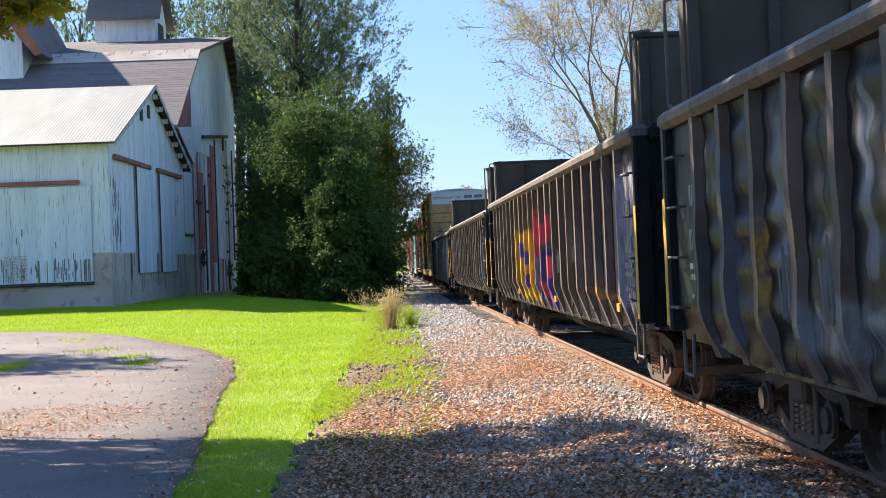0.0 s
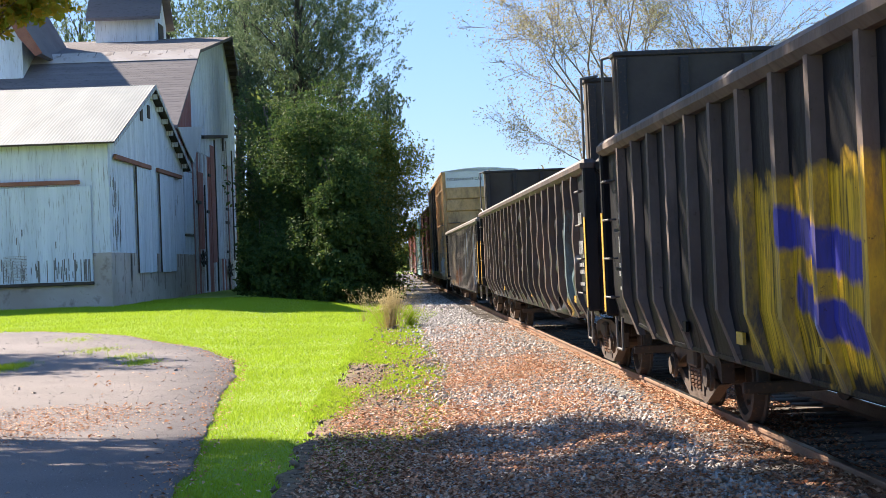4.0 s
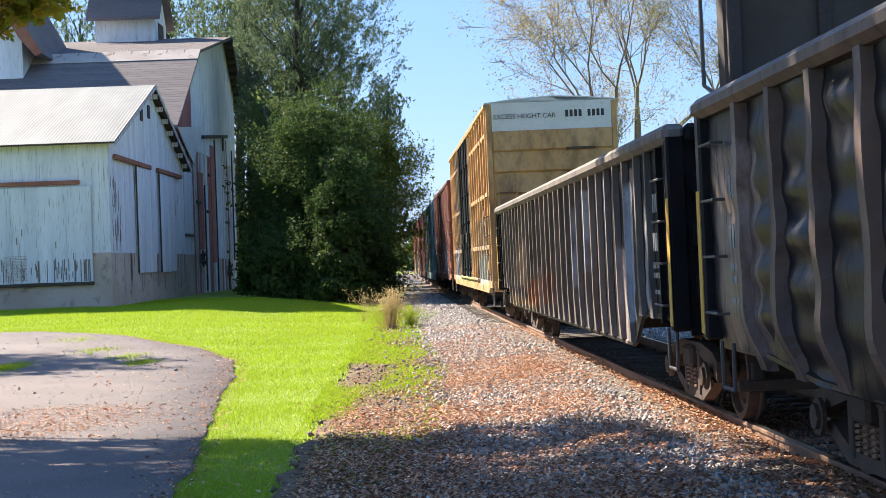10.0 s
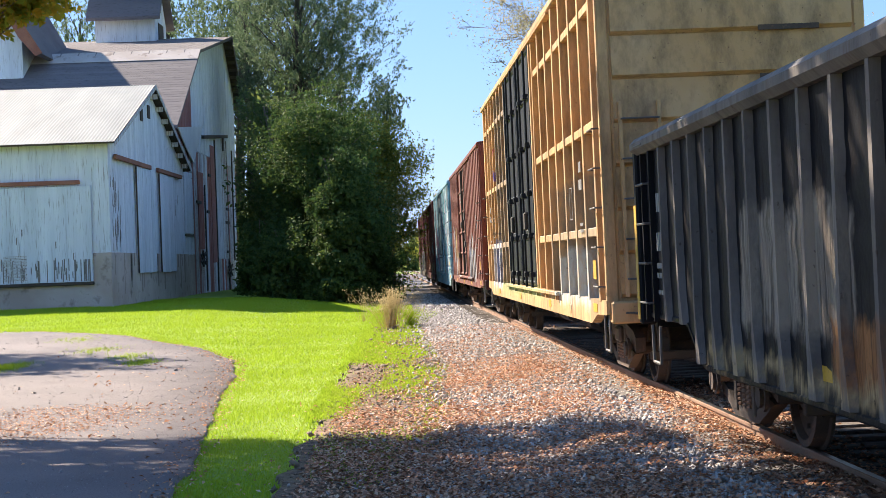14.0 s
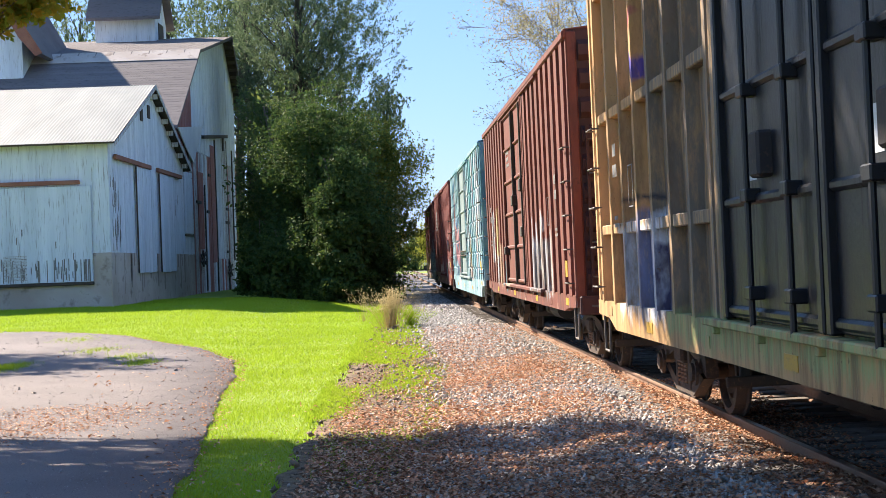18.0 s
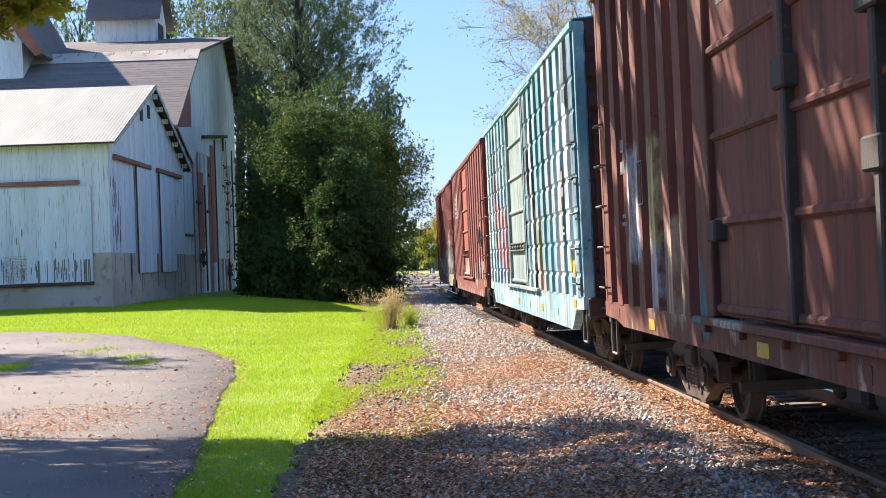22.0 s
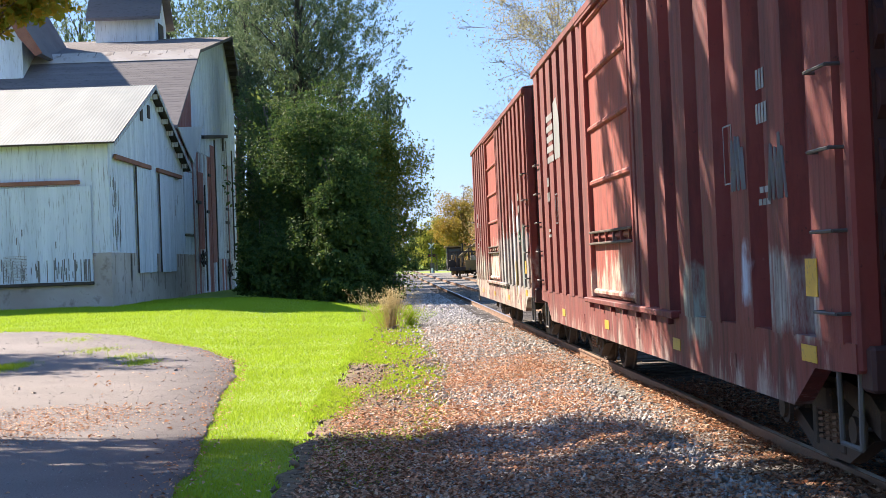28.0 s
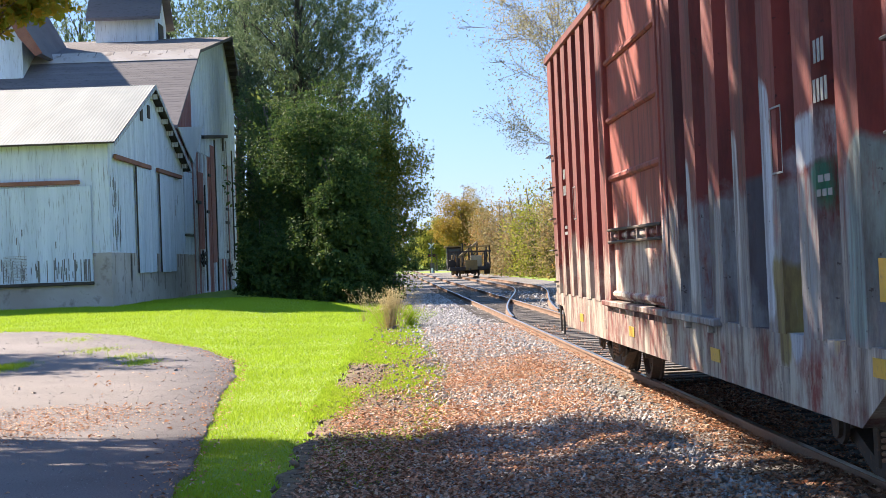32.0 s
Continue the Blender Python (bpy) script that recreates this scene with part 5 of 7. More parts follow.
    for k in range(26):       # stains that run down the concrete
        y = rng2.uniform(57.3, 73.2)
        part("stain", Shape().box(x1 + 0.062, x1 + 0.0635, y, y + rng2.uniform(0.05, 0.3), 2.28 - rng2.uniform(0.3, 1.6), 2.29), STAIN, g)
    # roof: corrugated tin, front and back slopes
    xr = x1 + 0.38
    oy, slope = 0.45, (zr - ze) / (ym - y0)
    def fr(x, k):
        y = y0 - oy + (ym - y0 + oy) * k / 4
        return (x, y, ze + 0.12 + (y - y0) * slope + 0.006 * math.sin(x * 2 * math.pi / 0.13))
    rf = part("tin_roof", Shape().sheet(fr, span(-24.0, xr, 720), list(range(5))), TIN, g, "pale corrugated tin roof", smooth=True)
    part("roof_deck", Shape().prism([(y0 - oy + 0.02, ze - oy * slope + 0.05), (ym, zr + 0.05), (y1 + oy, ze - oy * slope * 0.9), (y1 + oy, ze - oy * slope * 0.9 + 0.08), (ym, zr + 0.09), (y0 - oy + 0.02, ze - oy * slope + 0.09)], "x", x0, xr - 0.03), DARK_WOOD, g)
    part("roof_back", Shape().prism([(ym, zr + 0.1), (y1 + oy, ze - oy * slope * 0.9 + 0.09), (y1 + oy, ze - oy * slope * 0.9 + 0.12), (ym, zr + 0.13)], "x", x0, xr), TIN, g)
    for k in range(7):
        y = ym + 0.5 + k * 1.2
        z = zr - (y - ym) * (zr - ze) / (y1 - ym)
        part("lookout", Shape().box(x1 + 0.02, xr - 0.04, y, y + 0.1, z - 0.26, z - 0.05), GREY_BOARD, g)
    part("fascia", Shape().prism([(ym, zr - 0.06), (y1 + oy, ze - oy * slope * 0.9 - 0.1), (y1 + oy, ze - oy * slope * 0.9 + 0.1), (ym, zr + 0.12)], "x", xr, xr + 0.03), GREY_BOARD, g)
    part("fascia", Shape().prism([(y0 - oy, ze - oy * slope - 0.06), (ym, zr - 0.06), (ym, zr + 0.1), (y0 - oy, ze - oy * slope + 0.08)], "x", xr, xr + 0.03), GREY_BOARD, g)
    part("vine", Shape().pipe([(-18.2, 56.94, 5.0), (-17.9, 56.93, 5.5), (-18.1, 56.93, 5.9), (-17.4, 56.93, 6.2)], 0.02, 5).pipe([(-17.9, 56.93, 5.5), (-17.2, 56.93, 5.8), (-16.9, 56.93, 6.1)], 0.015, 5), DARK_WOOD, g)


def big_barn():
    g = thing("barn", "tall weathered gambrel barn with a shingle roof", "barn")
    x0, x1 = -40.0, BARN_X
    prof = [(70.8, 8.22), (78.5, 12.73), (90.6, 15.15), (95.5, 11.48)]
    outline = [(71.6, -0.3), (94.5, -0.3), (94.5, 12.0), (90.6, 14.9), (78.5, 12.5), (71.6, 8.5)]
    part("wall_core", Shape().prism(outline, "x", x0, x1 - 0.3), DARK_WOOD, g)
    wg = part("gable_wall", Shape().prism(outline, "x", x1 - 0.3, x1 - 0.28), GREY_BOARD, g)

    def top(y):
        for (a, za), (b, zb) in zip(prof, prof[1:]):
            if a <= y <= b:
                return za + (zb - za) * (y - a) / (b - a) - 0.2
        return 11.4
    boards(wg, "board", "y", 71.7, 80.4, -0.1, lambda y: min(top(y), 7.6), x1 - 0.27, 1, (GREY_BOARD, GREY_BOARD, RED_BOARD), 0.5, 0.03, seed=5)
    boards(wg, "board", "y", 80.4, 94.4, -0.1, lambda y: min(top(y), 7.6), x1 - 0.27, 1, (GREY_BOARD, GREY_BOARD, GREY_BOARD, WHITE_BOARD, RED_BOARD), 0.6, 0.03, seed=6)
    boards(wg, "upper_board", "y", 71.7, 78.2, 7.64, top, x1 - 0.265, 1, RED_BOARD, 0.5, 0.02, seed=7)
    boards(wg, "upper_board", "y", 78.2, 94.4, 7.64, top, x1 - 0.265, 1, WHITE_BOARD, 0.5, 0.02, seed=8)
    part("hay_track", Shape().prism([(81.2, 8.42), (90.2, 9.16), (90.2, 9.34), (81.2, 8.60)], "x", x1 - 0.22, x1 - 0.06), DARK_WOOD, g, "dark overhead hay track")
    part("track_strap", Shape().box(x1 - 0.24, x1 - 0.10, 88.3, 88.8, 8.3, 9.1, 0.02), DARK_WOOD, g)
    tall_door = part("barn_door", Shape().box(x1 - 0.24, x1 - 0.20, 85.8, 89.9, 2.1, 8.95), WHITE_BOARD, g, "tall bluish white plank door")
    boards(tall_door, "board", "y", 85.8, 89.9, 2.1, lambda y: 8.85 + (y - 85.8) * 0.07, x1 - 0.198, 1, (WHITE_BOARD, WHITE_BOARD, GREY_BOARD), 0.42, 0.02, seed=41)
    boards(wg, "board", "y", 84.0, 85.5, 1.9, lambda y: 8.3, x1 - 0.225, 1, RED_BOARD, 0.45, 0.02, seed=42)
    boards(wg, "board", "y", 79.4, 81.2, 2.6, lambda y: 6.6, x1 - 0.225, 1, RED_BOARD, 0.5, 0.05, seed=43)
    for y, z0, z1 in ((77.5, 1.9, 5.2), (81.6, 0.4, 6.0), (85.65, 0.0, 8.7), (90.1, 0.0, 9.0), (92.6, 2.0, 8.6)):
        part("board_gap", Shape().box(x1 - 0.24, x1 - 0.17, y - 0.07, y + 0.07, z0, z1), DARK_WOOD, g)
    for y, z, w in ((89.7, 4.98, 1.1), (89.6, 4.2, 1.5), (89.5, 2.5, 1.0), (82.4, 4.6, 0.8), (79.3, 5.0, 1.4), (83.2, 6.6, 0.7)):
        part("ledger", Shape().box(x1 - 0.20, x1 - 0.13, y - w / 2, y + w / 2, z - 0.08, z + 0.08, 0.01), DARK_WOOD, g)
    for y, z in ((79.9, 2.1), (89.8, 1.45)):       # old iron gear left hanging on the wall
        gear = Shape()
        for k in range(7):
            a = k * 0.9
            gear.pipe([(x1 - 0.1, y, z), (x1 - 0.08, y + 1.1 * math.cos(a), z + 0.42 * math.sin(a))], 0.05, 5)
        gear.lathe([(-0.03, 0.30), (0.03, 0.30), (0.03, 0.38), (-0.03, 0.38), (-0.03, 0.30)], (x1 - 0.1, y - 0.2, z), "x", 14)
        part("iron_gear", gear, STEEL_DARK, g, "dark rusty iron gear on the wall")
    # white on this tin stands for the sky that it mirrors
    part("lean_to_roof", Shape().prism([(73.3, 8.34), (81.0, 9.05), (77.7, 6.9), (75.9, 7.45)], "x", x1 - 0.16, x1 - 0.10), WHITE_PAINT, g, "tin patch with the sky's reflection in its colour")
    # roof slopes with shingle courses
    xr = x1 + 0.3
    deck = Shape()
    for (a, za), (b, zb) in zip(prof, prof[1:]):
        deck.prism([(a, za - 0.16), (b, zb - 0.16), (b, zb), (a, za)], "x", x0, xr)
    rf = part("roof", deck, SHINGLE, g, "worn grey shingle roof")
    for (a, za), (b, zb), mat in ((prof[0], prof[1], SHINGLE), (prof[1], prof[2], SHINGLE)):
        n = int(math.hypot(b - a, zb - za) / 0.28)
        for k in range(n):
            u0, u1 = k / n, (k + 1.05) / n
            ya, yb = a + (b - a) * u0, a + (b - a) * min(1, u1)
            zz, zw = za + (zb - za) * u0, za + (zb - za) * min(1, u1)
            part("shingle_course", Shape().prism([(ya, zz + 0.002), (yb, zw + 0.002), (yb, zw + 0.005), (ya, zz + 0.009)], "x", x0, xr + 0.01), mat, rf)
    # pale strip below the ridge break, like rolled roofing
    (a, za), (b, zb) = prof[0], prof[1]
    part("roof_flashing", Shape().prism([(a + (b - a) * 0.86, za + (zb - za) * 0.86 + 0.035), (b, zb + 0.03), (b, zb + 0.045), (a + (b - a) * 0.86, za + (zb - za) * 0.86 + 0.05)], "x", x0, xr + 0.012), CONCRETE, rf, "pale strip of rolled roofing")
    for k in range(9):
        y = 90.7 + k * 0.5
        z = 15.1 - (y - 90.6) * 0.75
        part("lookout", Shape().box(x1 - 0.2, xr - 0.02, y, y + 0.12, z - 0.42, z - 0.17), DARK_WOOD, g)
    part("fascia", Shape().prism([(90.6, 14.7), (95.6, 11.0), (95.6, 11.5), (90.6, 15.2)], "x", xr, xr + 0.05), DARK_WOOD, g)
    # cupola on the ridge
    c = part("cupola", Shape().box(-19.6, -16.15, 88.8, 92.4, 13.6, 16.2), WHITE_BOARD, g, "white boarded cupola")
    part("cupola_roof", Shape().prism([(88.2, 15.95), (90.6, 18.9), (93.0, 15.95), (93.0, 16.15), (90.6, 19.15), (88.2, 16.15)], "x", -20.0, -15.75), SHINGLE, c)
    part("cupola_gable", Shape().prism([(88.8, 16.2), (92.4, 16.2), (90.6, 18.5)], "x", -19.5, -16.16), WHITE_BOARD, c)
    part("louvre", Shape().box(-16.17, -16.12, 89.8, 91.4, 14.9, 16.0), DARK_WOOD, c)
    # head house at the other end of the roof
    h = part("head_house", Shape().prism([(-28.0, 9.0), (-20.4, 9.0), (-20.4, 13.4), (-23.3, 18.8), (-28.0, 14.0)], "y", 76.0, 84.0), WHITE_BOARD, g, "white boarded head house")
    part("head_house_roof", Shape().prism([(-23.35, 19.0), (-20.25, 13.3), (-19.55, 12.3), (-19.35, 12.4), (-20.05, 13.55), (-23.1, 19.2)], "y", 75.4, 84.6), SHINGLE, h)
    part("rake_board", Shape().prism([(-23.55, 19.0), (-20.4, 13.2), (-19.6, 12.25), (-19.25, 12.4), (-20.0, 13.6), (-23.1, 19.25)], "y", 75.33, 75.4), RUST_RED, h, "dark red rake board")
    for k in range(14):
        x = -24.5 + k * 0.9
        part("roofing_joint", Shape().prism([(77.45, 12.125), (78.5, 12.765), (78.5, 12.785), (77.45, 12.145)], "x", x, x + 0.05), SHINGLE, rf)


shed()
big_barn()

# ================= trees and plants =================
def leaves(centres, spread, count, size, rng, slim=0.55):
    """Small bent leaf quads scattered round the centres: vertices and faces."""
    idx = rng.integers(0, len(centres), count)
    c = centres[idx] + np.clip(rng.normal(0, 1, (count, 3)), -1.3, 1.3) * spread[idx][:, None] * np.array([1, 1, 0.8])
    n = rng.normal(0, 1, (count, 3))
    n[:, 2] += 0.5
    n /= np.linalg.norm(n, axis=1)[:, None]
    a = np.cross(n, rng.normal(0, 1, (count, 3)))
    a /= np.linalg.norm(a, axis=1)[:, None] + 1e-9
    b = np.cross(n, a)
    s = size * rng.uniform(0.6, 1.4, (count, 1))
    v = np.stack([c - a * s, c - b * s * slim + n * s * 0.12, c + a * s, c + b * s * slim + n * s * 0.12], axis=1)
    return v.reshape(-1, 3), np.arange(count * 4).reshape(-1, 4)


def sprays(centres, dirs, length, count, size, rng, slim=0.3):
    """Slim leaves set along short drooping twigs."""
    idx = rng.integers(0, len(centres), count)
    u = rng.uniform(0, 1, (count, 1)) ** 0.8
    d = dirs[idx]
    L = length[idx][:, None]
    c = centres[idx] + d * u * L + rng.normal(0, 0.09, (count, 3)) * L * (1.2 - 0.7 * u)
    c[:, 2] -= 0.22 * (u * u * L)[:, 0]
    a = d + rng.normal(0, 0.55, (count, 3))
    a /= np.linalg.norm(a, axis=1)[:, None] + 1e-9
    b = np.cross(a, rng.normal(0, 1, (count, 3)))
    b /= np.linalg.norm(b, axis=1)[:, None] + 1e-9
    s = size * rng.uniform(0.6, 1.4, (count, 1))
    v = np.stack([c - a * s, c - b * s * slim, c + a * s, c + b * s * slim], axis=1)
    return v.reshape(-1, 3), np.arange(count * 4).reshape(-1, 4)


def tube(verts, faces, p, q, r0, r1, n=5):
    d = q - p
    d = d / (np.linalg.norm(d) + 1e-9)
    a = np.cross(d, (0.3, 0.5, 0.8))
    a /= np.linalg.norm(a) + 1e-9
    b = np.cross(d, a)
    k = len(verts)
    for c, r in ((p, r0), (q, r1)):
        for i in range(n):
            t = 2 * math.pi * i / n
            verts.append(c + (a * math.cos(t) + b * math.sin(t)) * r)
    for i in range(n):
        faces.append((k + i, k + (i + 1) % n, k + n + (i + 1) % n, k + n + i))


def leafy_tree(name, label, x, y, h, r, material, count, size, seed, base=0.25, bark=None, clumps=70, z=None, flat=0.9, shift=(0, 0), extra=(), shade=None, core=0, trim=None):
    """A trunk with limbs that reach clumps of leaves filling an uneven crown."""
    rng = np.random.default_rng(seed)
    z = ground_z(x, y) - 0.1 if z is None else z
    g = thing(name, label, name, Matrix.Translation((x, y, z)))
    cz, rz = h * (1 + base) / 2, h * (1 - base) / 2
    cs = []
    while len(cs) < clumps:
        p = rng.uniform(-1, 1, 3)
        d = np.linalg.norm(p)
        lump = 0.74 + 0.6 * noise.noise((p[0] * 2.1 + seed, p[1] * 2.1, p[2] * 2.1))
        q = (p[0] * r + shift[0] + x, p[1] * r + shift[1] + y, cz + p[2] * rz * flat + z)
        if 0.35 * lump < d < lump and (shade is None or shade(*q)):
            cs.append((p[0] * r + shift[0], p[1] * r + shift[1], cz + p[2] * rz * flat))
    cs = np.array(cs + list(extra))
    vs, fs = [], []
    bend = rng.normal(0, 0.15, 2)
    axis = [np.array([bend[0] * k * k * 0.2, bend[1] * k * k * 0.2, h * 0.85 * k / 4]) for k in range(5)]
    tr = 0.022 * h
    for k in range(4):
        tube(vs, fs, axis[k], axis[k + 1], tr * (1 - 0.22 * k), tr * (0.78 - 0.22 * k) + 0.02, 7)
    for c in cs:
        u = min(0.95, max(0.10, (c[2] - 0.75 * math.hypot(c[0], c[1]) - rng.uniform(0.2, 1.2)) / (h * 0.85))) * 4
        i = min(3, int(u))
        p = axis[i] + (axis[i + 1] - axis[i]) * (u - i)
        m = (p + c) / 2 + np.array([0, 0, 0.06 * h * 0.4])
        thick = 0.5 if name == "willow_tree" else 1.0
        tube(vs, fs, p, m, tr * 0.20 * thick, tr * 0.11 * thick, 4)
        tube(vs, fs, m, c, tr * 0.11 * thick, 0.008, 4)
    raw("trunk", vs, fs, bark or (WILLOW_BARK if name == "willow_tree" else BARK), g)
    sp = rng.uniform(0.09, 0.17, len(cs)) * (r + rz) * 0.75
    if len(extra):
        sp[-len(extra):] = 0.28
    m = 9 if name == "willow_tree" else 7
    twig = np.repeat(cs, m, axis=0) + np.clip(rng.normal(0, 1, (len(cs) * m, 3)), -1.5, 1.5) * np.repeat(sp, m)[:, None] * np.array([0.95, 0.95, 0.8])
    if name == "willow_tree":
        way = twig - np.array([shift[0], shift[1], cz * 0.55])
        way /= np.linalg.norm(way, axis=1)[:, None] + 1e-9
        way = way * 0.8 + np.array([0, 0, 0.45]) + rng.normal(0, 0.4, way.shape)
        way /= np.linalg.norm(way, axis=1)[:, None]
        lv, lf = sprays(twig, way, np.repeat(sp, m) * 0.9, count, size, rng)
    else:
        lv, lf = leaves(twig, np.repeat(sp, m) * rng.uniform(0.28, 0.5, len(cs) * m), count, size, rng, 0.6)
    if trim:
        ok = trim(lv[::4] + np.array([x, y, z]))
        lv, lf = lv[np.repeat(ok, 4)], lf[:ok.sum()]
    if core:        # the dense inner foliage, in larger sprays
        cv, cf = leaves(cs * np.array([0.72, 0.72, 0.9]) + np.array([shift[0] * 0.28, shift[1] * 0.28, cz * 0.06]), sp * 0.9, core * 2, 0.13, rng)
        lf = np.concatenate([lf, cf + len(lv)])
        lv = np.concatenate([lv, cv])
    raw("crown", lv, lf, material, g)
    return g


def bare_tree(name, label, x, y, h, seed, material, count, size, bark=None, spread=0.55, lean=(0, 0)):
    """A finely branched autumn tree with few leaves left."""
    rng = np.random.default_rng(seed)
    g = thing(name, label, name, Matrix.Translation((x, y, ground_z(x, y) - 0.1)))
    vs, fs, tips = [], [], []

    def grow(p, d, length, r, depth):
        steps = 3 if depth < 4 else 2
        for k in range(steps):
            d = d + rng.normal(0, 0.10, 3) + np.array([0, 0, 0.04])
            d /= np.linalg.norm(d)
            q = p + d * length / steps
            r1 = r * (1 - 0.28 / steps * (k + 1) * 0.8)
            tube(vs, fs, p, q, max(r, 0.013), max(r1, 0.012), 6 if depth < 2 else 4 if depth < 4 else 3)
            if depth >= 2 and k < steps - 1 and depth < 7:
                e = d + rng.normal(0, spread, 3)
                grow(q, e / np.linalg.norm(e), length * rng.uniform(0.45, 0.65), r1 * 0.5, depth + 1)
            p, r = q, r1
        if depth >= 7 or r < 0.0045:
            tips.append(p)
            return
        for _ in range(2 if depth else 3):
            e = d + rng.normal(0, spread, 3) + np.array([0, 0, 0.08])
            grow(p, e / np.linalg.norm(e), length * rng.uniform(0.66, 0.86), r * rng.uniform(0.64, 0.78), depth + 1)
        if depth >= 4:
            tips.append(p)
    grow(np.array([0.0, 0.0, 0.0]), np.array([lean[0], lean[1], 1.0]), h * 0.27, h * 0.0150, 0)
    raw("trunk", vs, fs, bark or PALE_BARK, g)
    tips = np.array(tips)
    lv, lf = leaves(tips, np.full(len(tips), 0.42), count, size, rng)
    raw("crown", lv, lf, material, g)
    return g


# dark wood beside the barn
def off_the_wall(p):
    """The trees are kept back from the side wall of the barn."""
    return p[:, 0] > -9.9 - (p[:, 1] - 74.0) * 0.105


leafy_tree("willow_tree", "tall dark green willow behind the lawn", -7.9, 88, 23.5, 4.5, LEAF_WILLOW, 84000, 0.085, 1, 0.2, clumps=170, trim=off_the_wall)
leafy_tree("willow_tree", "tall green tree rising behind the barn", -12.6, 104, 26, 4.6, LEAF_WILLOW, 26000, 0.11, 2, 0.25, clumps=80)
leafy_tree("maple_tree", "dense green tree at the edge of the lawn", -5.6, 70, 10.2, 3.2, LEAF_GREEN, 46000, 0.058, 3, 0.0, clumps=100, core=3500, trim=off_the_wall)
leafy_tree("maple_tree", "turning green tree at the edge of the track", -4.1, 84, 10.8, 3.1, LEAF_TURNING, 44000, 0.062, 4, 0.0, clumps=90, core=1800)
leafy_tree("maple_tree", "dense green tree beside the barn", -7.7, 77, 11.0, 2.9, LEAF_SHRUB, 32000, 0.062, 5, 0.0, clumps=90, core=2600, trim=off_the_wall)
leafy_tree("maple_tree", "slim green tree at the edge of the track", -4.2, 66, 7.4, 1.7, LEAF_GREEN, 24000, 0.055, 12, 0.0, clumps=50, core=2500)
leafy_tree("willow_tree", "tall airy willow above the thicket", -6.3, 93, 14.8, 2.9, LEAF_WILLOW, 24000, 0.085, 13, 0.3, clumps=60)
leafy_tree("shrub", "dark green shrub at the foot of the trees", -6.6, 66.8, 3.6, 1.9, LEAF_GREEN, 14000, 0.06, 6, -0.5, clumps=60, core=2500)
leafy_tree("shrub", "dark green shrub at the foot of the trees", -4.4, 64.6, 3.0, 1.5, LEAF_GREEN, 11000, 0.055, 14, -0.5, clumps=60, core=2000)
leafy_tree("shrub", "dark green shrub at the foot of the trees", -3.3, 69, 3.8, 1.3, LEAF_GREEN, 12000, 0.06, 7, -0.5, clumps=60, core=2000)
leafy_tree("shrub", "dark green shrub beside the barn wall", -8.5, 72, 4.2, 1.25, LEAF_GREEN, 11000, 0.06, 9, -0.5, clumps=60, core=2000, trim=off_the_wall)
leafy_tree("willow_tree", "slender green tree leaning out over the wood", -3.2, 95, 13.6, 1.5, LEAF_WILLOW, 8000, 0.075, 8, 0.66, clumps=44)
leafy_tree("shrub", "dark green shrub at the back corner of the barn", -11.6, 97.5, 9.0, 2.2, LEAF_GREEN, 9000, 0.10, 15, -0.4, clumps=60, core=1500)
for k, (x, y, h, r) in enumerate(((-6.6, 109, 9.5, 2.5), (-7.2, 124, 11.5, 2.9), (-7.8, 140, 12.5, 3.0), (-8.8, 158, 13.0, 3.2), (-10.0, 180, 13.5, 3.4), (-11.2, 204, 13.5, 3.6), (-12.5, 232, 13.0, 4.0))):
    leafy_tree("maple_tree", "dark green tree far along the track", x, y, h, r, LEAF_GREEN if k % 2 else LEAF_SHRUB, 5500, 0.16, 90 + k, -0.05, clumps=60, core=900)
for k, (x, y, h, r) in enumerate(((-20, 112, 25, 5), (-27, 118, 24, 5), (-33, 115, 22, 5.5), (-15.5, 118, 26, 4.5))):
    leafy_tree("willow_tree", "airy green tree far behind the barn roof", x, y, h, r, LEAF_WILLOW, 14000, 0.15, 20 + k, 0.3, clumps=90)
# thin trees beyond the train
bare_tree("ash_tree", "slender, nearly bare autumn tree with pale branches", 8.7, 80, 14.5, 31, LEAF_YELLOW, 15000, 0.050, spread=0.38, lean=(-0.05, 0))
bare_tree("ash_tree", "tall forked autumn tree that has shed most leaves", 9.6, 79, 23, 35, LEAF_YELLOW, 17000, 0.050, spread=0.40, lean=(-0.03, 0))
bare_tree("ash_tree", "nearly bare autumn tree with pale branches", 11.2, 84, 23, 36, LEAF_YELLOW, 12000, 0.050, spread=0.40, lean=(0.03, 0))
bare_tree("ash_tree", "nearly bare autumn tree with pale branches", 13.8, 82, 22, 33, LEAF_YELLOW, 12000, 0.050, spread=0.42, lean=(0.05, 0))
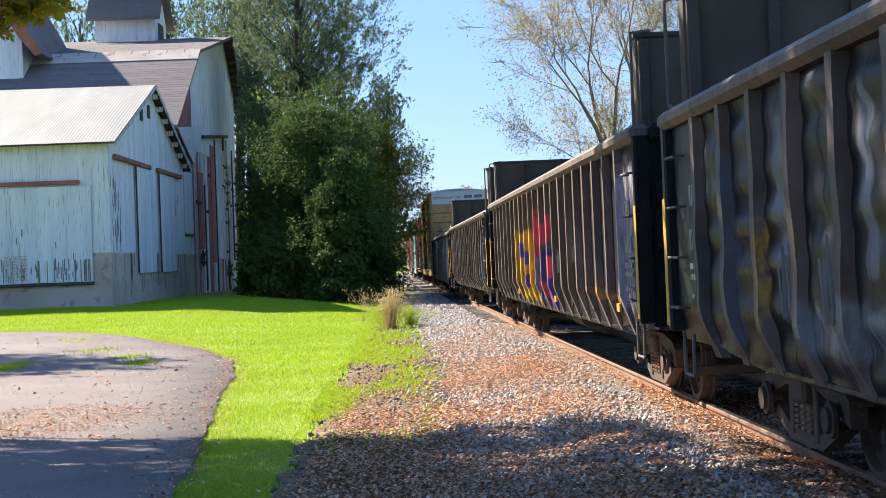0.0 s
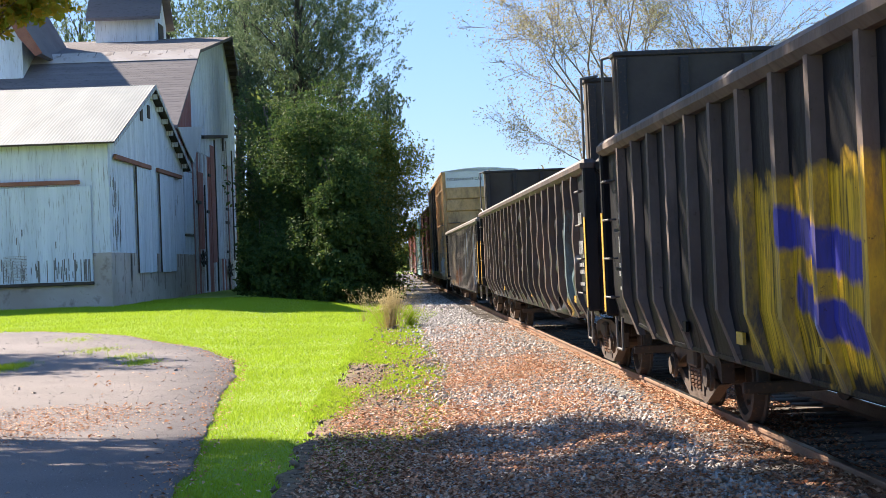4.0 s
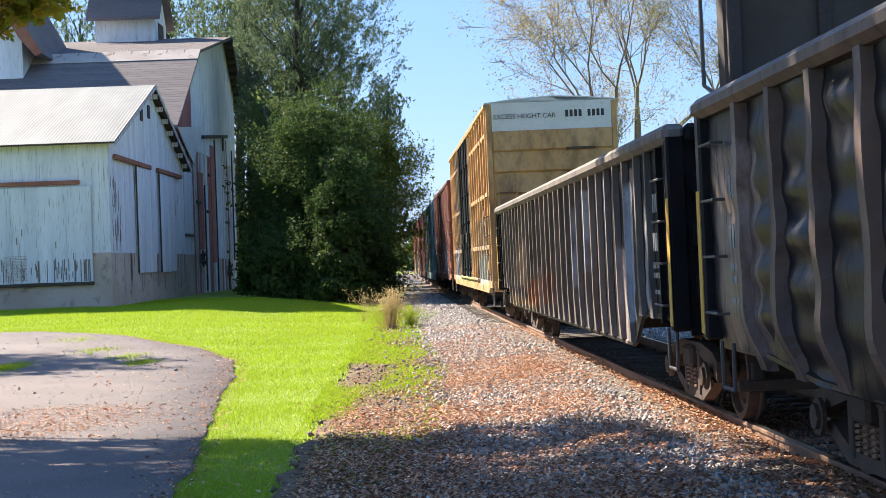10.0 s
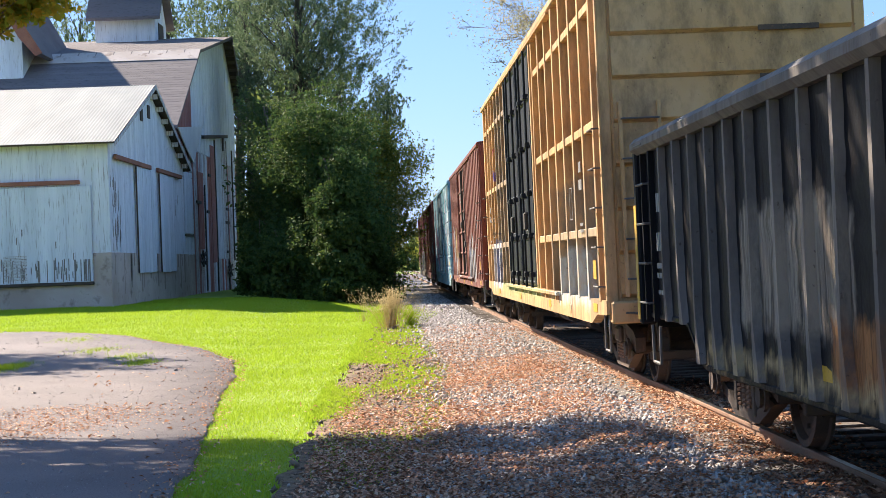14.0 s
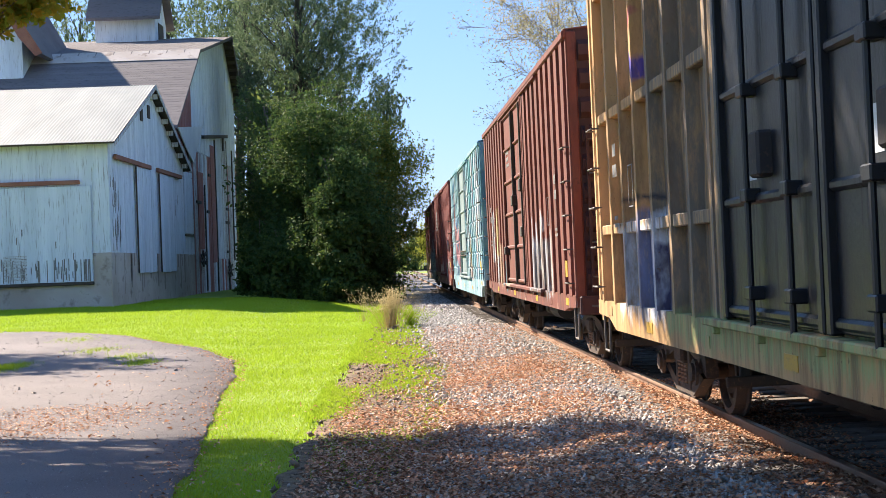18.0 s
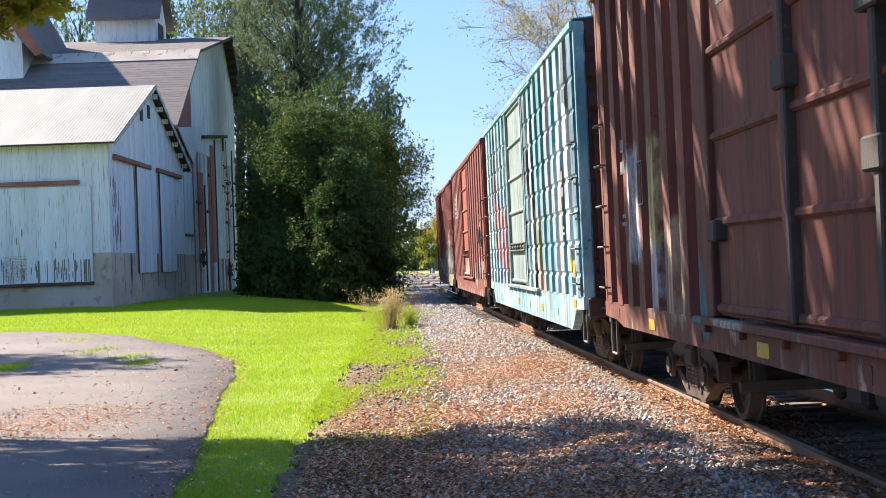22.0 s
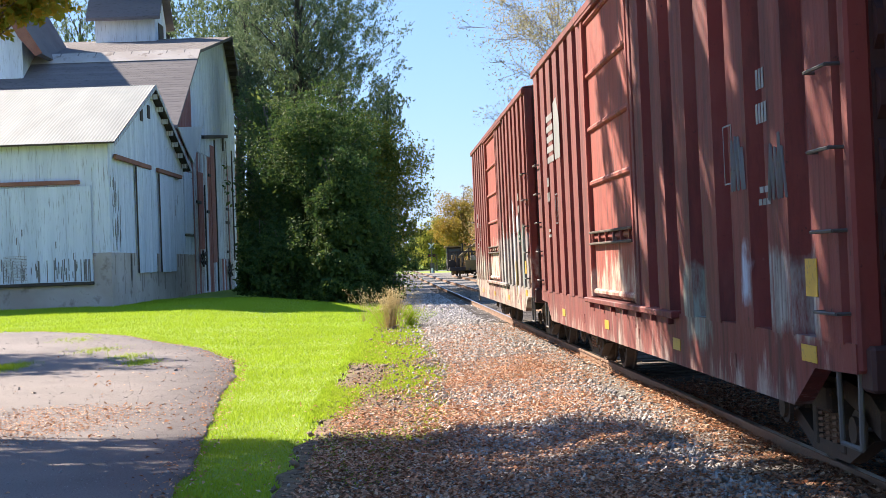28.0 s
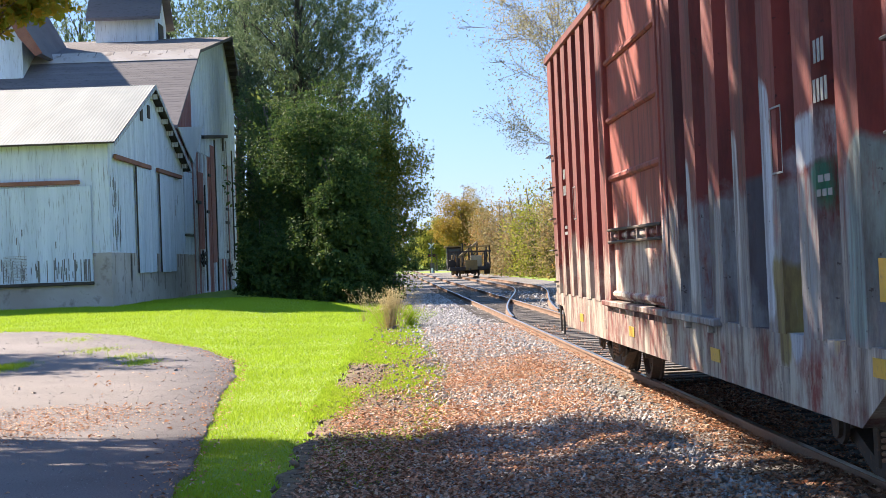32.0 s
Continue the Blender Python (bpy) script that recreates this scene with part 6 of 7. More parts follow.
# autumn wood along the far side of the track
leafy_tree("maple_tree", "round golden autumn maple in the distance", 3.3, 236, 14.6, 4.0, LEAF_GOLD, 22000, 0.125, 41, 0.02, clumps=110)
leafy_tree("maple_tree", "yellow green autumn tree in the distance", -1.2, 262, 10.5, 2.6, LEAF_LIME, 9000, 0.16, 42, 0.0, clumps=60)
leafy_tree("maple_tree", "yellow green autumn tree in the distance", -2.6, 300, 9.0, 3.6, LEAF_LIME, 6000, 0.28, 49, 0.0, clumps=60)
for k, (x, y, h, r, m) in enumerate(((6.5, 208, 10.5, 3.2, LEAF_MIX), (9.5, 190, 11.5, 3.2, LEAF_MIX), (12.0, 172, 10.5, 3.0, LEAF_LIME), (14.5, 160, 11.0, 3.2, LEAF_MIX), (10.5, 150, 6.0, 2.2, LEAF_MIX),
                                     (13.5, 138, 7.0, 2.6, LEAF_LIME), (8.3, 168, 5.5, 2.2, LEAF_MIX), (16.5, 130, 8.5, 3.0, LEAF_MIX), (20.5, 122, 9.0, 3.4, LEAF_LIME), (25, 118, 9, 4, LEAF_MIX), (9.8, 132, 4.2, 1.7, LEAF_LIME),
                                     (11.6, 118, 4.8, 1.8, LEAF_MIX), (5.0, 240, 8.0, 3.0, LEAF_LIME), (9.2, 143, 5.0, 1.8, LEAF_MIX), (8.6, 156, 5.5, 2.0, LEAF_LIME), (10.8, 124, 4.6, 1.8, LEAF_MIX), (6.3, 168, 9.6, 2.7, LEAF_TAN), (7.3, 153, 9.4, 2.6, LEAF_TAN), (8.4, 141, 9.6, 2.6, LEAF_LIME), (5.4, 186, 9.0, 2.6, LEAF_MIX), (9.6, 130, 9.8, 2.6, LEAF_TAN), (12.8, 112, 5.5, 2.0, LEAF_LIME), (7.0, 185, 6.0, 2.4, LEAF_MIX))):
    leafy_tree("shrub", "red and yellow autumn bushes beside the track" if m is LEAF_MIX else "tan and straw coloured autumn tree beside the track" if m is LEAF_TAN else "yellow green autumn bush beside the track", x, y, h, r, m, 5200, 0.11, 60 + k, -0.35, clumps=80)


def far_woods():
    rng = np.random.default_rng(77)
    n = 420
    x = rng.uniform(-150, 190, n)
    cs = np.stack([x, rng.uniform(330, 380, n), rng.uniform(0.5, 8.5, n)], 1)
    v, f = leaves(cs, np.full(n, 2.2), 24000, 0.5, rng)
    tagged(raw("far_woods", v, f, LEAF_LIME), "distant yellow green woods along the horizon", "woods", kind="stuff")


far_woods()
for k, (x, y) in enumerate(((-17.5, 262), (-13.5, 258), (-10.0, 290), (-6.5, 284), (-3.0, 292), (0.6, 286), (4.0, 292), (8.0, 284))):
    leafy_tree("shrub", "hazy green hedge beyond the far road", x, y, 6.5 + (k * 7 % 4), 2.8, LEAF_SHRUB, 2600, 0.24, 130 + k, -0.5, clumps=50)
# maples that shade the foreground, two unseen; crowns cut to shape the shade's edge
def shade_line(sx):
    """Far edge of the wanted shade on the ground; crowns are cut to it."""
    return 15.75 + 0.5 * np.clip(-1.4 - sx, 0.0, 1.5) - 2.3 * np.exp(-((sx - 2.55) / 0.5) ** 2) - 0.85 * np.clip(sx - 3.3, 0.0, 4.0)


def within_shade(x, y, z):
    sx, sy = x - z * sun_dir.x / sun_dir.z, y - z * sun_dir.y / sun_dir.z
    return sy < shade_line(sx) + 0.4


def shade_cut(p):
    """Drops leaves whose shadow passes the line or covers the chosen sun flecks."""
    sx, sy = p[:, 0] - p[:, 2] * sun_dir.x / sun_dir.z, p[:, 1] - p[:, 2] * sun_dir.y / sun_dir.z
    rough_edge = 0.22 * np.sin(sx * 2.3) + 0.15 * np.sin(sx * 5.1 + 1.0) + 0.08 * np.sin(sx * 13.0)
    gaps = np.sin(sx * 3.7 + 1.3 * np.sin(sy * 1.7)) + np.sin(sy * 3.3 + 1.1 * np.sin(sx * 2.2) + 1.0)
    thin = np.clip((sx - 0.1) / 0.8, 0.0, 1.0)
    flecks = 0.5 * np.clip((-1.9 - sx) / 0.6, 0.0, 1.0)
    hole = np.zeros(len(p), bool)
    for x, y, rx, ry in ((0.1, 12.9, 0.40, 0.34), (0.6, 12.3, 0.45, 0.22), (1.9, 12.75, 0.55, 0.26), (2.5, 13.3, 0.40, 0.42), (1.35, 11.7, 0.55, 0.22), (1.25, 13.7, 0.28, 0.16), (2.1, 14.4, 0.30, 0.30), (-0.4, 12.2, 0.30, 0.16), (2.4, 11.9, 0.45, 0.30),
                         (-3.2, 13.55, 0.50, 0.15), (-2.8, 14.1, 0.25, 0.10), (-4.4, 14.5, 0.50, 0.12), (-3.9, 13.0, 0.30, 0.10), (-4.9, 15.5, 0.40, 0.12)):
        hole |= ((sx - x) / (rx + 0.2)) ** 2 + ((sy - y) / (ry + 0.2)) ** 2 < 0.8 + 0.35 * np.sin(sx * 9.0 + sy * 5.0)
    return ~hole & (sy < shade_line(sx) + rough_edge) & (gaps < 2.0 - 1.4 * thin - 0.42 * np.clip((sx - 3.2) / 0.6, 0.0, 1.0) - flecks)


leafy_tree("maple_tree", "large turning maple that overhangs the drive", -9.8, 19.8, 12.5, 5.4, LEAF_MAPLE, 42000, 0.062, 71, 0.42, clumps=120, shift=(0.0, 1.5), shade=within_shade, trim=shade_cut,
           extra=[(3.7 + 0.13 * k, 0.3 * math.sin(k * 2.1), 5.5 + 0.12 * math.sin(k * 1.7)) for k in range(9)])
# unseen tree, added to shade the near track and cars
leafy_tree("maple_tree", "unseen green maple added to shade the near track", -7.6, 16.8, 16.5, 7.4, LEAF_MAPLE, 78000, 0.09, 72, 0.45, clumps=190, shift=(2.2, 5.6), shade=within_shade, trim=shade_cut)
# unseen tree, added for the shadow on the drive
leafy_tree("maple_tree", "unseen maple added to shade the bend of the drive", -17.6, 38.4, 11.0, 3.2, LEAF_MAPLE, 9000, 0.08, 73, 0.76, clumps=50)

# ================= stones, grass blades, fallen leaves =================
GX, GY = np.arange(-30, 14.01, 0.25), np.arange(0, 100.01, 0.5)
GZ = np.array([[ground_z(float(x), float(y)) for y in GY] for x in GX])


def ground_at(x, y):
    """Heights of the ground at many places."""
    u, w = np.clip((x + 30) / 0.25, 0, len(GX) - 1.001), np.clip(y / 0.5, 0, len(GY) - 1.001)
    i, j = u.astype(int), w.astype(int)
    a, b = u - i, w - j
    return GZ[i, j] * (1 - a) * (1 - b) + GZ[i + 1, j] * a * (1 - b) + GZ[i, j + 1] * (1 - a) * b + GZ[i + 1, j + 1] * a * b


def edge_of(table, y):
    ys = np.arange(-20, 120, 0.25)
    return np.interp(y, ys, [table(float(v)) for v in ys])


def patches(x, y, scale, seed):
    """Soft random patches between 0 and 1."""
    r = np.random.default_rng(seed)
    v = np.zeros_like(x)
    for k in range(7):
        a, f = r.uniform(0, 2 * np.pi), scale * r.uniform(0.5, 2.2)
        v += np.sin((x * np.cos(a) + y * np.sin(a)) * f + r.uniform(0, 7))
    return 1 / (1 + np.exp(-v))


def rocks(rng, x, y, z, size):
    """Broken stones: uneven eight-sided lumps, each turned its own way."""
    n = len(x)
    tips = np.array([(1, 0, 0), (-1, 0, 0), (0, 1, 0), (0, -1, 0), (0, 0, 1), (0, 0, -1)], float)
    v = (tips[None] * rng.uniform(0.65, 1.3, (n, 6, 1)) + rng.uniform(-0.35, 0.35, (n, 6, 3))) * (size[:, None, None] * rng.uniform(0.7, 1.2, (n, 1, 3)))
    q = rng.normal(0, 1, (n, 4))
    q /= np.linalg.norm(q, axis=1)[:, None]
    w, a, b, c = q.T
    R = np.stack([np.stack([1 - 2 * (b * b + c * c), 2 * (a * b - c * w), 2 * (a * c + b * w)], 1),
                  np.stack([2 * (a * b + c * w), 1 - 2 * (a * a + c * c), 2 * (b * c - a * w)], 1),
                  np.stack([2 * (a * c - b * w), 2 * (b * c + a * w), 1 - 2 * (a * a + b * b)], 1)], 1)
    v = np.einsum("nij,nkj->nki", R, v) + np.stack([x, y, z], 1)[:, None]
    tris = np.array([(0, 2, 4), (2, 1, 4), (1, 3, 4), (3, 0, 4), (2, 0, 5), (1, 2, 5), (3, 1, 5), (0, 3, 5)])
    f = (np.arange(n)[:, None, None] * 6 + tris[None]).reshape(-1, 3)
    return v.reshape(-1, 3), f


def flat_leaves(rng, x, y, z, size):
    n = len(x)
    t = rng.uniform(0, 2 * np.pi, n)
    d = np.stack([np.cos(t), np.sin(t), rng.normal(0, 0.25, n)], 1)
    e = np.stack([-np.sin(t), np.cos(t), rng.normal(0, 0.3, n)], 1)
    up = np.zeros((n, 3))
    up[:, 2] = rng.uniform(0.1, 0.6, n)
    c = np.stack([x, y, z], 1)
    s = size[:, None]
    v = np.stack([c - d * s, c - e * s * 0.6 + up * s, c + d * s, c + e * s * 0.6 + up * s * 0.8], 1)
    return v.reshape(-1, 3), np.arange(4 * n).reshape(-1, 4)


def blades(rng, x, y, z, h, w):
    n = len(x)
    t = rng.uniform(0, 2 * np.pi, n)
    side = np.stack([np.cos(t), np.sin(t), np.zeros(n)], 1) * w[:, None]
    tip = np.stack([rng.normal(0, 0.45, n), rng.normal(0, 0.45, n), np.ones(n)], 1) * h[:, None]
    c = np.stack([x, y, z], 1)
    return np.stack([c - side, c + side, c + tip], 1).reshape(-1, 3), np.arange(3 * n).reshape(-1, 3)


def litter():
    rng = np.random.default_rng(4)
    # ballast stones, dense where the camera is near
    xs, ys, ss = [], [], []
    for y0, y1, dens, size in ((8, 16, 640, 0.0245), (16, 24, 600, 0.0250), (24, 36, 380, 0.028), (36, 52, 180, 0.035), (52, 80, 40, 0.05)):
        n = int((y1 - y0) * 12.0 * dens)
        y = rng.uniform(y0, y1, n)
        x = rng.uniform(-2.5, 9.5, n)
        o = (x - TRACK_X) * math.cos(HEAD) + y * math.sin(HEAD)
        left = edge_of(BALLAST_EDGE, y) - rng.exponential(0.22, n) + 0.1
        keep = (x > left) & (x < 0.30 * y + 0.6) & ((o < -0.8) | (rng.uniform(0, 1, n) < 0.15)) & (o < 5.8) & (np.abs(np.abs(o) - 0.75) > 0.08)
        xs.append(x[keep]); ys.append(y[keep]); ss.append(size * np.exp(rng.normal(0, 0.22, keep.sum())))
    x, y, s = np.concatenate(xs), np.concatenate(ys), np.concatenate(ss)
    o = (x - TRACK_X) * math.cos(HEAD) + y * math.sin(HEAD)
    inside = np.abs(o) < 1.35
    in_gauge = np.abs(o) < 0.70
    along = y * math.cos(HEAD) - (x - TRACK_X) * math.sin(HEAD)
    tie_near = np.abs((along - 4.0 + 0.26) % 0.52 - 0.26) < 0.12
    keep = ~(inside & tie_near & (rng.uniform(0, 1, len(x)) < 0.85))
    x, y, s, o, inside, in_gauge = x[keep], y[keep], s[keep], o[keep], inside[keep], in_gauge[keep]
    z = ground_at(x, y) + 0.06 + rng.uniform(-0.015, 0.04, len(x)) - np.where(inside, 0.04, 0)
    v, f = rocks(rng, x[in_gauge], y[in_gauge], z[in_gauge] + 0.02, s[in_gauge])
    tagged(raw("cinder_stones", v, f, SHADED_STONES), "dark stones between the rails with train shade in their colour", "stones", kind="stuff")
    v, f = rocks(rng, x[~in_gauge], y[~in_gauge], z[~in_gauge], s[~in_gauge])
    st = raw("ballast_stones", v, f, STONES)
    tagged(st, "loose grey ballast stones beside the rails", "stones", kind="stuff")
    n = 9000
    y = 10 + 34 * rng.uniform(0, 1, n) ** 1.4
    x = edge_of(DRIVE_EDGE, y) - 0.05 - rng.exponential(3.0, n)
    x, y = x[x > -0.33 * y - 1], y[x > -0.33 * y - 1]
    v, f = rocks(rng, x, y, ground_at(x, y) + 0.045, 0.006 * np.exp(rng.normal(0, 0.45, len(x))) * (0.7 + y / 40))
    tagged(raw("drive_gravel", v, f, DRIVE_STONES), "small loose gravel on the drive", "gravel", kind="stuff")
    # fallen leaves
    def scatter(n, x0, x1, y0, y1, scale, seed, cut, size, lift):
        y = rng.uniform(y0, y1, n)
        x = rng.uniform(x0, x1, n)
        k = patches(x, y, scale, seed) > cut + rng.normal(0, 0.38, n)
        u, w = (x - x0) / (x1 - x0), (y - y0) / (y1 - y0)
        k &= rng.uniform(0, 1, n) < np.clip(np.minimum(u, 1 - u) * 4, 0, 1) * np.clip(np.minimum(w, 1 - w) * 5, 0, 1)
        x, y = x[k], y[k]
        return x, y, ground_at(x, y) + lift + rng.uniform(0, 0.02, len(x)), size * rng.uniform(0.6, 1.3, len(x))
    sets = [scatter(62000, -0.5, 1.9, 6, 26, 0.9, 1, 0.50, 0.021, 0.128), scatter(9000, -0.2, 3.4, 6, 32, 0.9, 12, 0.6, 0.021, 0.128), scatter(20000, 2.0, 3.7, 8.5, 21, 0.8, 2, 0.35, 0.022, 0.135), scatter(22000, -1.0, 3.0, 18, 40, 0.8, 3, 0.7, 0.024, 0.128),
            scatter(14000, -1.5, 0.3, 9, 26, 1.2, 4, 0.5, 0.024, 0.06), scatter(52000, -2.2, 2.6, 3.5, 17.5, 1.0, 8, 0.42, 0.021, 0.128), scatter(34000, -2.0, 0.6, 5, 19, 1.0, 9, 0.30, 0.023, 0.085), scatter(9000, -2.6, 0.2, 14, 46, 1.4, 10, 0.45, 0.024, 0.065), scatter(15000, -8.0, -2.9, 15.4, 20.5, 0.8, 5, 0.5, 0.018, 0.055), scatter(450, -9, -2.6, 9, 40, 0.8, 6, 0.6, 0.024, 0.055),
            scatter(450, -6, -1.5, 12, 40, 0.5, 7, 0.5, 0.035, 0.05)]
    for k in range(2):      # a drift along the drive's edge
        y = rng.uniform(11.0, 42.0, 900)
        x = edge_of(DRIVE_EDGE, y) + rng.normal(-0.05, 0.16, 900)
        sets.append((x, y, ground_at(x, y) + 0.055, 0.018 * rng.uniform(0.6, 1.3, 900)))
    x, y, z, s = (np.concatenate(c) for c in zip(*sets))
    lawn = (x < edge_of(LAWN_EDGE, y) + 0.15) & (x > edge_of(DRIVE_EDGE, y) + 0.25)
    bare = (x >= edge_of(LAWN_EDGE, y) + 0.15) & (x < edge_of(BALLAST_EDGE, y) - 0.12)
    keep = np.where(lawn, rng.uniform(0, 1, len(x)) < 0.04, np.where(bare, rng.uniform(0, 1, len(x)) < np.where(y < 18, 0.75, 0.40), True))
    x, y, z, s = x[keep], y[keep], z[keep], s[keep]
    v, f = flat_leaves(rng, x, y, z, s)
    tagged(raw("fallen_leaves", v, f, LEAF_FALLEN), "dry orange brown leaves strewn over stones and drive", "leaves", kind="stuff")
    # lawn
    n = 380000
    y = 9.0 + 56.0 * rng.uniform(0, 1, n) ** 1.5
    x = -0.31 * y - 1.0 + (0.31 * y + 0.4) * rng.uniform(0, 1, n)
    k = (x < edge_of(LAWN_EDGE, y) + rng.normal(0, 0.12, n)) & ((x > edge_of(DRIVE_EDGE, y) + rng.normal(0, 0.08, n)) | (y > 42.5))
    k &= ~((y > 56.8) & (x < BARN_X + 0.2))
    x, y = x[k], y[k]
    far = y / 20.0
    tall = 0.7 + 0.6 * patches(x, y, 1.1, 9)
    v, f = blades(rng, x, y, ground_at(x, y) - 0.004, 0.035 * tall * (0.8 + 0.25 * far) * rng.uniform(0.6, 1.3, len(x)), 0.005 * (0.4 + far))
    tagged(raw("lawn_grass", v, f, BLADES), "short bright green lawn grass", "grass", kind="stuff")
    # weeds on the verge
    n = 170000
    y = rng.uniform(9, 62, n)
    u = rng.uniform(0, 1, n)
    x = edge_of(LAWN_EDGE, y) - 0.2 + (edge_of(BALLAST_EDGE, y) - edge_of(LAWN_EDGE, y) + 0.15) * u ** 1.3
    k = patches(x * 3.4, y * 0.42, 1.3, 11) > 0.52 + rng.normal(0, 0.22, n) + np.where(y < 17.5, 0.34, 0) - np.where(y > 28, 0.2, 0)
    x, y = x[k], y[k]
    v, f = blades(rng, x, y, ground_at(x, y) + 0.04, rng.uniform(0.015, 0.05, len(x)) * (0.7 + y / 60), rng.uniform(0.008, 0.018, len(x)) * (0.6 + y / 40))
    tagged(raw("verge_weeds", v, f, BLADES), "patchy green weeds on the verge", "weeds", kind="stuff")
    # clods and crumbs on the bare soil
    n = 6000
    y = 9 + 36 * rng.uniform(0, 1, n) ** 1.3
    x = edge_of(LAWN_EDGE, y) - 0.05 + (edge_of(BALLAST_EDGE, y) - edge_of(LAWN_EDGE, y)) * rng.uniform(0, 1, n)
    v, f = rocks(rng, x, y, ground_at(x, y) + 0.052, 0.011 * np.exp(rng.normal(0, 0.5, n)) * (0.7 + y / 45))
    tagged(raw("soil_crumbs", v, f, CLODS), "brown clods and crumbs of earth on the verge", "soil", kind="stuff")
    # grass islands in the drive and a fringe at its edge
    px, py = [], []
    for cx, cy, rx, ry, m in ((-5.7, 28.8, 0.35, 0.8, 420), (-6.3, 30.4, 0.4, 1.0, 300), (-7.3, 32.5, 0.5, 1.2, 260), (-8.6, 36.0, 0.6, 1.2, 200), (-8.1, 28.2, 0.4, 1.2, 1100), (-12.5, 40.5, 3.0, 0.8, 1300)):
        px.append(rng.normal(cx, rx * 0.5, m)); py.append(rng.normal(cy, ry * 0.5, m))
    x, y = np.concatenate(px), np.concatenate(py)
    v, f = blades(rng, x, y, ground_at(x, y) + 0.04, rng.uniform(0.02, 0.06, len(x)), np.full(len(x), 0.010))
    tagged(raw("drive_grass", v, f, BLADES), "thin grass growing in the gravel", "grass", kind="stuff")


litter()


def weed_clump(name, label, x, y, h, r, n, mat, seed):
    rng = np.random.default_rng(seed)
    g = thing(name, label, "weed", Matrix.Translation((x, y, ground_z(x, y))))
    vs, fs = [], []
    tops = []
    for i in range(n):
        a, d = rng.uniform(0, 2 * math.pi), abs(rng.normal(0, 0.5)) * r
        p = np.array([math.cos(a) * d * 0.3, math.sin(a) * d * 0.3, 0.0])
        q = np.array([math.cos(a) * d, math.sin(a) * d, h * rng.uniform(0.55, 1.0)])
        m = (p + q) / 2 + np.array([0, 0, h * 0.08])
        tube(vs, fs, p, m, 0.006, 0.005, 3)
        tube(vs, fs, m, q, 0.005, 0.002, 3)
        tops += [q, m * 0.3 + q * 0.7, m * 0.6 + q * 0.4]
    raw("stalk", vs, fs, mat, g)
    tops = np.array(tops)
    v, f = leaves(tops, np.full(len(tops), 0.045), n * 18, 0.016, rng)
    tagged(raw("seed_head", v, f, mat, g), kind="stuff")


weed_clump("dry_weed", "tall dry straw coloured weed clump", -1.45, 41.0, 1.15, 0.95, 170, WEED_DRY, 1)
weed_clump("green_weed", "low leafy green weed", -0.95, 42.0, 0.55, 0.6, 90, BLADES, 2)
weed_clump("dry_weed", "thin dry stalks at the lawn edge", -2.5, 47.0, 0.9, 0.5, 10, WEED_DRY, 4)

# ================= the far crossing: machine, signal, road, lorry =================
ORANGE_MACHINE = worn("machine_orange", (0.20, 0.13, 0.05), (0.30, 0.20, 0.07), (0.06, 0.05, 0.04), rough=0.7)
BUFF_MACHINE = worn("machine_buff", (0.48, 0.40, 0.28), (0.40, 0.33, 0.23), (0.2, 0.15, 0.1), rough=0.8)
GLASS_DARK = worn("cab_glass", (0.03, 0.04, 0.05), (0.05, 0.06, 0.07), None, rough=0.15, bump=0.0)
ASPHALT = worn("asphalt", (0.10, 0.10, 0.10), (0.14, 0.14, 0.135), None, rough=0.95)
TRUCK_WHITE = worn("lorry_white", (0.75, 0.76, 0.78), (0.66, 0.67, 0.69), None, rough=0.4, bump=0.05)
BED_BLUE = worn("dump_bed_blue", (0.10, 0.12, 0.17), (0.14, 0.15, 0.19), (0.2, 0.17, 0.15), rough=0.7)
LAMP_RED = worn("signal_lens", (0.30, 0.02, 0.02), (0.25, 0.02, 0.02), None, rough=0.3, bump=0.0)


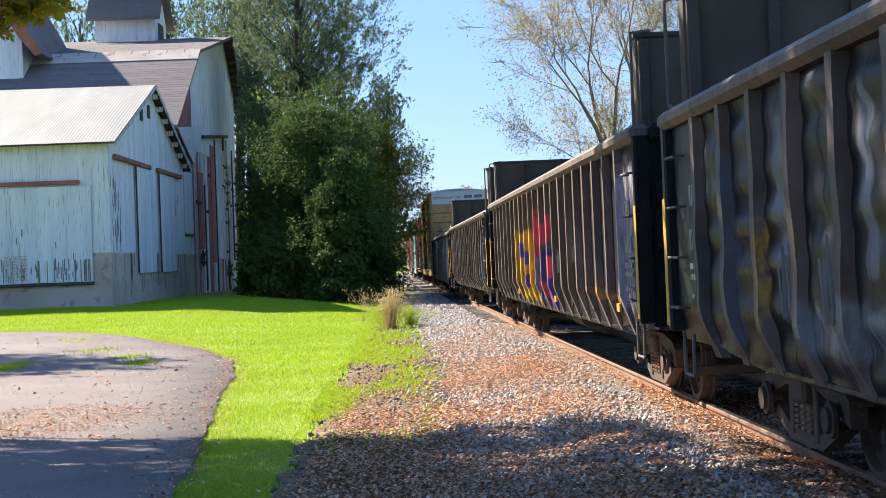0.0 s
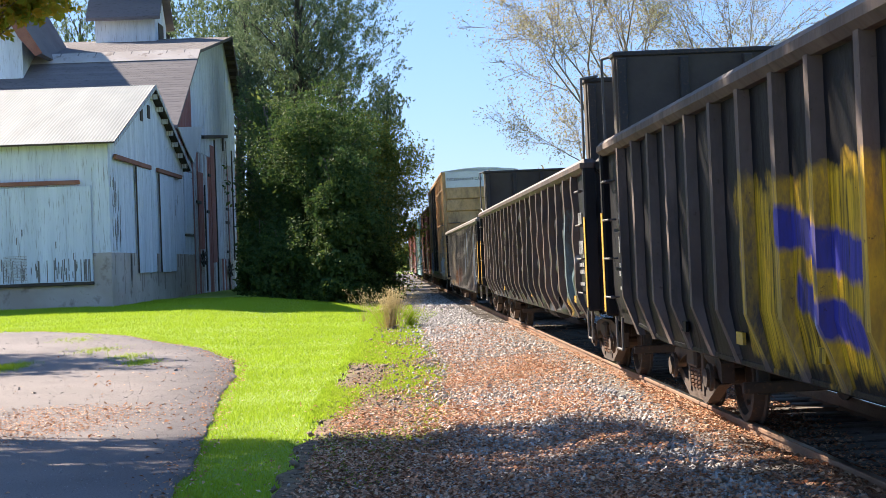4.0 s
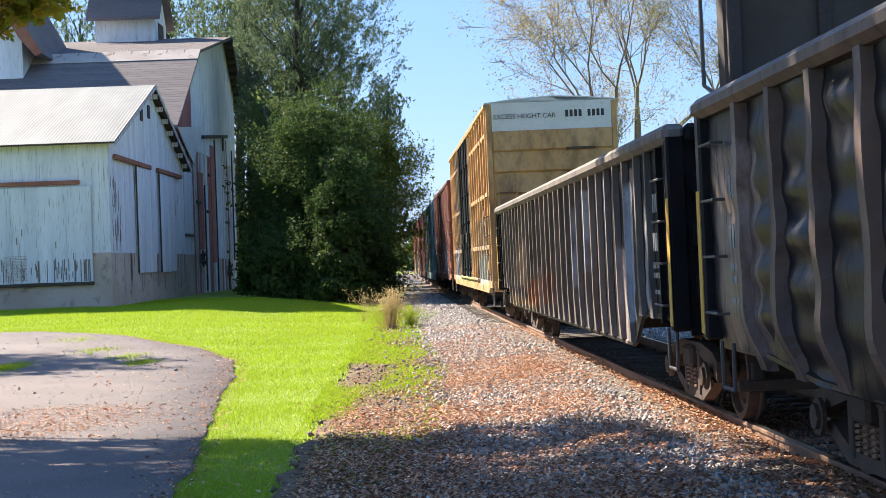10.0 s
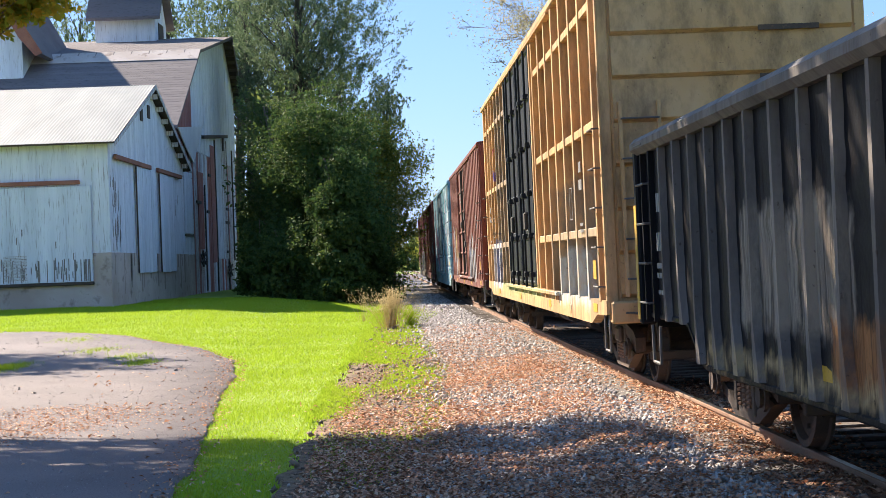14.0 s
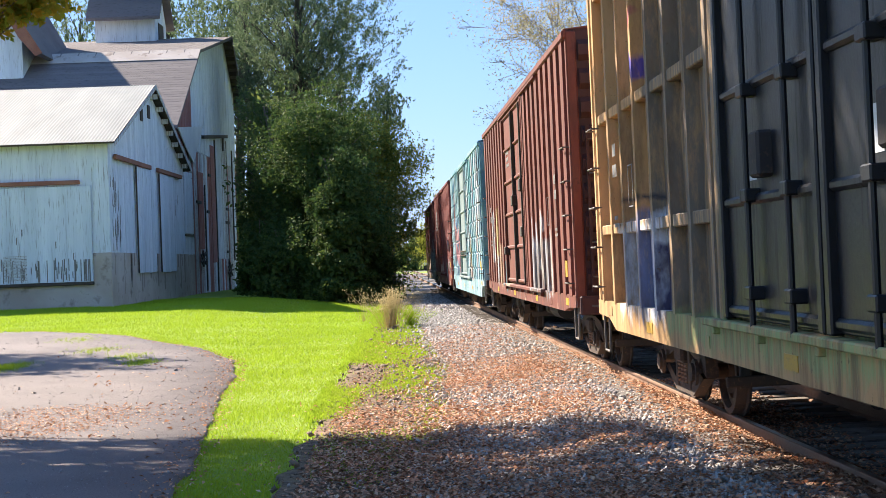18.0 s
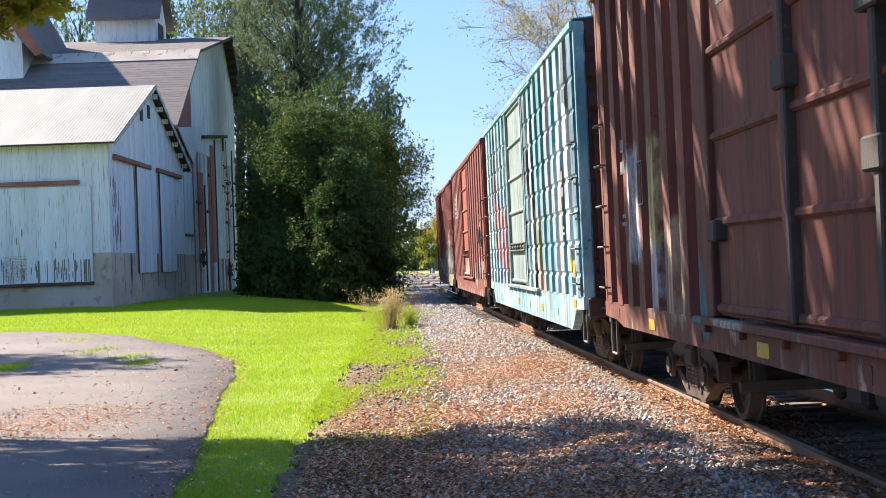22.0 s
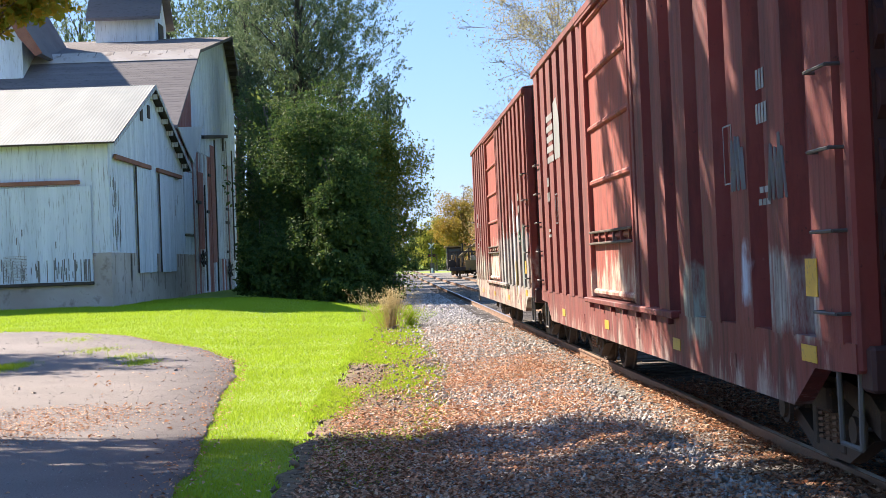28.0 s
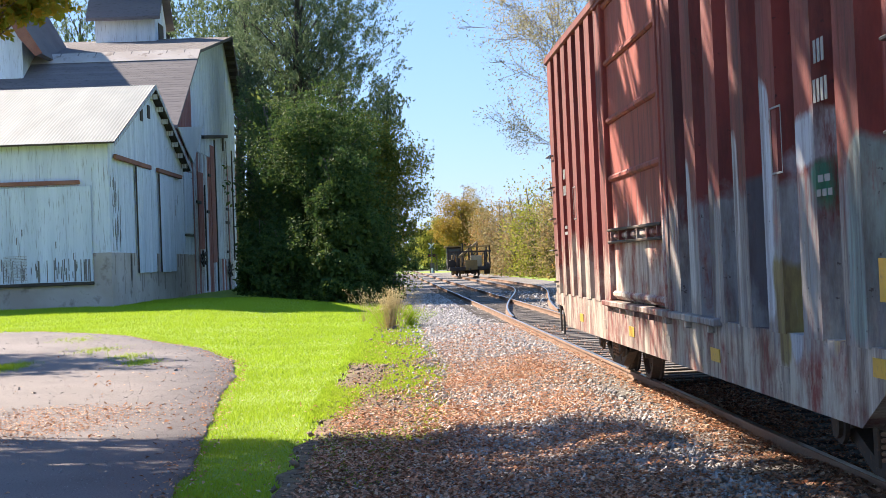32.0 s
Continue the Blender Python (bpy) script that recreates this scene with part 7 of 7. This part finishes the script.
def rail_machine(s):
    g = thing("track_machine", "dark rail maintenance machine standing on the siding", "rail machine", Matrix.Translation(on_track(s, siding_offset(s))) @ pose(0, 0, 0, 0, 0, 2.18) @ Matrix.Diagonal((1.2, 1.15, 1.2, 1)))
    part("frame", Shape().box(-1.5, 1.5, -3.4, 3.4, 0.45, 0.75, 0.04), STEEL_DARK, g)
    for y in (-2.4, 2.4):
        part("wheelset", Shape().lathe([(-0.8, 0.3), (-0.68, 0.36), (-0.66, 0.4), (-0.66, 0.1), (0.66, 0.1), (0.66, 0.4), (0.68, 0.36), (0.8, 0.3)], (0, y, 0.36)), TRUCK_STEEL, g)
    c = part("cab", Shape().box(-1.55, -0.4, 0.2, 2.6, 0.75, 2.3, 0.06), STEEL_DARK, g, "dark operator cab")
    part("window", Shape().box(-1.45, -0.5, 0.185, 0.205, 1.35, 2.15), GLASS_DARK, c)
    part("window", Shape().box(-1.565, -1.545, 0.5, 2.4, 1.35, 2.15), GLASS_DARK, c)
    part("cab_roof", Shape().box(-1.7, -0.3, 0.0, 2.8, 2.3, 2.4, 0.03), ORANGE_MACHINE, c)
    part("engine_hood", Shape().box(0.1, 1.0, -3.0, -1.3, 0.75, 1.6, 0.06), BUFF_MACHINE, g, "buff coloured engine box")
    part("front_plate", Shape().box(-0.3, 0.6, -3.5, -3.42, 0.5, 1.25, 0.02), ORANGE_MACHINE, g)
    part("fuel_tank", Shape().cyl((-1.3, -2.9, 1.0), (-1.3, -1.2, 1.0), 0.32, n=14), STEEL_DARK, g)
    part("hydraulic_drum", Shape().cyl((1.15, -2.6, 0.6), (1.6, -2.6, 0.6), 0.45, n=16), TRUCK_STEEL, g)
    for x, y, h in ((-1.6, -3.1, 2.3), (-0.9, -3.2, 2.0), (-0.45, -2.4, 2.6), (0.0, -3.1, 2.2), (0.75, -1.0, 2.7), (1.2, -3.2, 1.8), (1.65, -2.0, 2.35), (1.65, 2.0, 2.35), (0.4, 1.0, 2.5)):
        part("mast", Shape().box(x - 0.06, x + 0.06, y - 0.06, y + 0.06, 0.6, h, 0.01), STEEL_DARK, g)
    part("cross_beam", Shape().box(-1.65, 1.7, -3.2, -3.08, 1.85, 1.96, 0.01), STEEL_DARK, g)
    part("cross_beam", Shape().box(-0.5, 1.7, -2.06, -1.94, 2.25, 2.35, 0.01), ORANGE_MACHINE, g)
    part("boom", Shape().cyl((0.75, -1.0, 2.6), (-0.8, -3.4, 1.5), 0.09, n=8), ORANGE_MACHINE, g, "rusty orange boom")
    for x in (-1.15, -0.5, 0.3):
        part("workhead", Shape().box(x - 0.16, x + 0.16, -2.6, -2.2, 0.2, 1.7, 0.04), ORANGE_MACHINE if x < 0 else STEEL_DARK, g)
        part("cylinder", Shape().cyl((x, -2.7, 0.8), (x, -2.7, 1.9), 0.06, n=8), HANDLE, g)
    for k in range(4):
        x = -1.2 + 0.7 * k
        part("hose", Shape().pipe([(x, -2.8, 0.9), (x + 0.15, -2.95, 1.7), (x + 0.45, -2.8, 1.9), (x + 0.6, -2.4, 1.4)], 0.03, 6), RUBBER, g)
    part("tow_bar", Shape().box(-0.08, 0.08, -4.5, -3.4, 0.5, 0.62), STEEL_DARK, g)


rail_machine(145.0)


def trolley(s):
    g = thing("rail_trolley", "low flat rail trolley on the siding", "rail cart", Matrix.Translation(on_track(s, siding_offset(s))) @ pose(0, 0, 0, 0, 0, 2.18))
    part("deck", Shape().box(-1.2, 1.2, -2.5, 2.5, 0.6, 0.75, 0.02), DARK_WOOD, g)
    for y in (-1.7, 1.7):
        part("wheelset", Shape().lathe([(-0.8, 0.22), (-0.66, 0.28), (-0.66, 0.08), (0.66, 0.08), (0.66, 0.28), (0.8, 0.22)], (0, y, 0.26)), TRUCK_STEEL, g)
    part("load", Shape().box(-0.9, 0.8, -2.0, 1.9, 0.75, 1.15, 0.08), DARK_WOOD, g, "dark stacked ties")


trolley(160.0)


def crossing_signal(x, y):
    g = thing("crossing_signal", "grey crossing signal mast with twin lamps", "crossing signal", Matrix.Translation((x, y, ground_z(x, y))))
    part("mast", Shape().cyl((0, 0, 0), (0, 0, 5.0), 0.07, n=10), HANDLE, g)
    part("base", Shape().cyl((0, 0, 0), (0, 0, 0.7), 0.2, 0.14, n=12), WHITE_PAINT, g)
    part("control_box", Shape().box(-0.35, 0.35, 0.25, 0.8, 0.0, 1.5, 0.03), HANDLE, g)
    for a in (-45, 45):
        part("crossbuck", Shape().box(-0.6, 0.6, -0.1, -0.08, -0.1, 0.1), WHITE_PAINT, g, at=pose(0, 0, 4.0, 0, a, 0))
    for x in (-0.35, 0.35):
        b = part("signal_lamp", Shape().cyl((x, -0.05, 2.6), (x, -0.12, 2.6), 0.26, n=16).cyl((x, -0.12, 2.6), (x, -0.28, 2.62), 0.13, 0.15, 12, False), STEEL_DARK, g)
        part("lens", Shape().cyl((x, -0.121, 2.6), (x, -0.14, 2.6), 0.10, n=12), LAMP_RED, b)
    part("lamp_arm", Shape().box(-0.5, 0.5, -0.05, 0.0, 2.57, 2.63), HANDLE, g)


crossing_signal(-1.7, 228.0)
ROAD_Y = 272.0
tagged(part("crossing_road", Shape().sheet(lambda x, y: (x, y, ground_z(x, y) + (0.10 if abs(y - ROAD_Y) < 3.4 else -0.05)), span(-120, 120, 60), [ROAD_Y - 4.2, ROAD_Y - 3.3, ROAD_Y, ROAD_Y + 3.3, ROAD_Y + 4.2]), ASPHALT),
       "paved road that crosses the line in the distance", "road", kind="structure")


def dump_truck():
    g = thing("dump_truck", "white cab dump truck with a dark blue bed", "truck")
    part("chassis", Shape().box(-4.4, 4.6, -0.45, 0.45, 0.6, 0.95, 0.03), STEEL_DARK, g)
    b = part("dump_bed", Shape().add([(-1.9, -1.2, 1.1), (4.6, -1.2, 1.1), (4.8, -1.25, 3.1), (-2.1, -1.25, 3.1), (-1.9, 1.2, 1.1), (4.6, 1.2, 1.1), (4.8, 1.25, 3.1), (-2.1, 1.25, 3.1)],
                                     [(0, 1, 2, 3), (4, 7, 6, 5), (0, 4, 5, 1), (1, 5, 6, 2), (0, 3, 7, 4)]), BED_BLUE, g, "dark blue steel dump bed")
    for k in range(6):
        part("bed_rib", Shape().box(-1.7 + k * 1.2, -1.6 + k * 1.2, -1.3, -1.2, 1.1, 3.1), BED_BLUE, b)
    part("bed_rim", Shape().box(-2.1, 4.8, -1.32, -1.2, 3.05, 3.2, 0.02).box(-2.1, 4.8, 1.2, 1.32, 3.05, 3.2, 0.02), BED_BLUE, b)
    c = part("cab", Shape().prism([(-3.9, 1.0), (-2.2, 1.0), (-2.2, 2.9), (-3.4, 2.9), (-3.8, 2.1)], "y", -1.15, 1.15), TRUCK_WHITE, g, "white truck cab")
    part("hood", Shape().prism([(-5.4, 0.9), (-3.85, 0.9), (-3.85, 2.0), (-5.1, 1.75), (-5.4, 1.5)], "y", -0.95, 0.95), TRUCK_WHITE, g)
    for q in (-1, 1):
        part("side_window", Shape().box(-3.5, -2.5, min(q * 1.15, q * 1.16), max(q * 1.15, q * 1.16), 2.05, 2.75), GLASS_DARK, c)
    part("windscreen", Shape().add([(-3.84, -1.0, 2.1), (-3.84, 1.0, 2.1), (-3.47, 1.0, 2.8), (-3.47, -1.0, 2.8)], [(0, 1, 2, 3)]), GLASS_DARK, c)
    part("bumper", Shape().box(-5.55, -5.35, -1.15, 1.15, 0.5, 0.9, 0.04), HANDLE, g)
    for x in (-4.5, 1.4, 2.7, 4.0):
        for q in (-1, 1):
            w = part("tyre", Shape().lathe([(-0.16, 0.28), (-0.18, 0.46), (-0.12, 0.52), (0.12, 0.52), (0.18, 0.46), (0.16, 0.28)], (0, 0, 0), "y", 20), RUBBER, g, at=Matrix.Translation((x, q * 1.0, 0.52)))
            part("rim", Shape().lathe([(-0.1, 0.0), (-0.1, 0.28), (0.1, 0.28), (0.1, 0.0)], (0, 0, 0), "y", 12), HANDLE, w)
            TRUCK_WHEELS.append(w)
    return g


TRUCK_WHEELS = []
lorry = dump_truck()


# ================= motion =================
TRAVEL = (46.4701, -2.386, 1.7015, -0.2722)

def travelled(t):
    """Metres the train has gone towards the camera after t seconds."""
    u = t / 10.0
    return TRAVEL[0] * u + TRAVEL[1] * u ** 2 + TRAVEL[2] * u ** 3 + TRAVEL[3] * u ** 4


def motions():
    for car, mid in TRAIN:
        walk(car, [(t, Matrix.Translation(on_track(mid - travelled(t))) @ pose(0, 0, 0, 0, -CANT, 2.181)) for t in range(0, 33)])
    # the lorry drives over the far crossing from right to left
    def lorry_x(t):
        return 1.55 - 4.75 * (t - 18.0)
    rz = ground_z(0.0, ROAD_Y) + 0.10
    walk(lorry, [(t, Matrix.Translation((lorry_x(t), ROAD_Y, rz))) for t in (0.0, 16.0, 32.0)])
    fine = [32.0 * i / 240 for i in range(241)]
    for w in TRUCK_WHEELS:
        x, y, z = w.matrix_basis.translation
        walk(w, [(t, Matrix.Translation((x, y, z)) @ Matrix.Rotation((lorry_x(t) - lorry_x(0)) / 0.52, 4, "Y")) for t in fine])
    steps = [32.0 * i / 320 for i in range(321)]
    for axle, y in WHEELS:
        x, yy, z = axle.matrix_basis.translation
        walk(axle, [(t, Matrix.Translation((x, yy, z)) @ Matrix.Rotation(travelled(t) / 0.42, 4, "X")) for t in steps])


motions()
